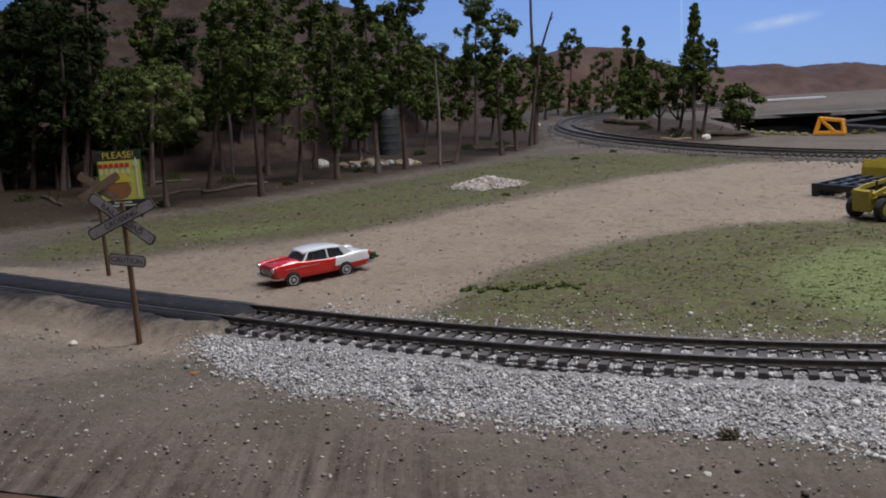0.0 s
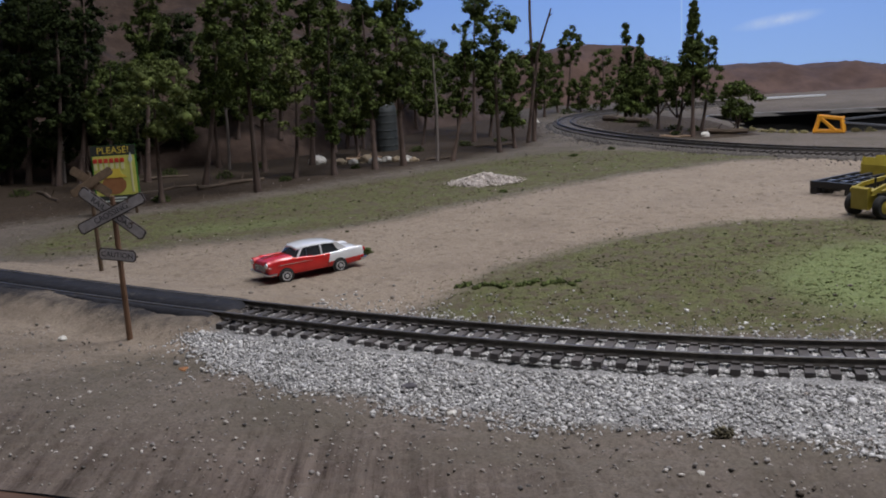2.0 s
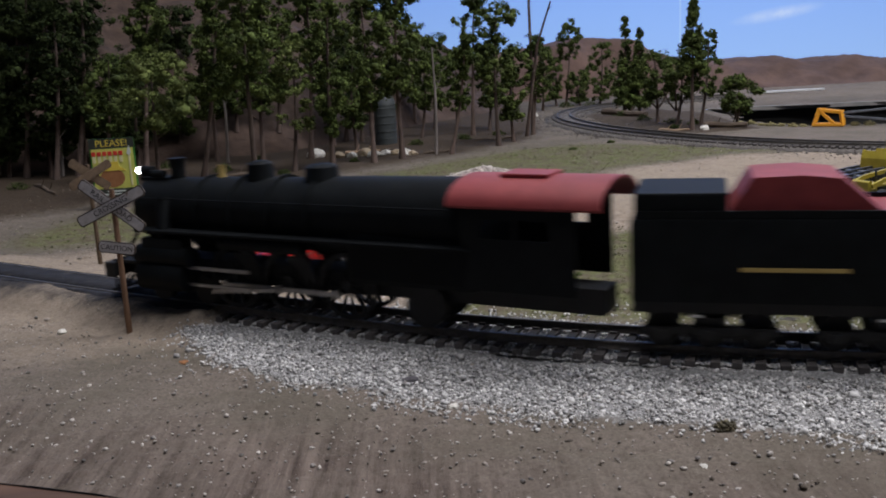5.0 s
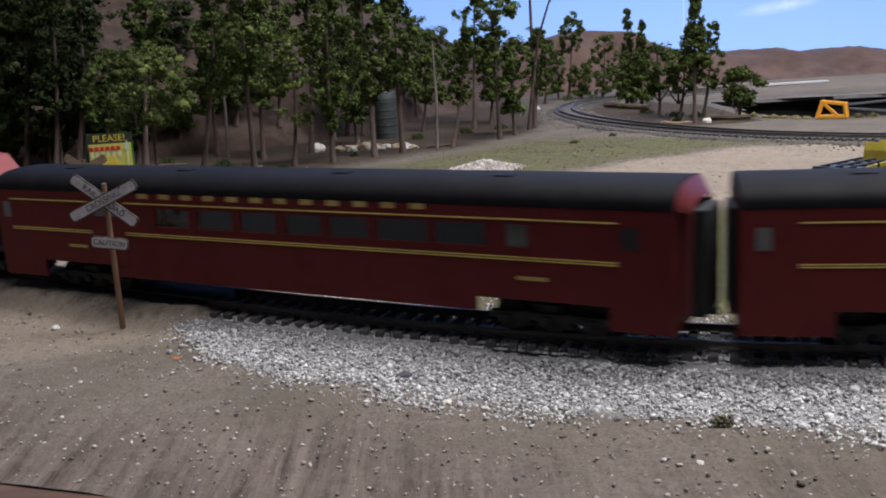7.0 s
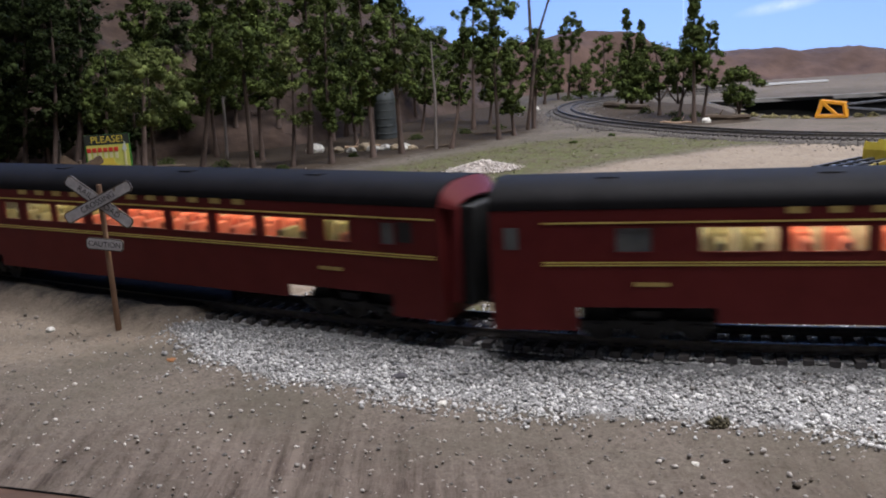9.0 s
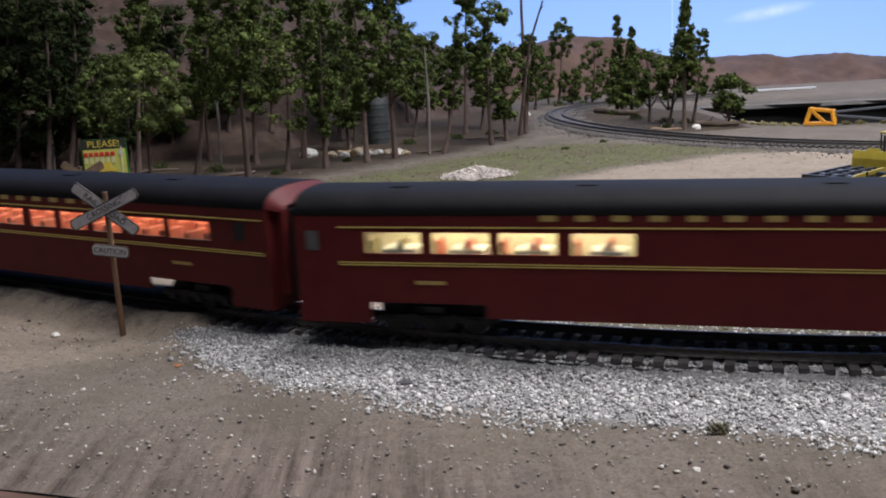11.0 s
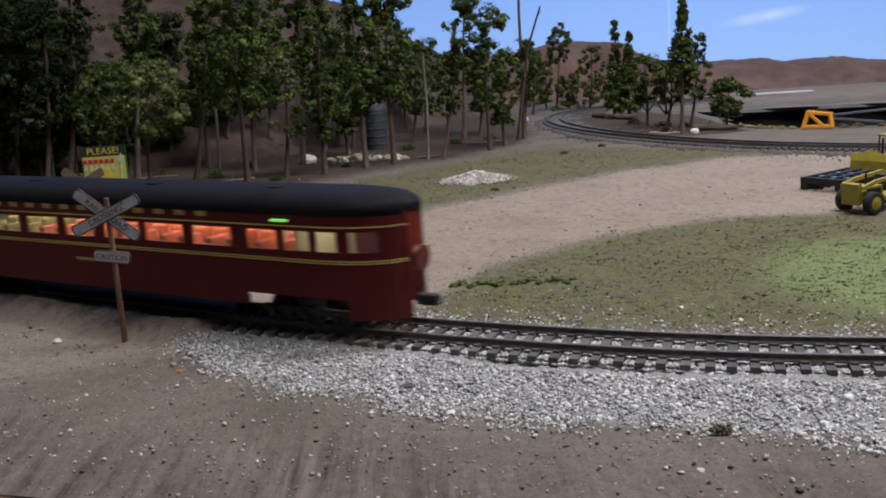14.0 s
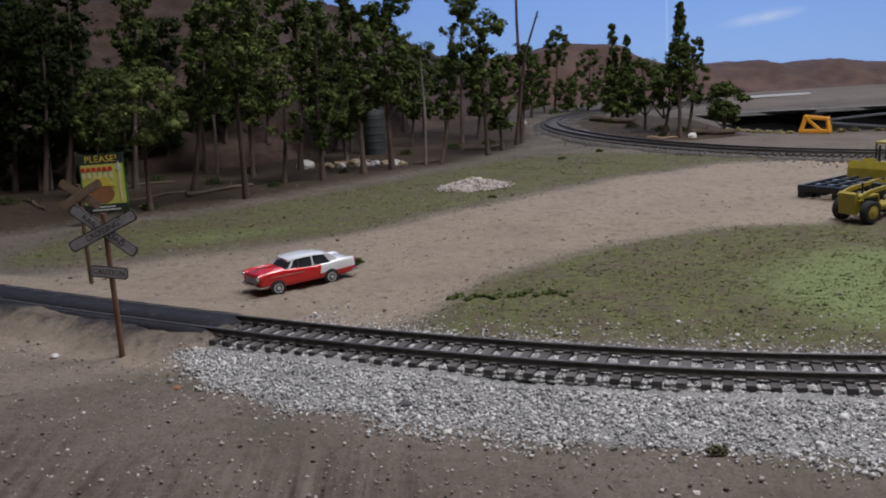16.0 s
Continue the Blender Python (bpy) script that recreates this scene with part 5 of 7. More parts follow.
# ---- the parked saloon car, front along +x ----
def saloon():
    red = surf("glossy_red_paint", (0.55, 0.012, 0.012), (0.64, 0.018, 0.016), 200, 0.2, 0.0, coat=0.6)
    white = surf("glossy_white_paint", (0.74, 0.75, 0.77), (0.82, 0.83, 0.85), 200, 0.22, 0.0, coat=0.6)
    chrome = surf("chrome_trim", (0.6, 0.6, 0.61), (0.74, 0.74, 0.76), 200, 0.18, 0.0, metal=1.0)
    glass = surf("dark_tinted_glass", (0.02, 0.022, 0.025), (0.035, 0.037, 0.04), 200, 0.06, 0.0)
    silver = surf("silver_wheel_paint", (0.55, 0.55, 0.56), (0.68, 0.68, 0.69), 300, 0.35, 0.0, metal=0.3)
    grille_grey = surf("grille_mesh", (0.12, 0.08, 0.075), (0.2, 0.15, 0.14), 900, 0.4, 0.0, metal=0.4)
    tyre = surf("black_tyre", (0.012, 0.012, 0.012), (0.022, 0.022, 0.022), 400, 0.8, 0.0001)
    # modelled a little over size and set down at the scale of the layout
    car = thing("saloon_car", "red and white 1950s two-door model car on the dirt road", "car", at=pose(-0.0646, 0.4284, -0.0081, 0, 0, -144.5) @ Matrix.Diagonal((0.91, 0.87, 0.84, 1)))
    # cross-sections from tail to nose: x, half-width, underside, shoulder, crown of the deck or hood
    rows = [(-0.0286, 0.0086, 0.0052, 0.0108, 0.0108), (-0.0281, 0.0099, 0.0040, 0.0121, 0.0116), (-0.0262, 0.0105, 0.0036, 0.0128, 0.0122), (-0.0225, 0.0107, 0.0034, 0.0128, 0.0126),
            (-0.0180, 0.0108, 0.0033, 0.0125, 0.0127), (-0.0120, 0.0108, 0.0033, 0.0120, 0.0126), (-0.0060, 0.0108, 0.0033, 0.0117, 0.0125), (0.0010, 0.0107, 0.0033, 0.0120, 0.0126),
            (0.0070, 0.0107, 0.0033, 0.0125, 0.0129), (0.0120, 0.0107, 0.0033, 0.0128, 0.0134), (0.0170, 0.0107, 0.0034, 0.0129, 0.0135), (0.0215, 0.0106, 0.0035, 0.0128, 0.0131),
            (0.0244, 0.0104, 0.0037, 0.0125, 0.0125), (0.0260, 0.0100, 0.0041, 0.0119, 0.0117), (0.0267, 0.0093, 0.0050, 0.0106, 0.0104)]
    sh = Shape()
    rings = []
    for x, w, zb, zs, zc in rows:
        mid = (zb + zs) / 2
        right = [(0, zb), (w * 0.80, zb), (w * 0.96, zb + 0.0008), (w * 0.995, zb + 0.0024), (w, mid), (w * 0.99, zs - 0.0018), (w * 0.965, zs - 0.0006), (w * 0.91, zs),
                 (w * 0.83, zs - 0.0003), (w * 0.74, zs - 0.0007), (w * 0.5, zc - 0.0002), (0, zc)]
        ring = right + [(-a, b) for a, b in right[-2:0:-1]]
        rings.append([sh.bm.verts.new((x, a, b)) for a, b in ring])
    n = len(rings[0])
    for p, q in zip(rings, rings[1:]):
        for i in range(n):
            sh.bm.faces.new((p[i], p[(i + 1) % n], q[(i + 1) % n], q[i]))
    sh.bm.faces.new(rings[0][::-1])
    sh.bm.faces.new(rings[-1])
    bmesh.ops.subdivide_edges(sh.bm, edges=sh.bm.edges[:], cuts=1, smooth=0.4, use_grid_fill=True)
    slope = Vector((0.03, 0, 1)).normalized()      # the white flank's lower edge falls towards the tail
    for at, normal in (((-0.0068, 0, 0.0068), slope), ((-0.0068, 0, 0.0068), Vector((1, 0, 0.25)).normalized())):
        bmesh.ops.bisect_plane(sh.bm, geom=sh.bm.verts[:] + sh.bm.edges[:] + sh.bm.faces[:], plane_co=at, plane_no=normal)
    for f in sh.bm.faces:
        c = f.calc_center_median() - Vector((-0.0068, 0, 0.0068))
        f.material_index = 1 if c.dot(slope) > 0 and c.x + 0.25 * c.z < 0 else 0
    body = part("body", sh, [red, white], car, "red body with white rear flanks and tail deck", smooth=True)
    # glass house: windscreen, side windows and rear window in one dark shell
    gl = Shape()
    base = [gl.bm.verts.new(v) for v in ((0.0098, -0.0094, 0.0116), (0.0122, -0.0070, 0.0122), (0.0134, 0, 0.0126), (0.0122, 0.0070, 0.0122), (0.0098, 0.0094, 0.0116),
                                         (-0.0150, 0.0092, 0.0116), (-0.0186, 0.0070, 0.0121), (-0.0194, 0, 0.0124), (-0.0186, -0.0070, 0.0121), (-0.0150, -0.0092, 0.0116))]
    topv = [gl.bm.verts.new(v) for v in ((0.0058, -0.0079, 0.0169), (0.0076, -0.0060, 0.0172), (0.0084, 0, 0.0174), (0.0076, 0.0060, 0.0172), (0.0058, 0.0079, 0.0169),
                                         (-0.0112, 0.0077, 0.0169), (-0.0132, 0.0058, 0.0171), (-0.0138, 0, 0.0172), (-0.0132, -0.0058, 0.0171), (-0.0112, -0.0077, 0.0169))]
    for i in range(10):
        gl.bm.faces.new((base[i], base[(i + 1) % 10], topv[(i + 1) % 10], topv[i]))
    gl.bm.faces.new(topv)
    gl.bm.faces.new(base[::-1])
    part("window_glass", gl, glass, car, "dark wrap-round windows")
    rf = Shape()
    rings = []
    for x, w, z in ((-0.0152, 0.0060, 0.0160), (-0.0140, 0.0074, 0.0170), (-0.0110, 0.0081, 0.0178), (-0.006, 0.0084, 0.0183), (0.0, 0.0084, 0.0184), (0.0050, 0.0082, 0.0181), (0.0078, 0.0077, 0.0176), (0.0092, 0.0066, 0.0171)):
        rings.append([rf.bm.verts.new((x, y * w, zz)) for y, zz in ((-1, z - 0.0013), (-0.97, z - 0.0007), (-0.8, z - 0.0002), (-0.4, z), (0, z + 0.0001), (0.4, z), (0.8, z - 0.0002), (0.97, z - 0.0007), (1, z - 0.0013), (0.9, z - 0.0016), (-0.9, z - 0.0016))])
    for p, q in zip(rings, rings[1:]):
        for i in range(11):
            rf.bm.faces.new((p[i], p[(i + 1) % 11], q[(i + 1) % 11], q[i]))
    rf.bm.faces.new(rings[0][::-1])
    rf.bm.faces.new(rings[-1])
    part("roof", rf, white, car, "white rounded roof", smooth=True)
    for sd in (-1, 1):
        part("windscreen_pillar", Shape().tube((0.0104, sd * 0.0092, 0.0117), (0.0066, sd * 0.0077, 0.0172), 0.0006, seg=8), white, car, "white windscreen pillar")
        part("vent_bar", Shape().tube((0.0052, sd * 0.0097, 0.0118), (0.0046, sd * 0.0081, 0.0170), 0.0003, seg=6), chrome, car, "thin chrome vent window bar")
        part("door_pillar", Shape().tube((-0.0036, sd * 0.0095, 0.0118), (-0.0034, sd * 0.0080, 0.0171), 0.0005, seg=6), white, car, "white door pillar")
        rp = Shape().prism([(-0.0200, 0.0117), (-0.0140, 0.0117), (-0.0122, 0.0140), (-0.0104, 0.0170), (-0.0130, 0.0170), (-0.0162, 0.0146)], sd * 0.0072, sd * 0.0090)
        part("rear_pillar", rp, white, car, "white swept rear roof pillar")
        part("belt_trim", Shape().box(-0.0150, 0.0098, sd * 0.0097 - 0.0003, sd * 0.0097 + 0.0003, 0.0117, 0.0120, 0.0001), chrome, car, "thin chrome window sill strip")
        part("side_trim", Shape().box(0.0020, 0.0215, sd * 0.01080 - 0.0001, sd * 0.01080 + 0.0001, 0.0098, 0.0101), chrome, body, "thin chrome side strip")
        part("door_seam", Shape().box(-0.0067, -0.0064, sd * 0.01082 - 0.0001, sd * 0.01082 + 0.0001, 0.0042, 0.0080), glass, body, "dark door gap")
        part("door_handle", Shape().box(-0.0056, -0.0038, sd * 0.01085 - 0.0002, sd * 0.01085 + 0.0002, 0.0104, 0.0107, 0.0001), chrome, body, "small chrome door handle")
        hood = Shape().lathe([(0.0225, 0.0019), (0.0262, 0.0022), (0.0271, 0.0020)], seg=18, at=(sd * 0.0083, 0.0104))
        brow = part("headlight_hood", hood, red, car, "red hooded lamp surround", smooth=True)
        part("headlight", Shape().lathe([(0.0268, 0.0016), (0.0274, 0.0015), (0.0277, 0.0008)], seg=16, at=(sd * 0.0083, 0.0104)), chrome, brow, "round bright headlight", smooth=True)
        part("tail_light", Shape().box(-0.0290, -0.0278, sd * 0.0094 - 0.0006, sd * 0.0094 + 0.0006, 0.0094, 0.0116, 0.0003), red, car, "small red tail light")
        part("bumper_guard", Shape().box(0.0272, 0.0282, sd * 0.0060 - 0.0006, sd * 0.0060 + 0.0006, 0.0046, 0.0068, 0.0002), chrome, car, "chrome bumper guard")
    fb = Shape().box(0.0266, 0.0279, -0.0100, 0.0100, 0.0048, 0.0061, 0.0004)
    for sd in (-1, 1):
        a, b = sorted((sd * 0.0099, sd * 0.0111))
        fb.box(0.0225, 0.0272, a, b, 0.0048, 0.0061, 0.0004)
    part("front_bumper", fb, chrome, car, "chrome wrap-round front bumper")
    rb = Shape().box(-0.0300, -0.0286, -0.0102, 0.0102, 0.0048, 0.0062, 0.0005)
    for sd in (-1, 1):
        a, b = sorted((sd * 0.0100, sd * 0.0111))
        rb.box(-0.0294, -0.0255, a, b, 0.0048, 0.0062, 0.0004)
    part("rear_bumper", rb, chrome, car, "chrome rear bumper")
    g = part("grille", Shape().box(0.0262, 0.0269, -0.0062, 0.0062, 0.0064, 0.0099, 0.0003), grille_grey, car, "wide brownish radiator grille")
    for k in range(5):
        part("grille_bar", Shape().box(0.0268, 0.0270, -0.0060, 0.0060, 0.0068 + k * 0.0006, 0.00695 + k * 0.0006), silver, g)
    part("hood_ornament", Shape().box(0.0180, 0.0258, -0.0004, 0.0004, 0.0127, 0.0134, 0.0002), chrome, car, "slim chrome hood ornament")
    for x in (0.0176, -0.0131):
        for sd in (-1, 1):
            # no opening is cut: a black disc on the flank gives the well's shade
            part("wheel_well_disc", Shape().tube((x, sd * 0.0088, 0.0040), (x, sd * 0.01085, 0.0040), 0.0042, seg=28), glass, car, "black disc in place of the shaded wheel opening")
            wh = part("wheel", Shape().lathe([(-0.0012, 0.0026), (-0.0012, 0.0034), (-0.0007, 0.0037), (0.0007, 0.0037), (0.0012, 0.0034), (0.0012, 0.0026)], seg=26), tyre, car, "black tyre", smooth=True)
            wh.matrix_basis = pose(x, sd * 0.0101, 0.0037, 0, 0, 90)
            out = sd      # the wheel's own x points outwards on the +y side
            rim = Shape().lathe([(out * 0.0008, 0.0026), (out * 0.0014, 0.0025), (out * 0.0013, 0.0020), (out * 0.0010, 0.0016)], seg=24)
            rm = part("rim", rim, silver, wh, "bright wheel disc", smooth=True)
            for k in range(8):
                an = math.pi * k / 4
                part("rim_slot", Shape().tube((out * 0.0012, math.cos(an) * 0.0018, math.sin(an) * 0.0018), (out * 0.00135, math.cos(an) * 0.0018, math.sin(an) * 0.0018), 0.0002, seg=6), glass, rm)
            part("hub_cap", Shape().tube((out * 0.0009, 0, 0), (out * 0.0019, 0, 0), 0.0012, 0.0009, 14), silver, rm, "chrome hub cap", smooth=True)
    return car


saloon()

# ---- machines at the edge of the clearing ----
YELLOW = surf("worn_yellow_paint", (0.3, 0.235, 0.022), (0.4, 0.315, 0.04), 160, 0.45, 0.00005, wear=(0.25, 0.17, 0.05))
ORANGE = surf("orange_paint", (0.72, 0.30, 0.012), (0.82, 0.37, 0.03), 160, 0.5, 0.0)
RUBBER = surf("dull_black_rubber", (0.013, 0.013, 0.013), (0.026, 0.025, 0.024), 300, 0.85, 0.0002)
IRON = surf("dark_iron", (0.008, 0.008, 0.009), (0.02, 0.02, 0.021), 200, 0.5, 0.0001)


def big_wheel(parent, x, y, r, w, out):
    rows = [(-w / 2, r * 0.6), (-w / 2, r * 0.9), (-w * 0.38, r), (w * 0.38, r), (w / 2, r * 0.9), (w / 2, r * 0.6)]
    sh = Shape().lathe(rows, seg=26)
    wh = part("wheel", sh, RUBBER, parent, "thick black tyre", smooth=True)
    wh.matrix_basis = pose(x, y, r, 0, 0, 90)
    sg = 1 if out < 0 else -1
    hub = Shape().lathe([(-w * 0.55, r * 0.30), (-w * 0.52, r * 0.36), (-w * 0.5, r * 0.58), (-w * 0.3, r * 0.58)], seg=22)
    hub.lathe([(-w * 0.60, r * 0.12), (-w * 0.60, r * 0.22), (-w * 0.5, r * 0.25)], seg=16)
    hb = part("rim", hub, YELLOW, wh, "yellow wheel rim", smooth=True)
    hb.matrix_basis = pose(0, 0, 0, 0, 0, 180 if sg < 0 else 0)
    return wh


def loader():
    # own frame: x forward, rear axle at the origin
    t = thing("wheel_loader", "yellow model wheel loader parked on the clearing", "loader", at=pose(0.2292, 0.4912, -0.0080, 0, 0, 22.8))
    body = Shape().prism([(-0.0050, 0.0050), (-0.0050, 0.0128), (0.0020, 0.0138), (0.0120, 0.0140), (0.0125, 0.0092), (0.0060, 0.0062)], -0.0046, 0.0046)
    part("engine_body", body, YELLOW, t, "yellow sloped engine housing")
    guard = Shape().prism([(-0.0070, 0.0046), (-0.0072, 0.0158), (-0.0060, 0.0166), (-0.0046, 0.0164), (-0.0046, 0.0046)], -0.0056, 0.0056)
    part("radiator_guard", guard, YELLOW, t, "thick yellow radiator guard")
    for sd in (-1, 1):
        part("side_plate", Shape().prism([(-0.0046, 0.0062), (-0.0046, 0.0120), (-0.0010, 0.0124), (0.0006, 0.0092), (0.0044, 0.0088), (0.0044, 0.0068)], sd * 0.0047, sd * 0.0056), YELLOW, t, "yellow side plate")
        part("engine_cover", Shape().box(0.0006, 0.0105, sd * 0.0047 - 0.0003, sd * 0.0047 + 0.0003, 0.0094, 0.0128, 0.0002), IRON, t, "black louvred engine cover")
        part("fuel_tank", Shape().tube((0.0090, sd * 0.0066, 0.0078), (0.0160, sd * 0.0066, 0.0078), 0.0021, seg=14), YELLOW, t, "round yellow tank", smooth=True)
    part("exhaust", Shape().tube((0.0060, 0.0015, 0.0136), (0.0060, 0.0015, 0.0200), 0.0006, seg=8), IRON, t, "thin black exhaust pipe", smooth=True)
    part("chassis", Shape().box(-0.006, 0.040, -0.0042, 0.0042, 0.0055, 0.0085, 0.0004), YELLOW, t)
    for x in (0.0, 0.031):
        for sd in (-1, 1):
            big_wheel(t, x, sd * 0.0093, 0.0060, 0.0045, sd)
        part("axle", Shape().tube((x, -0.008, 0.0060), (x, 0.008, 0.0060), 0.0012, seg=8), IRON, t)
    part("seat", Shape().box(0.014, 0.018, -0.003, 0.003, 0.0120, 0.0190, 0.0006), IRON, t, "black driver's seat")
    part("steering_column", Shape().tube((0.0205, 0, 0.0090), (0.0220, 0, 0.0180), 0.0005, seg=6), IRON, t)
    for sd in (-1, 1):
        arm = Shape().prism([(-0.0060, 0.0150), (0.0030, 0.0176), (0.024, 0.0200), (0.038, 0.0150), (0.047, 0.0065), (0.045, 0.0045), (0.036, 0.0118), (0.023, 0.0178), (0.004, 0.0156), (-0.0058, 0.0132)], sd * 0.0062, sd * 0.0076)
        part("lift_arm", arm, YELLOW, t, "yellow lift arm")
        part("hydraulic_ram", Shape().tube((0.014, sd * 0.0058, 0.012), (0.034, sd * 0.0058, 0.0142), 0.0008, seg=8), STEEL_BRIGHT, t, "bright hydraulic ram")
    bk = Shape().prism([(0.044, 0.0022), (0.058, 0.0015), (0.0585, 0.0024), (0.047, 0.0040), (0.0455, 0.0080), (0.049, 0.0125), (0.0475, 0.0130), (0.0440, 0.0085)], -0.0130, 0.0130)
    part("bucket", bk, YELLOW, t, "yellow loading bucket")


STEEL_BRIGHT = surf("bright_ram_steel", (0.5, 0.5, 0.5), (0.62, 0.62, 0.62), 300, 0.3, 0.0, metal=0.9)
loader()


def trailer():
    # own frame: x towards its front, rear end at the origin
    t = thing("flatbed_trailer", "black low flatbed trailer with open slatted deck", "trailer", at=pose(0.2366, 0.5580, -0.0080, 0, 0, 35))
    part("tail_beam", Shape().box(0, 0.0022, -0.0140, 0.0140, 0.0050, 0.0090, 0.0004), IRON, t, "black rear beam")
    for y in (-0.0115, 0.0115):
        part("tail_foot", Shape().box(0.0001, 0.0030, y - 0.0024, y + 0.0024, 0.0012, 0.0050, 0.0004), IRON, t, "black rear corner foot")
    for y in (-0.0128, -0.0043, 0.0043, 0.0128):
        part("deck_beam", Shape().box(0.0022, 0.052, y - 0.0011, y + 0.0011, 0.0066, 0.0088, 0.0002), IRON, t, "long deck beam")
    for k in range(5):
        x = 0.006 + 0.0095 * k
        part("cross_slat", Shape().box(x, x + 0.0028, -0.0117, 0.0117, 0.0067, 0.0079), STEEL_BRIGHT if k in (1, 3) else IRON, t, "deck cross slat")
    for x in (0.010, 0.019):
        for y in (-0.0115, -0.007, 0.007, 0.0115):
            part("wheel", Shape().tube((x, y - 0.0015, 0.0032), (x, y + 0.0015, 0.0032), 0.0032, seg=20), RUBBER, t, "small black tyre", smooth=True)
    part("front_leg", Shape().box(0.044, 0.050, -0.008, 0.008, 0.0, 0.0067, 0.0006), IRON, t)


trailer()


def bulldozer():
    # own frame: blade towards -x
    t = thing("bulldozer", "yellow model bulldozer with wide blade beside the trailer", "bulldozer", at=pose(0.2390, 0.5580, -0.0080, 0, 0, 35) @ pose(0.079, 0.0035, 0.0))
    bl = Shape()
    prof = [(-0.0215, 0.0035), (-0.0228, 0.007), (-0.0224, 0.0125), (-0.0205, 0.0172), (-0.0198, 0.0172), (-0.0212, 0.0125), (-0.0212, 0.007), (-0.0200, 0.0035)]
    bl.prism(prof, -0.0125, 0.0125)
    bl.prism([(u, z - 0.0035 + 0.0165) for u, z in ((-0.0204, 0.0040), (-0.0196, 0.0060), (-0.0190, 0.0060), (-0.0198, 0.0040))], -0.0045, 0.0045)
    for sd in (-1, 1):
        a, b = sorted((sd * 0.0125, sd * 0.0131))
        bl.prism([(-0.0218, 0.0035), (-0.0232, 0.007), (-0.0228, 0.0125), (-0.0208, 0.0176), (-0.0186, 0.0176), (-0.0190, 0.0035)], a, b)
    part("blade", bl, YELLOW, t, "wide curved yellow blade")
    for sd in (-1, 1):
        part("push_arm", Shape().box(-0.0205, 0.002, sd * 0.0135 - 0.0008, sd * 0.0135 + 0.0008, 0.0025, 0.0045, 0.0002), YELLOW, t, "yellow push arm")
        tr = [(-0.014, 0.0045), (-0.012, 0.0012), (-0.009, 0.0), (0.011, 0.0), (0.014, 0.0012), (0.0155, 0.0042), (0.014, 0.0072), (0.011, 0.0085), (-0.010, 0.0080), (-0.0130, 0.0068)]
        part("track", Shape().prism(tr, sd * 0.0072, sd * 0.0120), IRON, t, "black crawler track")
    part("hood", Shape().box(-0.0135, 0.002, -0.0052, 0.0052, 0.0055, 0.0150, 0.0008), YELLOW, t, "yellow engine hood")
    part("body", Shape().box(0.002, 0.014, -0.0068, 0.0068, 0.0055, 0.0125, 0.0008), YELLOW, t)
    part("cab_roof", Shape().box(0.000, 0.0145, -0.0078, 0.0078, 0.0262, 0.0275, 0.0004), YELLOW, t, "yellow canopy")
    for x in (0.001, 0.0135):
        for sd in (-1, 1):
            part("canopy_post", Shape().tube((x, sd * 0.0068, 0.0120), (x, sd * 0.0068, 0.0265), 0.0006, seg=6), IRON, t, "black canopy post")
    part("seat", Shape().box(0.006, 0.011, -0.003, 0.003, 0.0125, 0.0195, 0.0006), IRON, t, "black seat")
    part("exhaust", Shape().tube((-0.007, 0, 0.0148), (-0.007, 0, 0.0262), 0.0008, seg=8), IRON, t, "black exhaust pipe")


bulldozer()


def crane_frame():
    t = thing("crane_frame", "orange braced steel frame with grey boom lying at the board edge", "crane part", at=pose(0.391, 0.930, -0.0075, 0, 0, -30))
    def bar(name, p, q, r, m, label=""):
        d = Vector(q) - Vector(p)
        sh = Shape().box(-r, r, -r, r, -d.length / 2 - r, d.length / 2 + r, r * 0.3)
        ob = part(name, sh, m, t, label)
        ob.matrix_basis = Matrix.Translation((Vector(p) + Vector(q)) / 2) @ d.to_track_quat("Z", "Y").to_matrix().to_4x4()
    a, b, c, d = (-0.0135, 0, 0.0015), (0.0135, 0, 0.0015), (0.0115, 0.002, 0.0135), (-0.0095, 0.002, 0.0160)
    for p, q in ((a, b), (b, c), (c, d), (d, a), (d, (0.006, 0, 0.002))):
        bar("frame_bar", p, q, 0.0015, ORANGE, "orange bar")
    back = [(x, y + 0.011, z) for x, y, z in (a, b, c, d)]
    for p, q in zip(back, back[1:] + back[:1]):
        bar("frame_bar", p, q, 0.0013, ORANGE, "orange bar")
    for p, q in zip((a, b, c, d), back):
        bar("cross_bar", p, q, 0.0011, ORANGE, "orange bar")
    for z0, z1 in ((0.0125, 0.0185), (0.0095, 0.0015)):
        bar("boom_bar", (0.0115, 0.006, z0), (0.085, 0.020, z1), 0.0011, IRON_GREY, "grey boom bar")


IRON_GREY = surf("grey_boom_paint", (0.09, 0.095, 0.11), (0.14, 0.145, 0.16), 200, 0.6, 0.0)
crane_frame()


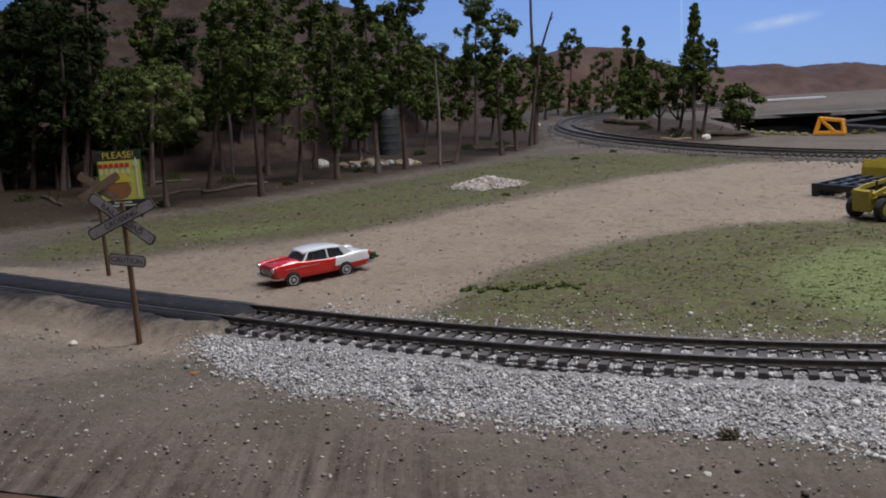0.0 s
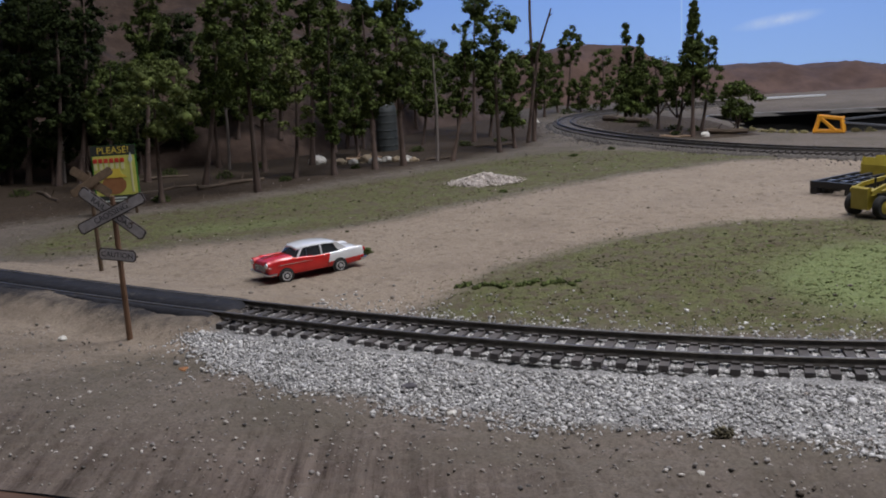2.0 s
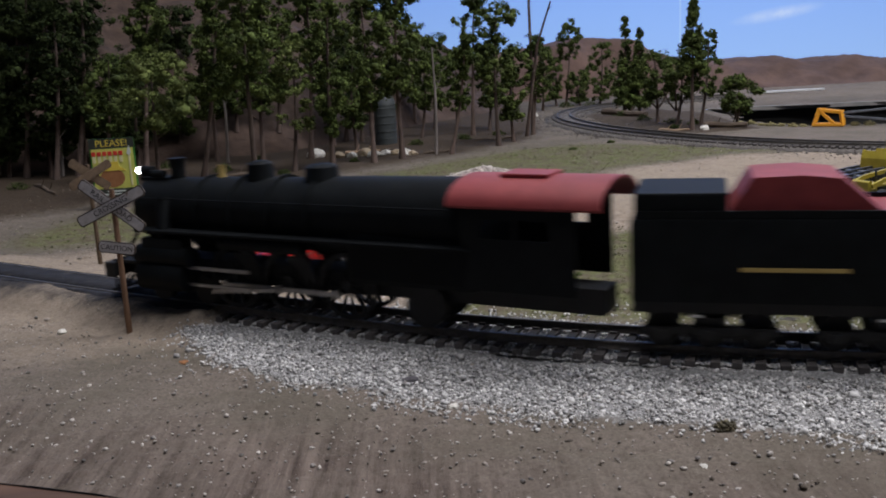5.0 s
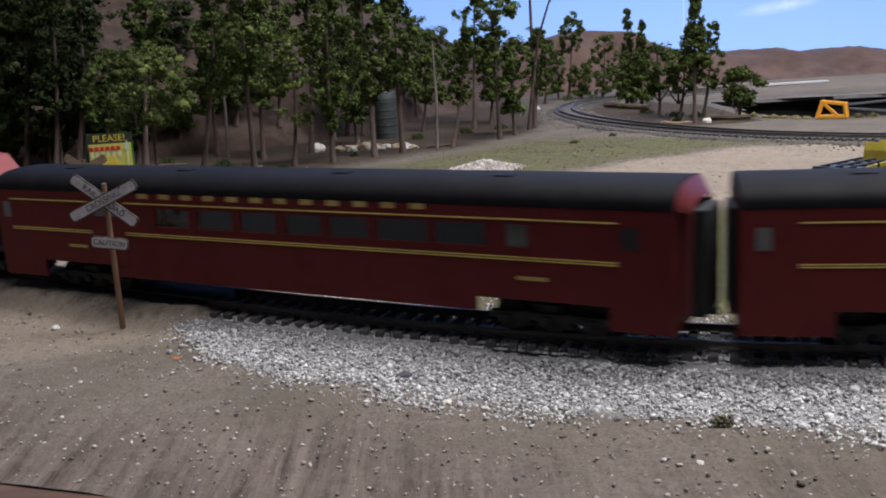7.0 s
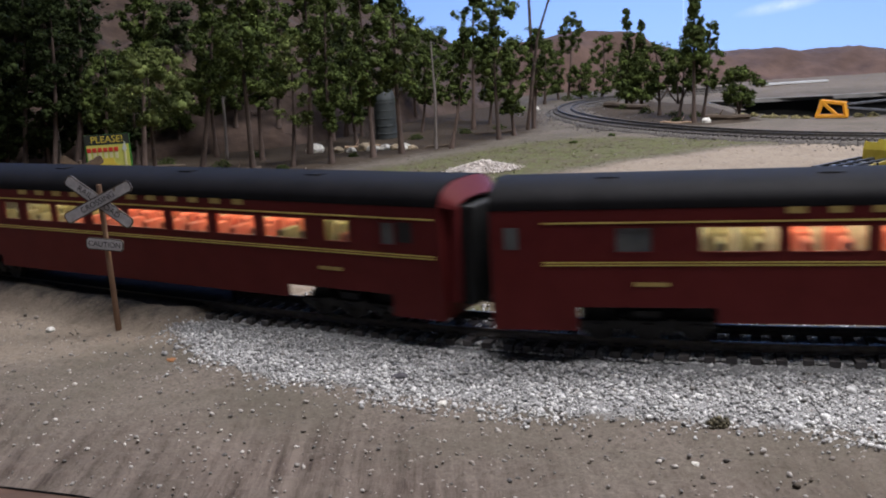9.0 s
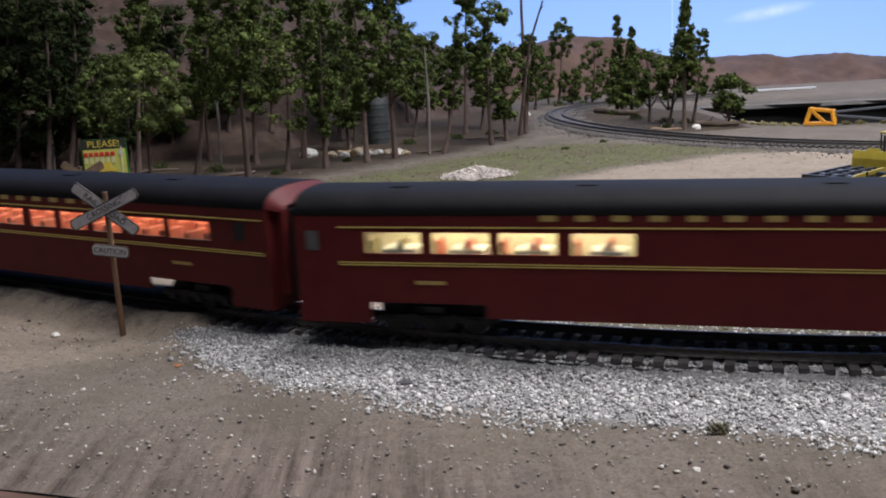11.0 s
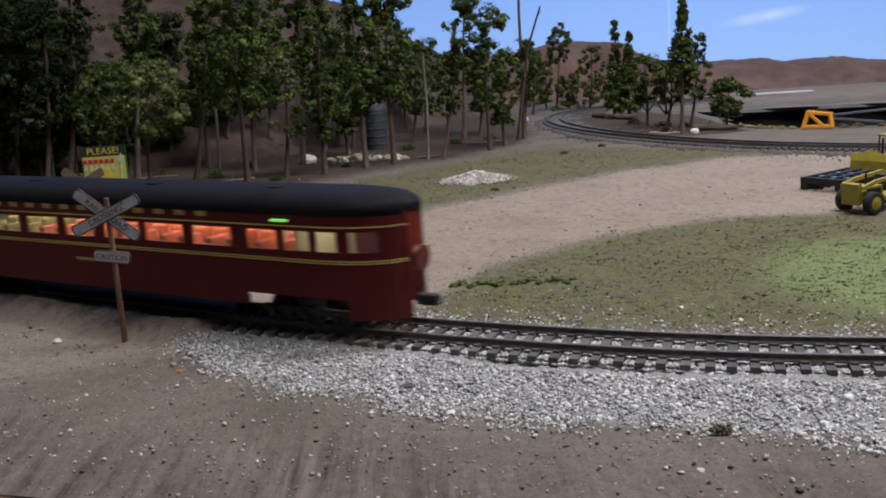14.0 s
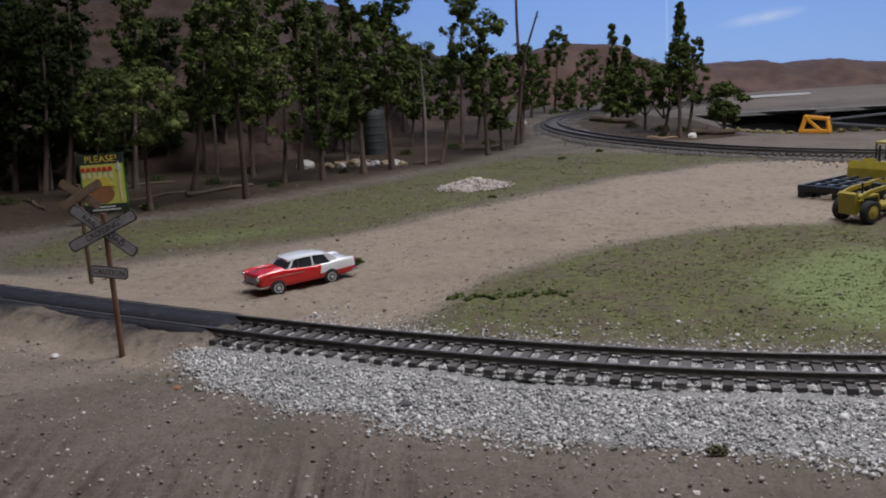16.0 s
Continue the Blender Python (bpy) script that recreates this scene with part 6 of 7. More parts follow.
# ---- the passenger train ----
MAROON = surf("maroon_coach_paint", (0.098, 0.0135, 0.013), (0.125, 0.019, 0.018), 90, 0.5, 0.00003, spec=0.14)
MAROON_END = surf("maroon_end_paint", (0.11, 0.014, 0.015), (0.15, 0.02, 0.02), 90, 0.4, 0.00003)
ROOF_BLACK = surf("black_roof_paint", (0.006, 0.0055, 0.006), (0.011, 0.010, 0.011), 120, 0.65, 0.00005, spec=0.09)
LOCO_BLACK = surf("black_engine_paint", (0.004, 0.0048, 0.0055), (0.009, 0.0105, 0.0115), 120, 0.6, 0.00006, spec=0.12)
DIAPHRAGM = surf("black_rubber_bellows", (0.006, 0.006, 0.006), (0.014, 0.014, 0.014), 200, 0.8, 0.0001)
GOLD = surf("gold_stripe", (0.55, 0.42, 0.10), (0.66, 0.52, 0.15), 300, 0.5, 0.0)
GOLD_DULL = surf("gold_lettering", (0.4, 0.28, 0.08), (0.5, 0.36, 0.12), 300, 0.55, 0.0)
TRUCK_GREY = surf("black_truck_frame", (0.005, 0.005, 0.005), (0.011, 0.010, 0.010), 200, 0.7, 0.0001)
STEEL = surf("worn_steel", (0.28, 0.27, 0.26), (0.42, 0.41, 0.4), 300, 0.4, 0.00003, metal=0.8)
CREAM = surf("cream_interior", (0.6, 0.52, 0.36), (0.7, 0.62, 0.44), 120, 0.8, 0.0)
SEAT_RED = surf("red_seat_plush", (0.5, 0.09, 0.05), (0.62, 0.15, 0.085), 200, 0.8, 0.0001)
CLOTH = surf("white_tablecloth", (0.7, 0.68, 0.62), (0.8, 0.78, 0.72), 200, 0.8, 0.0)
OLIVE_SEAT = surf("olive_seat_plush", (0.2, 0.16, 0.06), (0.3, 0.24, 0.1), 200, 0.8, 0.0001)
FROST = surf("frosted_glass", (0.075, 0.08, 0.078), (0.13, 0.135, 0.13), 150, 0.3, 0.0)
WINDOW = pane_glass("coach_window_glass", 0.10)
LIT = glow("coach_ceiling_lights", (1.0, 0.88, 0.64), 7.0)
LIT_BRIGHT = glow("dining_ceiling_lights", (1.0, 0.88, 0.62), 14.0)
RED_DECK = surf("red_oxide_deck", (0.19, 0.022, 0.024), (0.26, 0.036, 0.036), 150, 0.6, 0.0001)
LAMP_WHITE = glow("headlight_glow", (1.0, 0.95, 0.9), 30.0)
WHITE_TRIM = surf("white_journal", (0.5, 0.48, 0.46), (0.62, 0.6, 0.58), 200, 0.6, 0.0)

HALF_W = 0.0175
SILL, HEAD = 0.0276, 0.0354


def outline_tail(u):
    """Half-width of the rounded observation end at u."""
    a, b = 0.100, 0.1355
    k = np.clip((u - a) / (b - a), 0, 1)
    return HALF_W * math.sqrt(max(1 - k ** 2.6, 0.0))


def band(sh, u0, u1, z0, z1, side, width, th=0.0009, step=0.003):
    """A piece of side wall from u0 to u1 that follows the car's half-width; side -1 near, +1 far."""
    n = max(1, int(math.ceil((u1 - u0) / step))) if u1 > 0.099 and width is not None else 1
    us = [u0 + (u1 - u0) * i / n for i in range(n + 1)]
    rows = []
    for u in us:
        w = HALF_W if width is None else width(u)
        wi = max(w - th, 0.0)
        rows.append([sh.bm.verts.new((u, side * a, z)) for a, z in ((w, z0), (w, z1), (wi, z1), (wi, z0))])
    for p, q in zip(rows, rows[1:]):
        for i in range(4):
            sh.bm.faces.new((p[i], p[(i + 1) % 4], q[(i + 1) % 4], q[i]))
    sh.bm.faces.new(rows[0][::-1])
    sh.bm.faces.new(rows[-1])


def truck(parent, u):
    sh = Shape()
    for sd in (-1, 1):
        sh.box(u - 0.019, u + 0.019, sd * 0.0125 - 0.0011, sd * 0.0125 + 0.0011, 0.0048, 0.0072, 0.0004)
        for du in (-0.0135, 0, 0.0135):
            sh.box(u + du - 0.0016, u + du + 0.0016, sd * 0.0134 - 0.0012, sd * 0.0134 + 0.0012, 0.0036, 0.0064, 0.0003)
        for du in (-0.0068, 0.0068):
            sh.tube((u + du, sd * 0.0128, 0.0030), (u + du, sd * 0.0128, 0.0078), 0.0013, seg=8)
    sh.box(u - 0.004, u + 0.004, -0.012, 0.012, 0.006, 0.0095)
    t = part("truck", sh, TRUCK_GREY, parent, "black six-wheel truck")
    for du in (-0.0135, 0, 0.0135):
        w = Shape()
        for sd in (-1, 1):
            w.tube((u + du, sd * 0.0069, 0.0052), (u + du, sd * 0.0093, 0.0052), 0.0052, seg=20)
        w.tube((u + du, -0.0125, 0.0052), (u + du, 0.0125, 0.0052), 0.0009, seg=8)
        part("wheelset", w, TRUCK_GREY, t, "black wheels on an axle", smooth=True)
    return t


def coach(label, windows, lit=True, frosted=(), gaps=(), tail=False, tables=False, bare=()):
    car = thing("passenger_coach", label, "coach", "coaches of the passenger train")
    a, b = -0.1425, 0.1355
    width = outline_tail if tail else None
    holes = sorted(windows)
    side_end = 0.1345 if tail else b
    for side in (-1, 1):
        sh = Shape()
        cuts = [(-0.118, -0.080), (0.075, 0.117)]
        spans = [(a, cuts[0][0]), (cuts[0][1], cuts[1][0]), (cuts[1][1], side_end)]
        for (p, q), low in zip(spans, (0.0052, 0.0078, 0.0052)):
            band(sh, p, q, low, 0.0122, side, width)
        band(sh, a, side_end, 0.0122, SILL, side, width)
        band(sh, a, side_end, HEAD, 0.0408, side, width)
        edge = a
        for p, q in (holes if side < 0 else []):
            band(sh, edge, p, SILL, HEAD, side, width)
            edge = q
        band(sh, edge, side_end, SILL, HEAD, side, width)
        part("side_wall", sh, MAROON, car, "maroon painted coach side")
    # ends
    part("end_wall", Shape().box(a, a + 0.001, -HALF_W + 0.0009, HALF_W - 0.0009, 0.0052, 0.0408), MAROON, car)
    if not tail:
        part("end_wall", Shape().box(b - 0.001, b, -HALF_W + 0.0009, HALF_W - 0.0009, 0.0052, 0.0408), MAROON, car)
    # roof: a low arch, drawn in at the ends
    sh = Shape()
    us = [a] + list(np.linspace(a + 0.004, 0.095, 14)) + list(np.linspace(0.099, 0.1352, 16))
    rings = []
    for u in us:
        w = (width(u) if tail else HALF_W) + 0.0002
        k = w / (HALF_W + 0.0002)
        hgt = 0.0068 * (math.sqrt(max(k, 0.0)) if tail else 1.0)
        ring = []
        for i in range(17):
            an = math.pi * i / 16
            ring.append(sh.bm.verts.new((u, -w * math.copysign(abs(math.cos(an)) ** 0.72, math.cos(an)), 0.0404 + max(hgt, 0.0003) * math.sin(an) ** 0.85)))
        ring += [sh.bm.verts.new((u, w * 0.98, 0.0399)), sh.bm.verts.new((u, -w * 0.98, 0.0399))]
        rings.append(ring)
    n = len(rings[0])
    for p, q in zip(rings, rings[1:]):
        for i in range(n):
            sh.bm.faces.new((p[i], p[(i + 1) % n], q[(i + 1) % n], q[i]))
    sh.bm.faces.new(rings[0][::-1])
    sh.bm.faces.new(rings[-1])
    part("roof", sh, ROOF_BLACK, car, "black arched roof", smooth=True)
    for u in (-0.11, -0.05, 0.02, 0.08):
        part("roof_vent", Shape().box(u - 0.003, u + 0.003, -0.006, -0.002, 0.0462, 0.0475, 0.0004), ROOF_BLACK, car)
    if not tail:
        sh = Shape()
        out = [(0.0172 * math.copysign(abs(math.cos(an)) ** 0.72, math.cos(an)), 0.0404 + 0.0066 * math.sin(an) ** 0.85) for an in np.linspace(0, math.pi, 15)]
        inn = [(x * 0.72, 0.0385 + (z - 0.0404) * 0.45) for x, z in out]
        for i in range(14):
            lo = [sh.bm.verts.new((u, *p)) for u, p in ((b, out[i]), (b, out[i + 1]), (b + 0.0035, inn[i + 1]), (b + 0.0035, inn[i]))]
            sh.bm.faces.new(lo)
        sh.box(b, b + 0.003, -0.0125, -0.0095, 0.010, 0.0395)
        sh.box(b, b + 0.003, 0.0095, 0.0125, 0.010, 0.0395)
        part("vestibule_hood", sh, MAROON_END, car, "bright red rounded coach end")
        part("diaphragm", Shape().box(b, b + 0.0065, -0.0085, 0.0085, 0.0085, 0.0392, 0.0008), DIAPHRAGM, car, "black folded gangway")
    part("diaphragm", Shape().box(a - 0.0022, a, -0.0085, 0.0085, 0.0085, 0.0392, 0.0008), DIAPHRAGM, car, "black folded gangway")
    # floor, inner lining, ceiling lights
    e = 0.098 if tail else b - 0.001
    part("floor_pan", Shape().box(a + 0.001, e, -HALF_W + 0.001, HALF_W - 0.001, 0.0118, 0.0135), TRUCK_GREY, car)
    lin = Shape().box(a + 0.001, e, HALF_W - 0.0022, HALF_W - 0.0012, 0.0135, 0.0396)
    lin.box(a + 0.001, a + 0.002, -HALF_W + 0.001, HALF_W - 0.001, 0.0135, 0.0396).box(e - 0.001, e, -HALF_W + 0.001, HALF_W - 0.001, 0.0135, 0.0396)
    # without lights the cream inside is coloured black, to look unlit
    part("inner_lining", lin, CREAM if lit else TRUCK_GREY, car)
    ceil = Shape().box(a + 0.002, e, -HALF_W + 0.001, HALF_W - 0.0013, 0.0394, 0.0398)
    part("inner_ceiling", ceil, CREAM if lit else TRUCK_GREY, car)
    if lit:
        for p, q in holes:
            if (p, q) not in frosted:
                part("ceiling_light", Shape().box(p + 0.001, q - 0.001, -0.006, 0.004, 0.0386, 0.0393), LIT_BRIGHT if tables else LIT, car, "warm lit ceiling panel")
    # windows
    for p, q in holes:
        fr = Shape()
        w = (lambda u: outline_tail(u)) if tail else (lambda u: HALF_W)
        t0, t1 = 0.0005, 0.00035
        for x0, x1, z0, z1 in ((p, q, SILL, SILL + t0), (p, q, HEAD - t0, HEAD), (p, p + t0, SILL + t0, HEAD - t0), (q - t0, q, SILL + t0, HEAD - t0)):
            band(fr, x0, x1, z0, z1, -1, (lambda u: outline_tail(u) + 0.0002) if tail else (lambda u: HALF_W + 0.0002), 0.0008)
        wn = part("window", fr, MAROON, car)
        gl = Shape()
        band(gl, p + t0, q - t0, SILL + t0, HEAD - t0, -1, (lambda u: outline_tail(u) - 0.0004) if tail else (lambda u: HALF_W - 0.0004), 0.0002)
        ob = part("pane", gl, FROST if (p, q) in frosted else WINDOW, wn, "frosted window pane" if (p, q) in frosted else "clear window pane")
        ob.visible_shadow = False
        if lit and (p, q) not in frosted and (q < 0.1 or not tail):
            plush = OLIVE_SEAT if (p, q) in bare else SEAT_RED
            c = (p + q) / 2
            for du in ((-0.0045, 0.0055) if q - p > 0.013 else (0.0,)):
                if tables:
                    st = Shape().box(c + du - 0.0045, c + du - 0.003, -0.0155, -0.008, 0.0136, 0.0318, 0.0005)
                    part("chair_back", st, plush, car, "olive plush chair" if (p, q) in bare else "red plush chair")
                else:
                    st = Shape().box(c + du - 0.0014, c + du + 0.0014, -0.0150, -0.0055, 0.0136, 0.0298, 0.0007)
                    st.box(c + du - 0.003, c + du + 0.003, 0.004, 0.012, 0.0136, 0.0290, 0.0008)
                    part("seat", st, plush, car, "olive plush seat" if (p, q) in bare else "red plush seat")
            if tables:
                tb = Shape().box(c - 0.0045, c + 0.0065, -0.0158, -0.007, 0.0268, 0.0292, 0.0008)
                tb.tube((c + 0.001, -0.013, 0.029), (c + 0.001, -0.013, 0.0308), 0.0022, 0.0015, 10)
                part("dining_table", tb, CLOTH, car, "table with white cloth")
    # stripes, lettering, number bars
    def stripe(u0, u1, z0, z1):
        sh = Shape()
        band(sh, u0, u1, z0, z1, -1, (lambda u: outline_tail(u) + 0.00025) if tail else (lambda u: HALF_W + 0.00025), 0.0003)
        part("stripe", sh, GOLD, car, "thin gold stripe")

    ends = [-0.138 if tail else -0.1275 if lit else -0.134] + [g for pair in gaps for g in pair] + [0.1345 if tail else 0.1335 if lit else 0.1195]
    for u0, u1 in zip(ends[::2], ends[1::2]):
        stripe(u0, u1, 0.0362, 0.03665)
        stripe(u0, u1, 0.02495, 0.0253)
        stripe(u0, u1, 0.0242, 0.02455)
    for k in range(12):
        u = -0.060 + k * 0.01055
        part("letter_bar", Shape().box(u - 0.0024, u + 0.0024, -HALF_W - 0.0002, -HALF_W + 0.0001, 0.0384, 0.0402), GOLD_DULL, car, "gold bar in place of lettering")
    for u in ((-0.0975, 0.0935) if not tail else (-0.004,)):
        ln = 0.0048 if not tail else 0.010
        part("number_bar", Shape().box(u - ln, u + ln, -HALF_W - 0.0002, -HALF_W + 0.0001, 0.0183, 0.0194), GOLD_DULL, car, "gold bar in place of lettering")
    for u in (-0.099, 0.096):
        truck(car, u)
    # plain dark blocks added so that bright ballast doesn't show through the trucks
    for u in (-0.099, 0.096):
        part("truck_view_block", Shape().box(u - 0.0195, u + 0.0195, -0.006, 0.006, 0.0022, 0.0117), TRUCK_GREY, car)
    under = Shape()
    for u, w in ((-0.045, 0.02), (-0.01, 0.012), (0.03, 0.022)):
        under.box(u - w / 2, u + w / 2, -0.012, 0.012, 0.0065, 0.0118, 0.0006)
    part("underfloor_gear", under, TRUCK_GREY, car)
    if tail:
        m = glow("marker_lamp_green", (0.3, 0.9, 0.2), 0.5)
        part("marker_lamp", Shape().box(0.0885, 0.0955, -HALF_W - 0.0008, -HALF_W + 0.0002, 0.0378, 0.0387, 0.0003), m, car, "green marker lamp")
        part("tail_sign", Shape().tube((0.1352, 0, 0.0245), (0.1372, 0, 0.0245), 0.0042, seg=20), MAROON_END, car, "round red tail sign", smooth=True)
        part("coupler", Shape().box(0.1345, 0.142, -0.0018, 0.0018, 0.0085, 0.0122, 0.0006), DIAPHRAGM, car)
    else:
        part("coupler", Shape().box(b, b + 0.008, -0.0012, 0.0012, 0.0075, 0.0095, 0.0004), DIAPHRAGM, car)
        part("door_window", Shape().box(-0.1385, -0.1345, -HALF_W - 0.0002, -HALF_W + 0.0001, 0.029, 0.0352), FROST, car, "dark vestibule door window")
        part("door_window", Shape().box(0.1205, 0.1255, -HALF_W - 0.0002, -HALF_W + 0.0001, 0.029, 0.0352), DIAPHRAGM, car, "dark vestibule door window")
    return car


W1 = [(-0.0554, -0.0384), (-0.0349, -0.0179), (-0.0154, 0.0011), (0.0041, 0.0196), (0.0216, 0.0376), (0.0401, 0.0596), (0.0611, 0.0796), (0.0851, 0.0931)]
W2 = [(-0.1030, -0.0938), (-0.0887, -0.0796), (-0.0738, -0.0636), (-0.0595, -0.0431), (-0.0411, -0.0239), (-0.0200, -0.0026), (0.0004, 0.0203),
      (0.0232, 0.0416), (0.0446, 0.0632), (0.0662, 0.0847), (0.0917, 0.1027), (0.1135, 0.1195)]
W3 = [(-0.1075, -0.0970), (-0.0850, -0.0638), (-0.0619, -0.0419), (-0.0394, -0.0189), (-0.0159, 0.0041), (0.0075, 0.0245), (0.0265, 0.0435), (0.0459, 0.0639),
      (0.0659, 0.0864), (0.0879, 0.1094)]
W4 = [(-0.1190, -0.0995), (-0.0970, -0.0775), (-0.0757, -0.0570), (-0.0537, -0.0343), (0.0362, 0.0572), (0.0600, 0.0790), (0.0818, 0.1015), (0.1033, 0.1190)]
W5 = [(-0.1265, -0.1165), (-0.0892, -0.0702), (-0.0662, -0.0463), (-0.0428, -0.0227), (-0.0192, -0.0009), (0.0030, 0.0237), (0.0262, 0.0468), (0.0500, 0.0700),
      (0.0765, 0.0905), (0.0920, 0.1045), (0.1060, 0.1150), (0.1180, 0.1282)]
COACHES = [
    coach("unlit maroon baggage coach with gold stripes and black roof", W1, lit=False, frosted=(W1[-1],), gaps=((-0.0889, -0.0704),)),
    coach("maroon coach with gold stripes and warmly lit windows", W2, frosted=(W2[0], W2[-1]), bare=(W2[1], W2[2], W2[3], W2[9])),
    coach("maroon coach with wide warmly lit windows and red seats", W3, frosted=(W3[0],), bare=(W3[1],)),
    coach("maroon dining coach with two groups of bright windows", W4, tables=True, bare=(W4[0],)),
    coach("maroon observation coach with rounded tail and lit windows", W5, tail=True, frosted=(W5[0],), bare=(W5[1], W5[2])),
]
part("baggage_door", Shape().box(-0.0886, -0.0707, -HALF_W - 0.0004, -HALF_W + 0.0001, 0.0125, 0.0375, 0.0002), MAROON, COACHES[0])
part("door_window", Shape().box(-0.0856, -0.0737, -HALF_W - 0.0006, -HALF_W - 0.0002, 0.0312, 0.0345), FROST, COACHES[0], "narrow dull door window")


# ---- the steam engine; its own origin is the smokebox face's foot, +x to the rear ----
def engine():
    loco = thing("steam_locomotive", "black steam locomotive with bright headlight and red cab roof", "locomotive")
    L = lambda u: u + 0.429   # noqa: E731
    b = Shape().lathe([(0.000, 0.0105), (0.0008, 0.0117), (0.030, 0.0119), (0.0305, 0.0123), (0.070, 0.0128), (0.100, 0.0138), (0.145, 0.0143), (0.1455, 0.010)],
                      seg=28, at=(0, 0.0345))
    part("boiler", b, LOCO_BLACK, loco, "black tapered boiler", smooth=True)
    bands = Shape()
    for u in (0.031, 0.048, 0.065, 0.082):
        bands.tube((u, 0, 0.0345), (u + 0.0008, 0, 0.0345), 0.0132 + (u - 0.03) * 0.018, seg=28)
    part("boiler_bands", bands, LOCO_BLACK, loco)
    f = Shape().lathe([(-0.0022, 0.003), (-0.0018, 0.0075), (0.0, 0.0098)], seg=24, at=(0, 0.0345))
    part("smokebox_door", f, LOCO_BLACK, loco, "round smokebox door", smooth=True)
    fb = Shape().box(0.098, 0.146, -0.0135, 0.0135, 0.014, 0.036, 0.002)
    part("firebox", fb, LOCO_BLACK, loco)
    st = Shape().lathe([(0.044, 0.0030), (0.049, 0.0028), (0.0525, 0.0030), (0.0536, 0.0035), (0.0537, 0.0022)], axis="z", seg=20, at=(0.0144, 0))
    part("smokestack", st, LOCO_BLACK, loco, "short black smokestack", smooth=True)
    for u, r, top in ((0.0544, 0.0050, 0.0532), (0.0815, 0.0062, 0.0525)):
        d = Shape().lathe([(0.044, r * 1.15), (0.0475, r), (top - 0.0012, r * 0.9), (top - 0.0003, r * 0.6), (top, r * 0.2)], axis="z", seg=20, at=(u, 0))
        part("steam_dome", d, LOCO_BLACK, loco, "rounded black dome", smooth=True)
    bell = Shape().tube((0.036, 0, 0.046), (0.036, 0, 0.0502), 0.0017, 0.0009, 12).box(0.0345, 0.0375, -0.0003, 0.0003, 0.0462, 0.0512)
    part("bell", bell, GOLD_DULL, loco, "small brass bell", smooth=True)
    gen = Shape().tube((0.004, -0.003, 0.0478), (0.010, -0.003, 0.0478), 0.0015, seg=10).box(-0.002, 0.012, -0.004, 0.004, 0.0455, 0.0465)
    part("turbo_generator", gen, LOCO_BLACK, loco)
    hl = Shape().tube((-0.0045, 0, 0.0485), (0.0015, 0, 0.0485), 0.0018, seg=18).box(-0.004, 0.002, -0.0015, 0.0015, 0.0445, 0.0470)
    h = part("headlight", hl, LOCO_BLACK, loco, "round headlight on the smokebox top", smooth=True)
    part("lens", Shape().tube((-0.0062, 0, 0.0485), (-0.0046, 0, 0.0485), 0.0013, 0.0014, 18), LAMP_WHITE, h, "glowing white lens", smooth=True)
    for sd in (-1, 1):
        rb = Shape().box(0.006, 0.146, sd * 0.0152 - 0.003, sd * 0.0152 + 0.003, 0.0282, 0.0292, 0.0003)
        part("running_board", rb, LOCO_BLACK, loco)
        rail = Shape().tube((0.002, sd * 0.0126, 0.040), (0.140, sd * 0.0148, 0.0405), 0.0003, seg=6)
        for u in (0.004, 0.035, 0.07, 0.105):
            rail.tube((u, sd * 0.0108, 0.0398), (u, sd * (0.0127 + u * 0.015), 0.0401), 0.00035, seg=5)
        part("handrail", rail, LOCO_BLACK, loco, "thin dark handrail")
        cy = Shape().tube((0.008, sd * 0.0158, 0.0118), (0.030, sd * 0.0158, 0.0118), 0.0056, seg=20).box(0.009, 0.029, sd * 0.0145 - 0.0035, sd * 0.0145 + 0.0035, 0.014, 0.0262, 0.001)
        cy.tube((0.006, sd * 0.0158, 0.0195), (0.032, sd * 0.0158, 0.0195), 0.0038, seg=16)
        part("cylinder", cy, LOCO_BLACK, loco, "black steam cylinder and valve chest", smooth=True)
        pipe = Shape().tube((0.016, sd * 0.0105, 0.040), (0.018, sd * 0.0150, 0.024), 0.0026, seg=12)
        part("steam_pipe", pipe, LOCO_BLACK, loco, smooth=True)
        xh = Shape().box(0.030, 0.058, sd * 0.0158 - 0.0005, sd * 0.0158 + 0.0005, 0.0150, 0.0162).box(0.030, 0.058, sd * 0.0158 - 0.0005, sd * 0.0158 + 0.0005, 0.0088, 0.0098)
        part("crosshead_guide", xh, STEEL, loco, "grey steel guide bars")
        tank = Shape().tube((0.045, sd * 0.0142, 0.0255), (0.082, sd * 0.0142, 0.0255), 0.0026, seg=14)
        part("air_tank", tank, LOCO_BLACK, loco, smooth=True)
    frame_ = Shape().box(-0.012, 0.185, -0.0055, 0.0055, 0.0085, 0.0165).box(-0.016, -0.011, -0.0145, 0.0145, 0.0085, 0.0145, 0.0006)
    frame_.box(-0.013, 0.006, -0.012, 0.012, 0.0142, 0.0152).box(-0.0225, -0.015, -0.0012, 0.0012, 0.0085, 0.0108, 0.0004)
    part("frame", frame_, TRUCK_GREY, loco)
    pilot = Shape()
    for k in range(9):
        y = -0.012 + 0.003 * k
        pilot.tube((-0.0125, y, 0.0088), (-0.0195 + abs(y) * 0.35, y * 0.85, 0.0022), 0.0005, seg=5)
    pilot.box(-0.0195, -0.0165, -0.009, 0.009, 0.0015, 0.0026, 0.0003)
    part("pilot", pilot, TRUCK_GREY, loco, "slatted pilot below the beam")
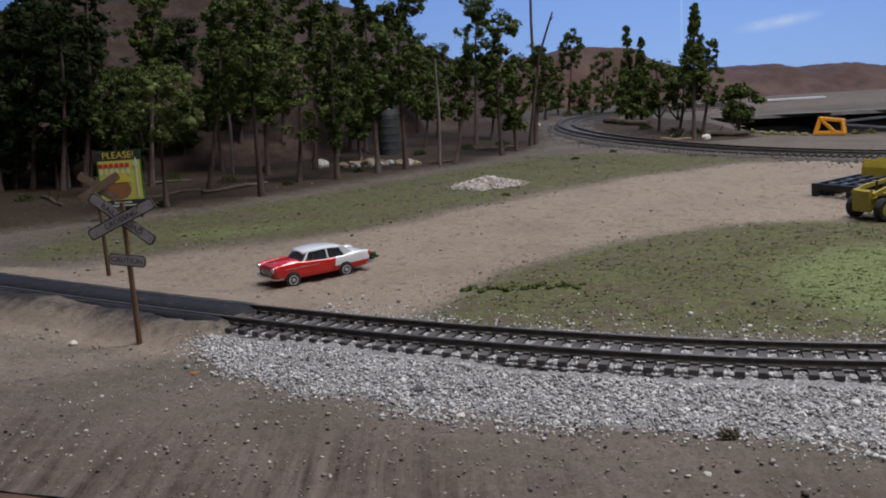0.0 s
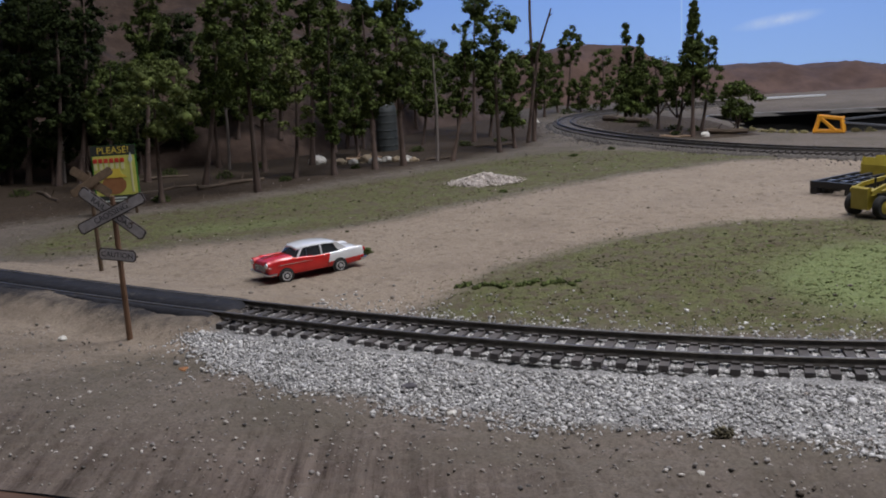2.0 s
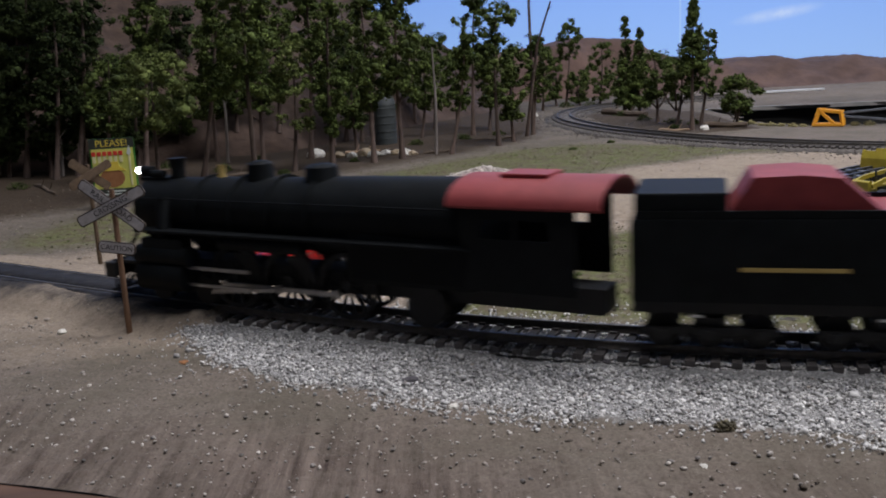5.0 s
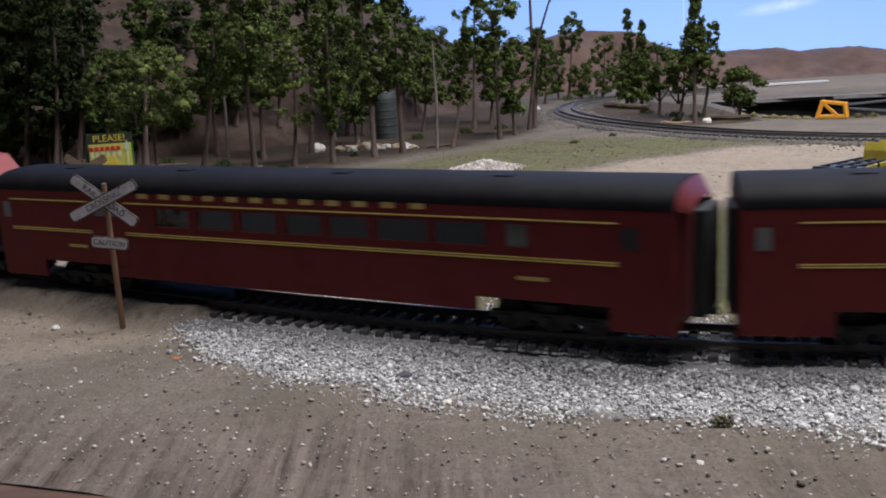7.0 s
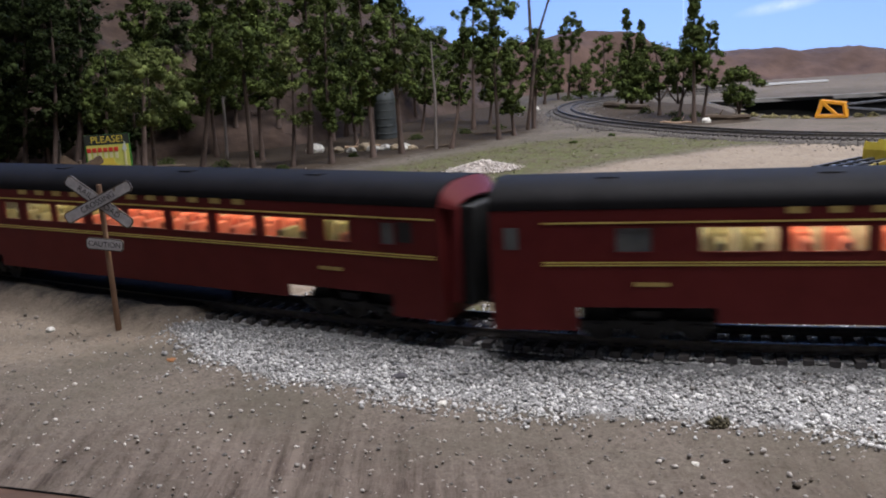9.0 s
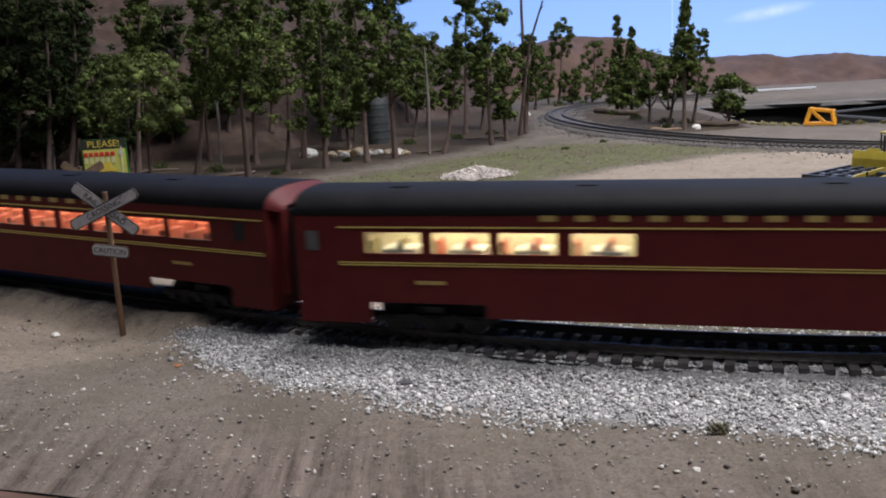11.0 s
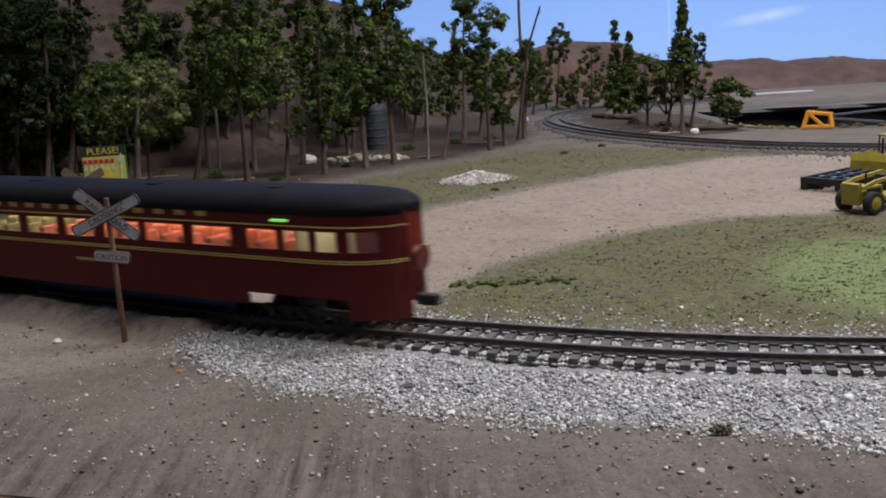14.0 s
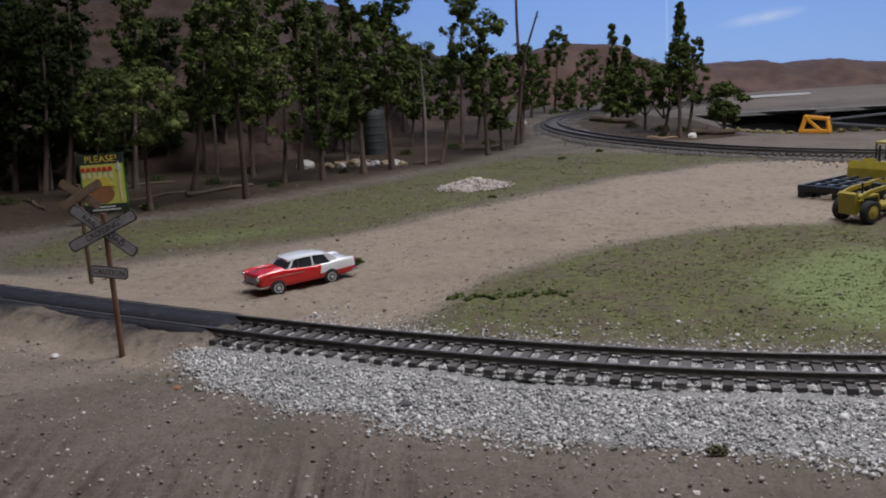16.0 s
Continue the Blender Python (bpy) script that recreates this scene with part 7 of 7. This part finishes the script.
    for sd in (-1, 1):
        part("pilot_step", Shape().tube((-0.010, sd * 0.0095, 0.0152), (-0.002, sd * 0.0085, 0.0255), 0.0007, seg=6), LOCO_BLACK, loco)
    # cab
    for sd in (-1, 1):
        cab = Shape()
        y0, y1 = sorted((sd * 0.0165, sd * 0.0157))
        cab.box(0.143, 0.180, y0, y1, 0.0165, 0.0325).box(0.143, 0.150, y0, y1, 0.0325, 0.0398).box(0.172, 0.180, y0, y1, 0.0325, 0.0398)
        cab.box(0.150, 0.172, y0, y1, 0.0385, 0.0398).box(0.1603, 0.1617, y0, y1, 0.0325, 0.0385).box(0.143, 0.180, y0, y1, 0.0398, 0.0435)
        part("cab_side", cab, LOCO_BLACK, loco)
    part("cab_front", Shape().box(0.143, 0.144, -0.0157, 0.0157, 0.0165, 0.0435), LOCO_BLACK, loco)
    roof = Shape()
    rings = []
    for u in (0.139, 0.188):
        out = [(0.0178 * math.cos(an), 0.0425 + 0.0075 * math.sin(an)) for an in np.linspace(math.pi, 0, 13)]
        inn = [(x * 0.95, z - 0.0008) for x, z in out[::-1]]
        rings.append([roof.bm.verts.new((u, *p)) for p in out + inn])
    for i in range(26):
        roof.bm.faces.new((rings[0][i], rings[0][(i + 1) % 26], rings[1][(i + 1) % 26], rings[1][i]))
    roof.bm.faces.new(rings[0])
    roof.bm.faces.new(rings[1][::-1])
    part("cab_roof", roof, RED_DECK, loco, "arched dull red cab roof", smooth=True)
    part("roof_hatch", Shape().box(0.152, 0.168, -0.006, 0.006, 0.0496, 0.0508, 0.0004), RED_DECK, loco, "red sliding roof hatch")
    # small wheels
    for u, r in ((0.009, 0.0053), (0.031, 0.0053), (0.1255, 0.0074)):
        w = Shape()
        for sd in (-1, 1):
            w.tube((u, sd * 0.0069, r), (u, sd * 0.0093, r), r, seg=22)
        w.tube((u, -0.009, r), (u, 0.009, r), 0.001, seg=8)
        part("small_wheelset", w, TRUCK_GREY, loco, smooth=True)
    # driving wheels with spokes, each on its own centre so that it can turn
    drivers = []
    R = 0.0117
    for u in (0.046, 0.0705, 0.095):
        ax = new("driving_wheelset")
        sh = Shape()
        for sd in (-1, 1):
            y0, y1 = sd * 0.0070, sd * 0.0092
            ring = []
            for k in range(28):
                c, s = math.cos(2 * math.pi * k / 28), math.sin(2 * math.pi * k / 28)
                ring.append([sh.bm.verts.new((c * r, y, s * r)) for r, y in ((R, y0), (R, y1), (R * 0.86, y1), (R * 0.86, y0))])
            for k in range(28):
                p, q = ring[k], ring[(k + 1) % 28]
                for i in range(4):
                    sh.bm.faces.new((p[i], p[(i + 1) % 4], q[(i + 1) % 4], q[i]))
            for k in range(12):
                c, s = math.cos(math.pi * k / 6), math.sin(math.pi * k / 6)
                sh.tube((c * 0.002, (y0 + y1) / 2, s * 0.002), (c * R * 0.88, (y0 + y1) / 2, s * R * 0.88), 0.0006, seg=5)
            sh.tube((0, y0, 0), (0, y1 + sd * 0.0006, 0), 0.0024, seg=14)
            sh.tube((-0.0042, y0, 0), (-0.0042, y1 + sd * 0.002, 0), 0.0011, seg=10)
            sh.prism([(0.004, -0.0075), (0.0098, -0.0035), (0.0104, 0.0), (0.0098, 0.0035), (0.004, 0.0075), (0.006, 0.0)], y0, y1 - sd * 0.0002)
        me = sh.mesh("driving_wheelset", TRUCK_GREY, True)
        bpy.data.objects.remove(ax)
        ob = part("driving_wheelset", me, None, loco, "large spoked black driving wheels")
        ob.matrix_basis = pose(u, 0, R)
        drivers.append((ob, u))
    rods = []   # side rod and main rod of each side
    for sd in (-1, 1):
        rd = Shape().box(-0.0245, 0.0245, sd * 0.0112 - 0.0004, sd * 0.0112 + 0.0004, -0.0009, 0.0009, 0.0002)
        for du in (-0.0245, 0, 0.0245):
            rd.tube((du, sd * 0.0106, 0), (du, sd * 0.0118, 0), 0.0016, seg=12)
        ob = part("side_rod", rd, STEEL, loco, "polished steel side rod")
        rods.append(ob)
        mr = Shape().box(-0.030, 0.0, sd * 0.0126 - 0.0004, sd * 0.0126 + 0.0004, -0.0008, 0.0008, 0.0002)
        ob = part("main_rod", mr, STEEL, loco, "polished steel main rod")
        rods.append(ob)
    return loco, drivers, rods


LOCO, DRIVERS, RODS = engine()


def tender():
    t = thing("tender", "black locomotive tender with red deck and raised red hatch", "tender")
    body = Shape().box(-0.046, 0.0435, -0.0162, 0.0162, 0.0148, 0.0392, 0.0012)
    part("tank", body, LOCO_BLACK, t, "black riveted tank side", smooth=True)
    part("lettering_bar", Shape().box(-0.016, 0.012, -0.0166, -0.0161, 0.0243, 0.0254), GOLD_DULL, t, "dull gold bar in place of lettering")
    rim = Shape()
    for sd in (-1, 1):
        rim.box(-0.044, 0.0405, sd * 0.0152 - 0.0006, sd * 0.0152 + 0.0006, 0.0392, 0.0412)
    part("coping", rim, LOCO_BLACK, t)
    part("deck", Shape().box(-0.0, 0.043, -0.0145, 0.0145, 0.0393, 0.0398), RED_DECK, t, "red oxide deck plate")
    hump = Shape().prism([(-0.020, 0.0393), (0.0215, 0.0393), (0.010, 0.0495), (0.0, 0.0505), (-0.013, 0.0500)], -0.0135, 0.0135)
    part("coal_bunker", hump, RED_DECK, t, "raised red bunker with sloped ends")
    part("bunker_front", Shape().box(-0.045, -0.0195, -0.0150, 0.0150, 0.0392, 0.0462, 0.0008), LOCO_BLACK, t)
    part("hatch", Shape().box(0.026, 0.034, -0.004, 0.004, 0.0398, 0.0415, 0.0005), RED_DECK, t, "red water hatch")
    part("underframe", Shape().box(-0.046, 0.0435, -0.013, 0.013, 0.0112, 0.0148), TRUCK_GREY, t)
    truck(t, -0.024)
    truck(t, 0.0235)
    part("coupler", Shape().box(0.0435, 0.0475, -0.0015, 0.0015, 0.0075, 0.0098, 0.0004), DIAPHRAGM, t)
    for u in (-0.03, -0.005, 0.02):
        part("journal_box", Shape().box(u, u + 0.004, -0.0152, -0.0145, 0.0105, 0.0112), WHITE_TRIM, t)
    return t


TENDER = tender()

SPEED, PITCH = 0.178, 0.2892


def train_s(t):
    """Where the third coach's middle stands along the track."""
    return 0.1665 - SPEED * (t - 9) + 0.0072 * max(t - 13.4, 0.0) ** 2


def rail_pose(s, half):
    x0, y0, _ = on_track(s - half)
    x1, y1, _ = on_track(s + half)
    return pose(float(x0 + x1) / 2, float(y0 + y1) / 2, 0.0, 0, 0, math.degrees(math.atan2(y1 - y0, x1 - x0)))


def motions():
    times = [k * 0.25 for k in range(65)]
    for k, car in enumerate(COACHES):
        walk(car, [(t, rail_pose(train_s(t) + (k - 2) * PITCH, 0.09)) for t in times])
    head = -2 * PITCH - 0.429
    # the engine's own frame starts at the smokebox face; it rests on its driving wheels
    walk(LOCO, [(t, rail_pose(train_s(t) + head + 0.0705, 0.03) @ pose(-0.0705, 0, 0)) for t in times])
    walk(TENDER, [(t, rail_pose(train_s(t) - 2 * PITCH - 0.1925, 0.024)) for t in times])
    fine = [k / 15 for k in range(241)]
    R = 0.0117
    for ob, u in DRIVERS:
        walk(ob, [(t, pose(u, 0, R, 0, math.degrees((train_s(t) - train_s(0)) / R), 0)) for t in fine])
    for k, ob in enumerate(RODS):
        rows = []
        for t in fine:
            a = (train_s(t) - train_s(0)) / R
            px, pz = -0.0042 * math.cos(a), 0.0042 * math.sin(a)
            if k % 2:       # the main rod runs from the middle crank pin to the crosshead
                rows.append((t, pose(0.0705 + px, 0, R + pz, 0, math.degrees(math.atan2(pz, 0.030)) * 1.0, 0)))
            else:
                rows.append((t, pose(0.0705 + px, 0, R + pz)))
        walk(ob, rows)


motions()
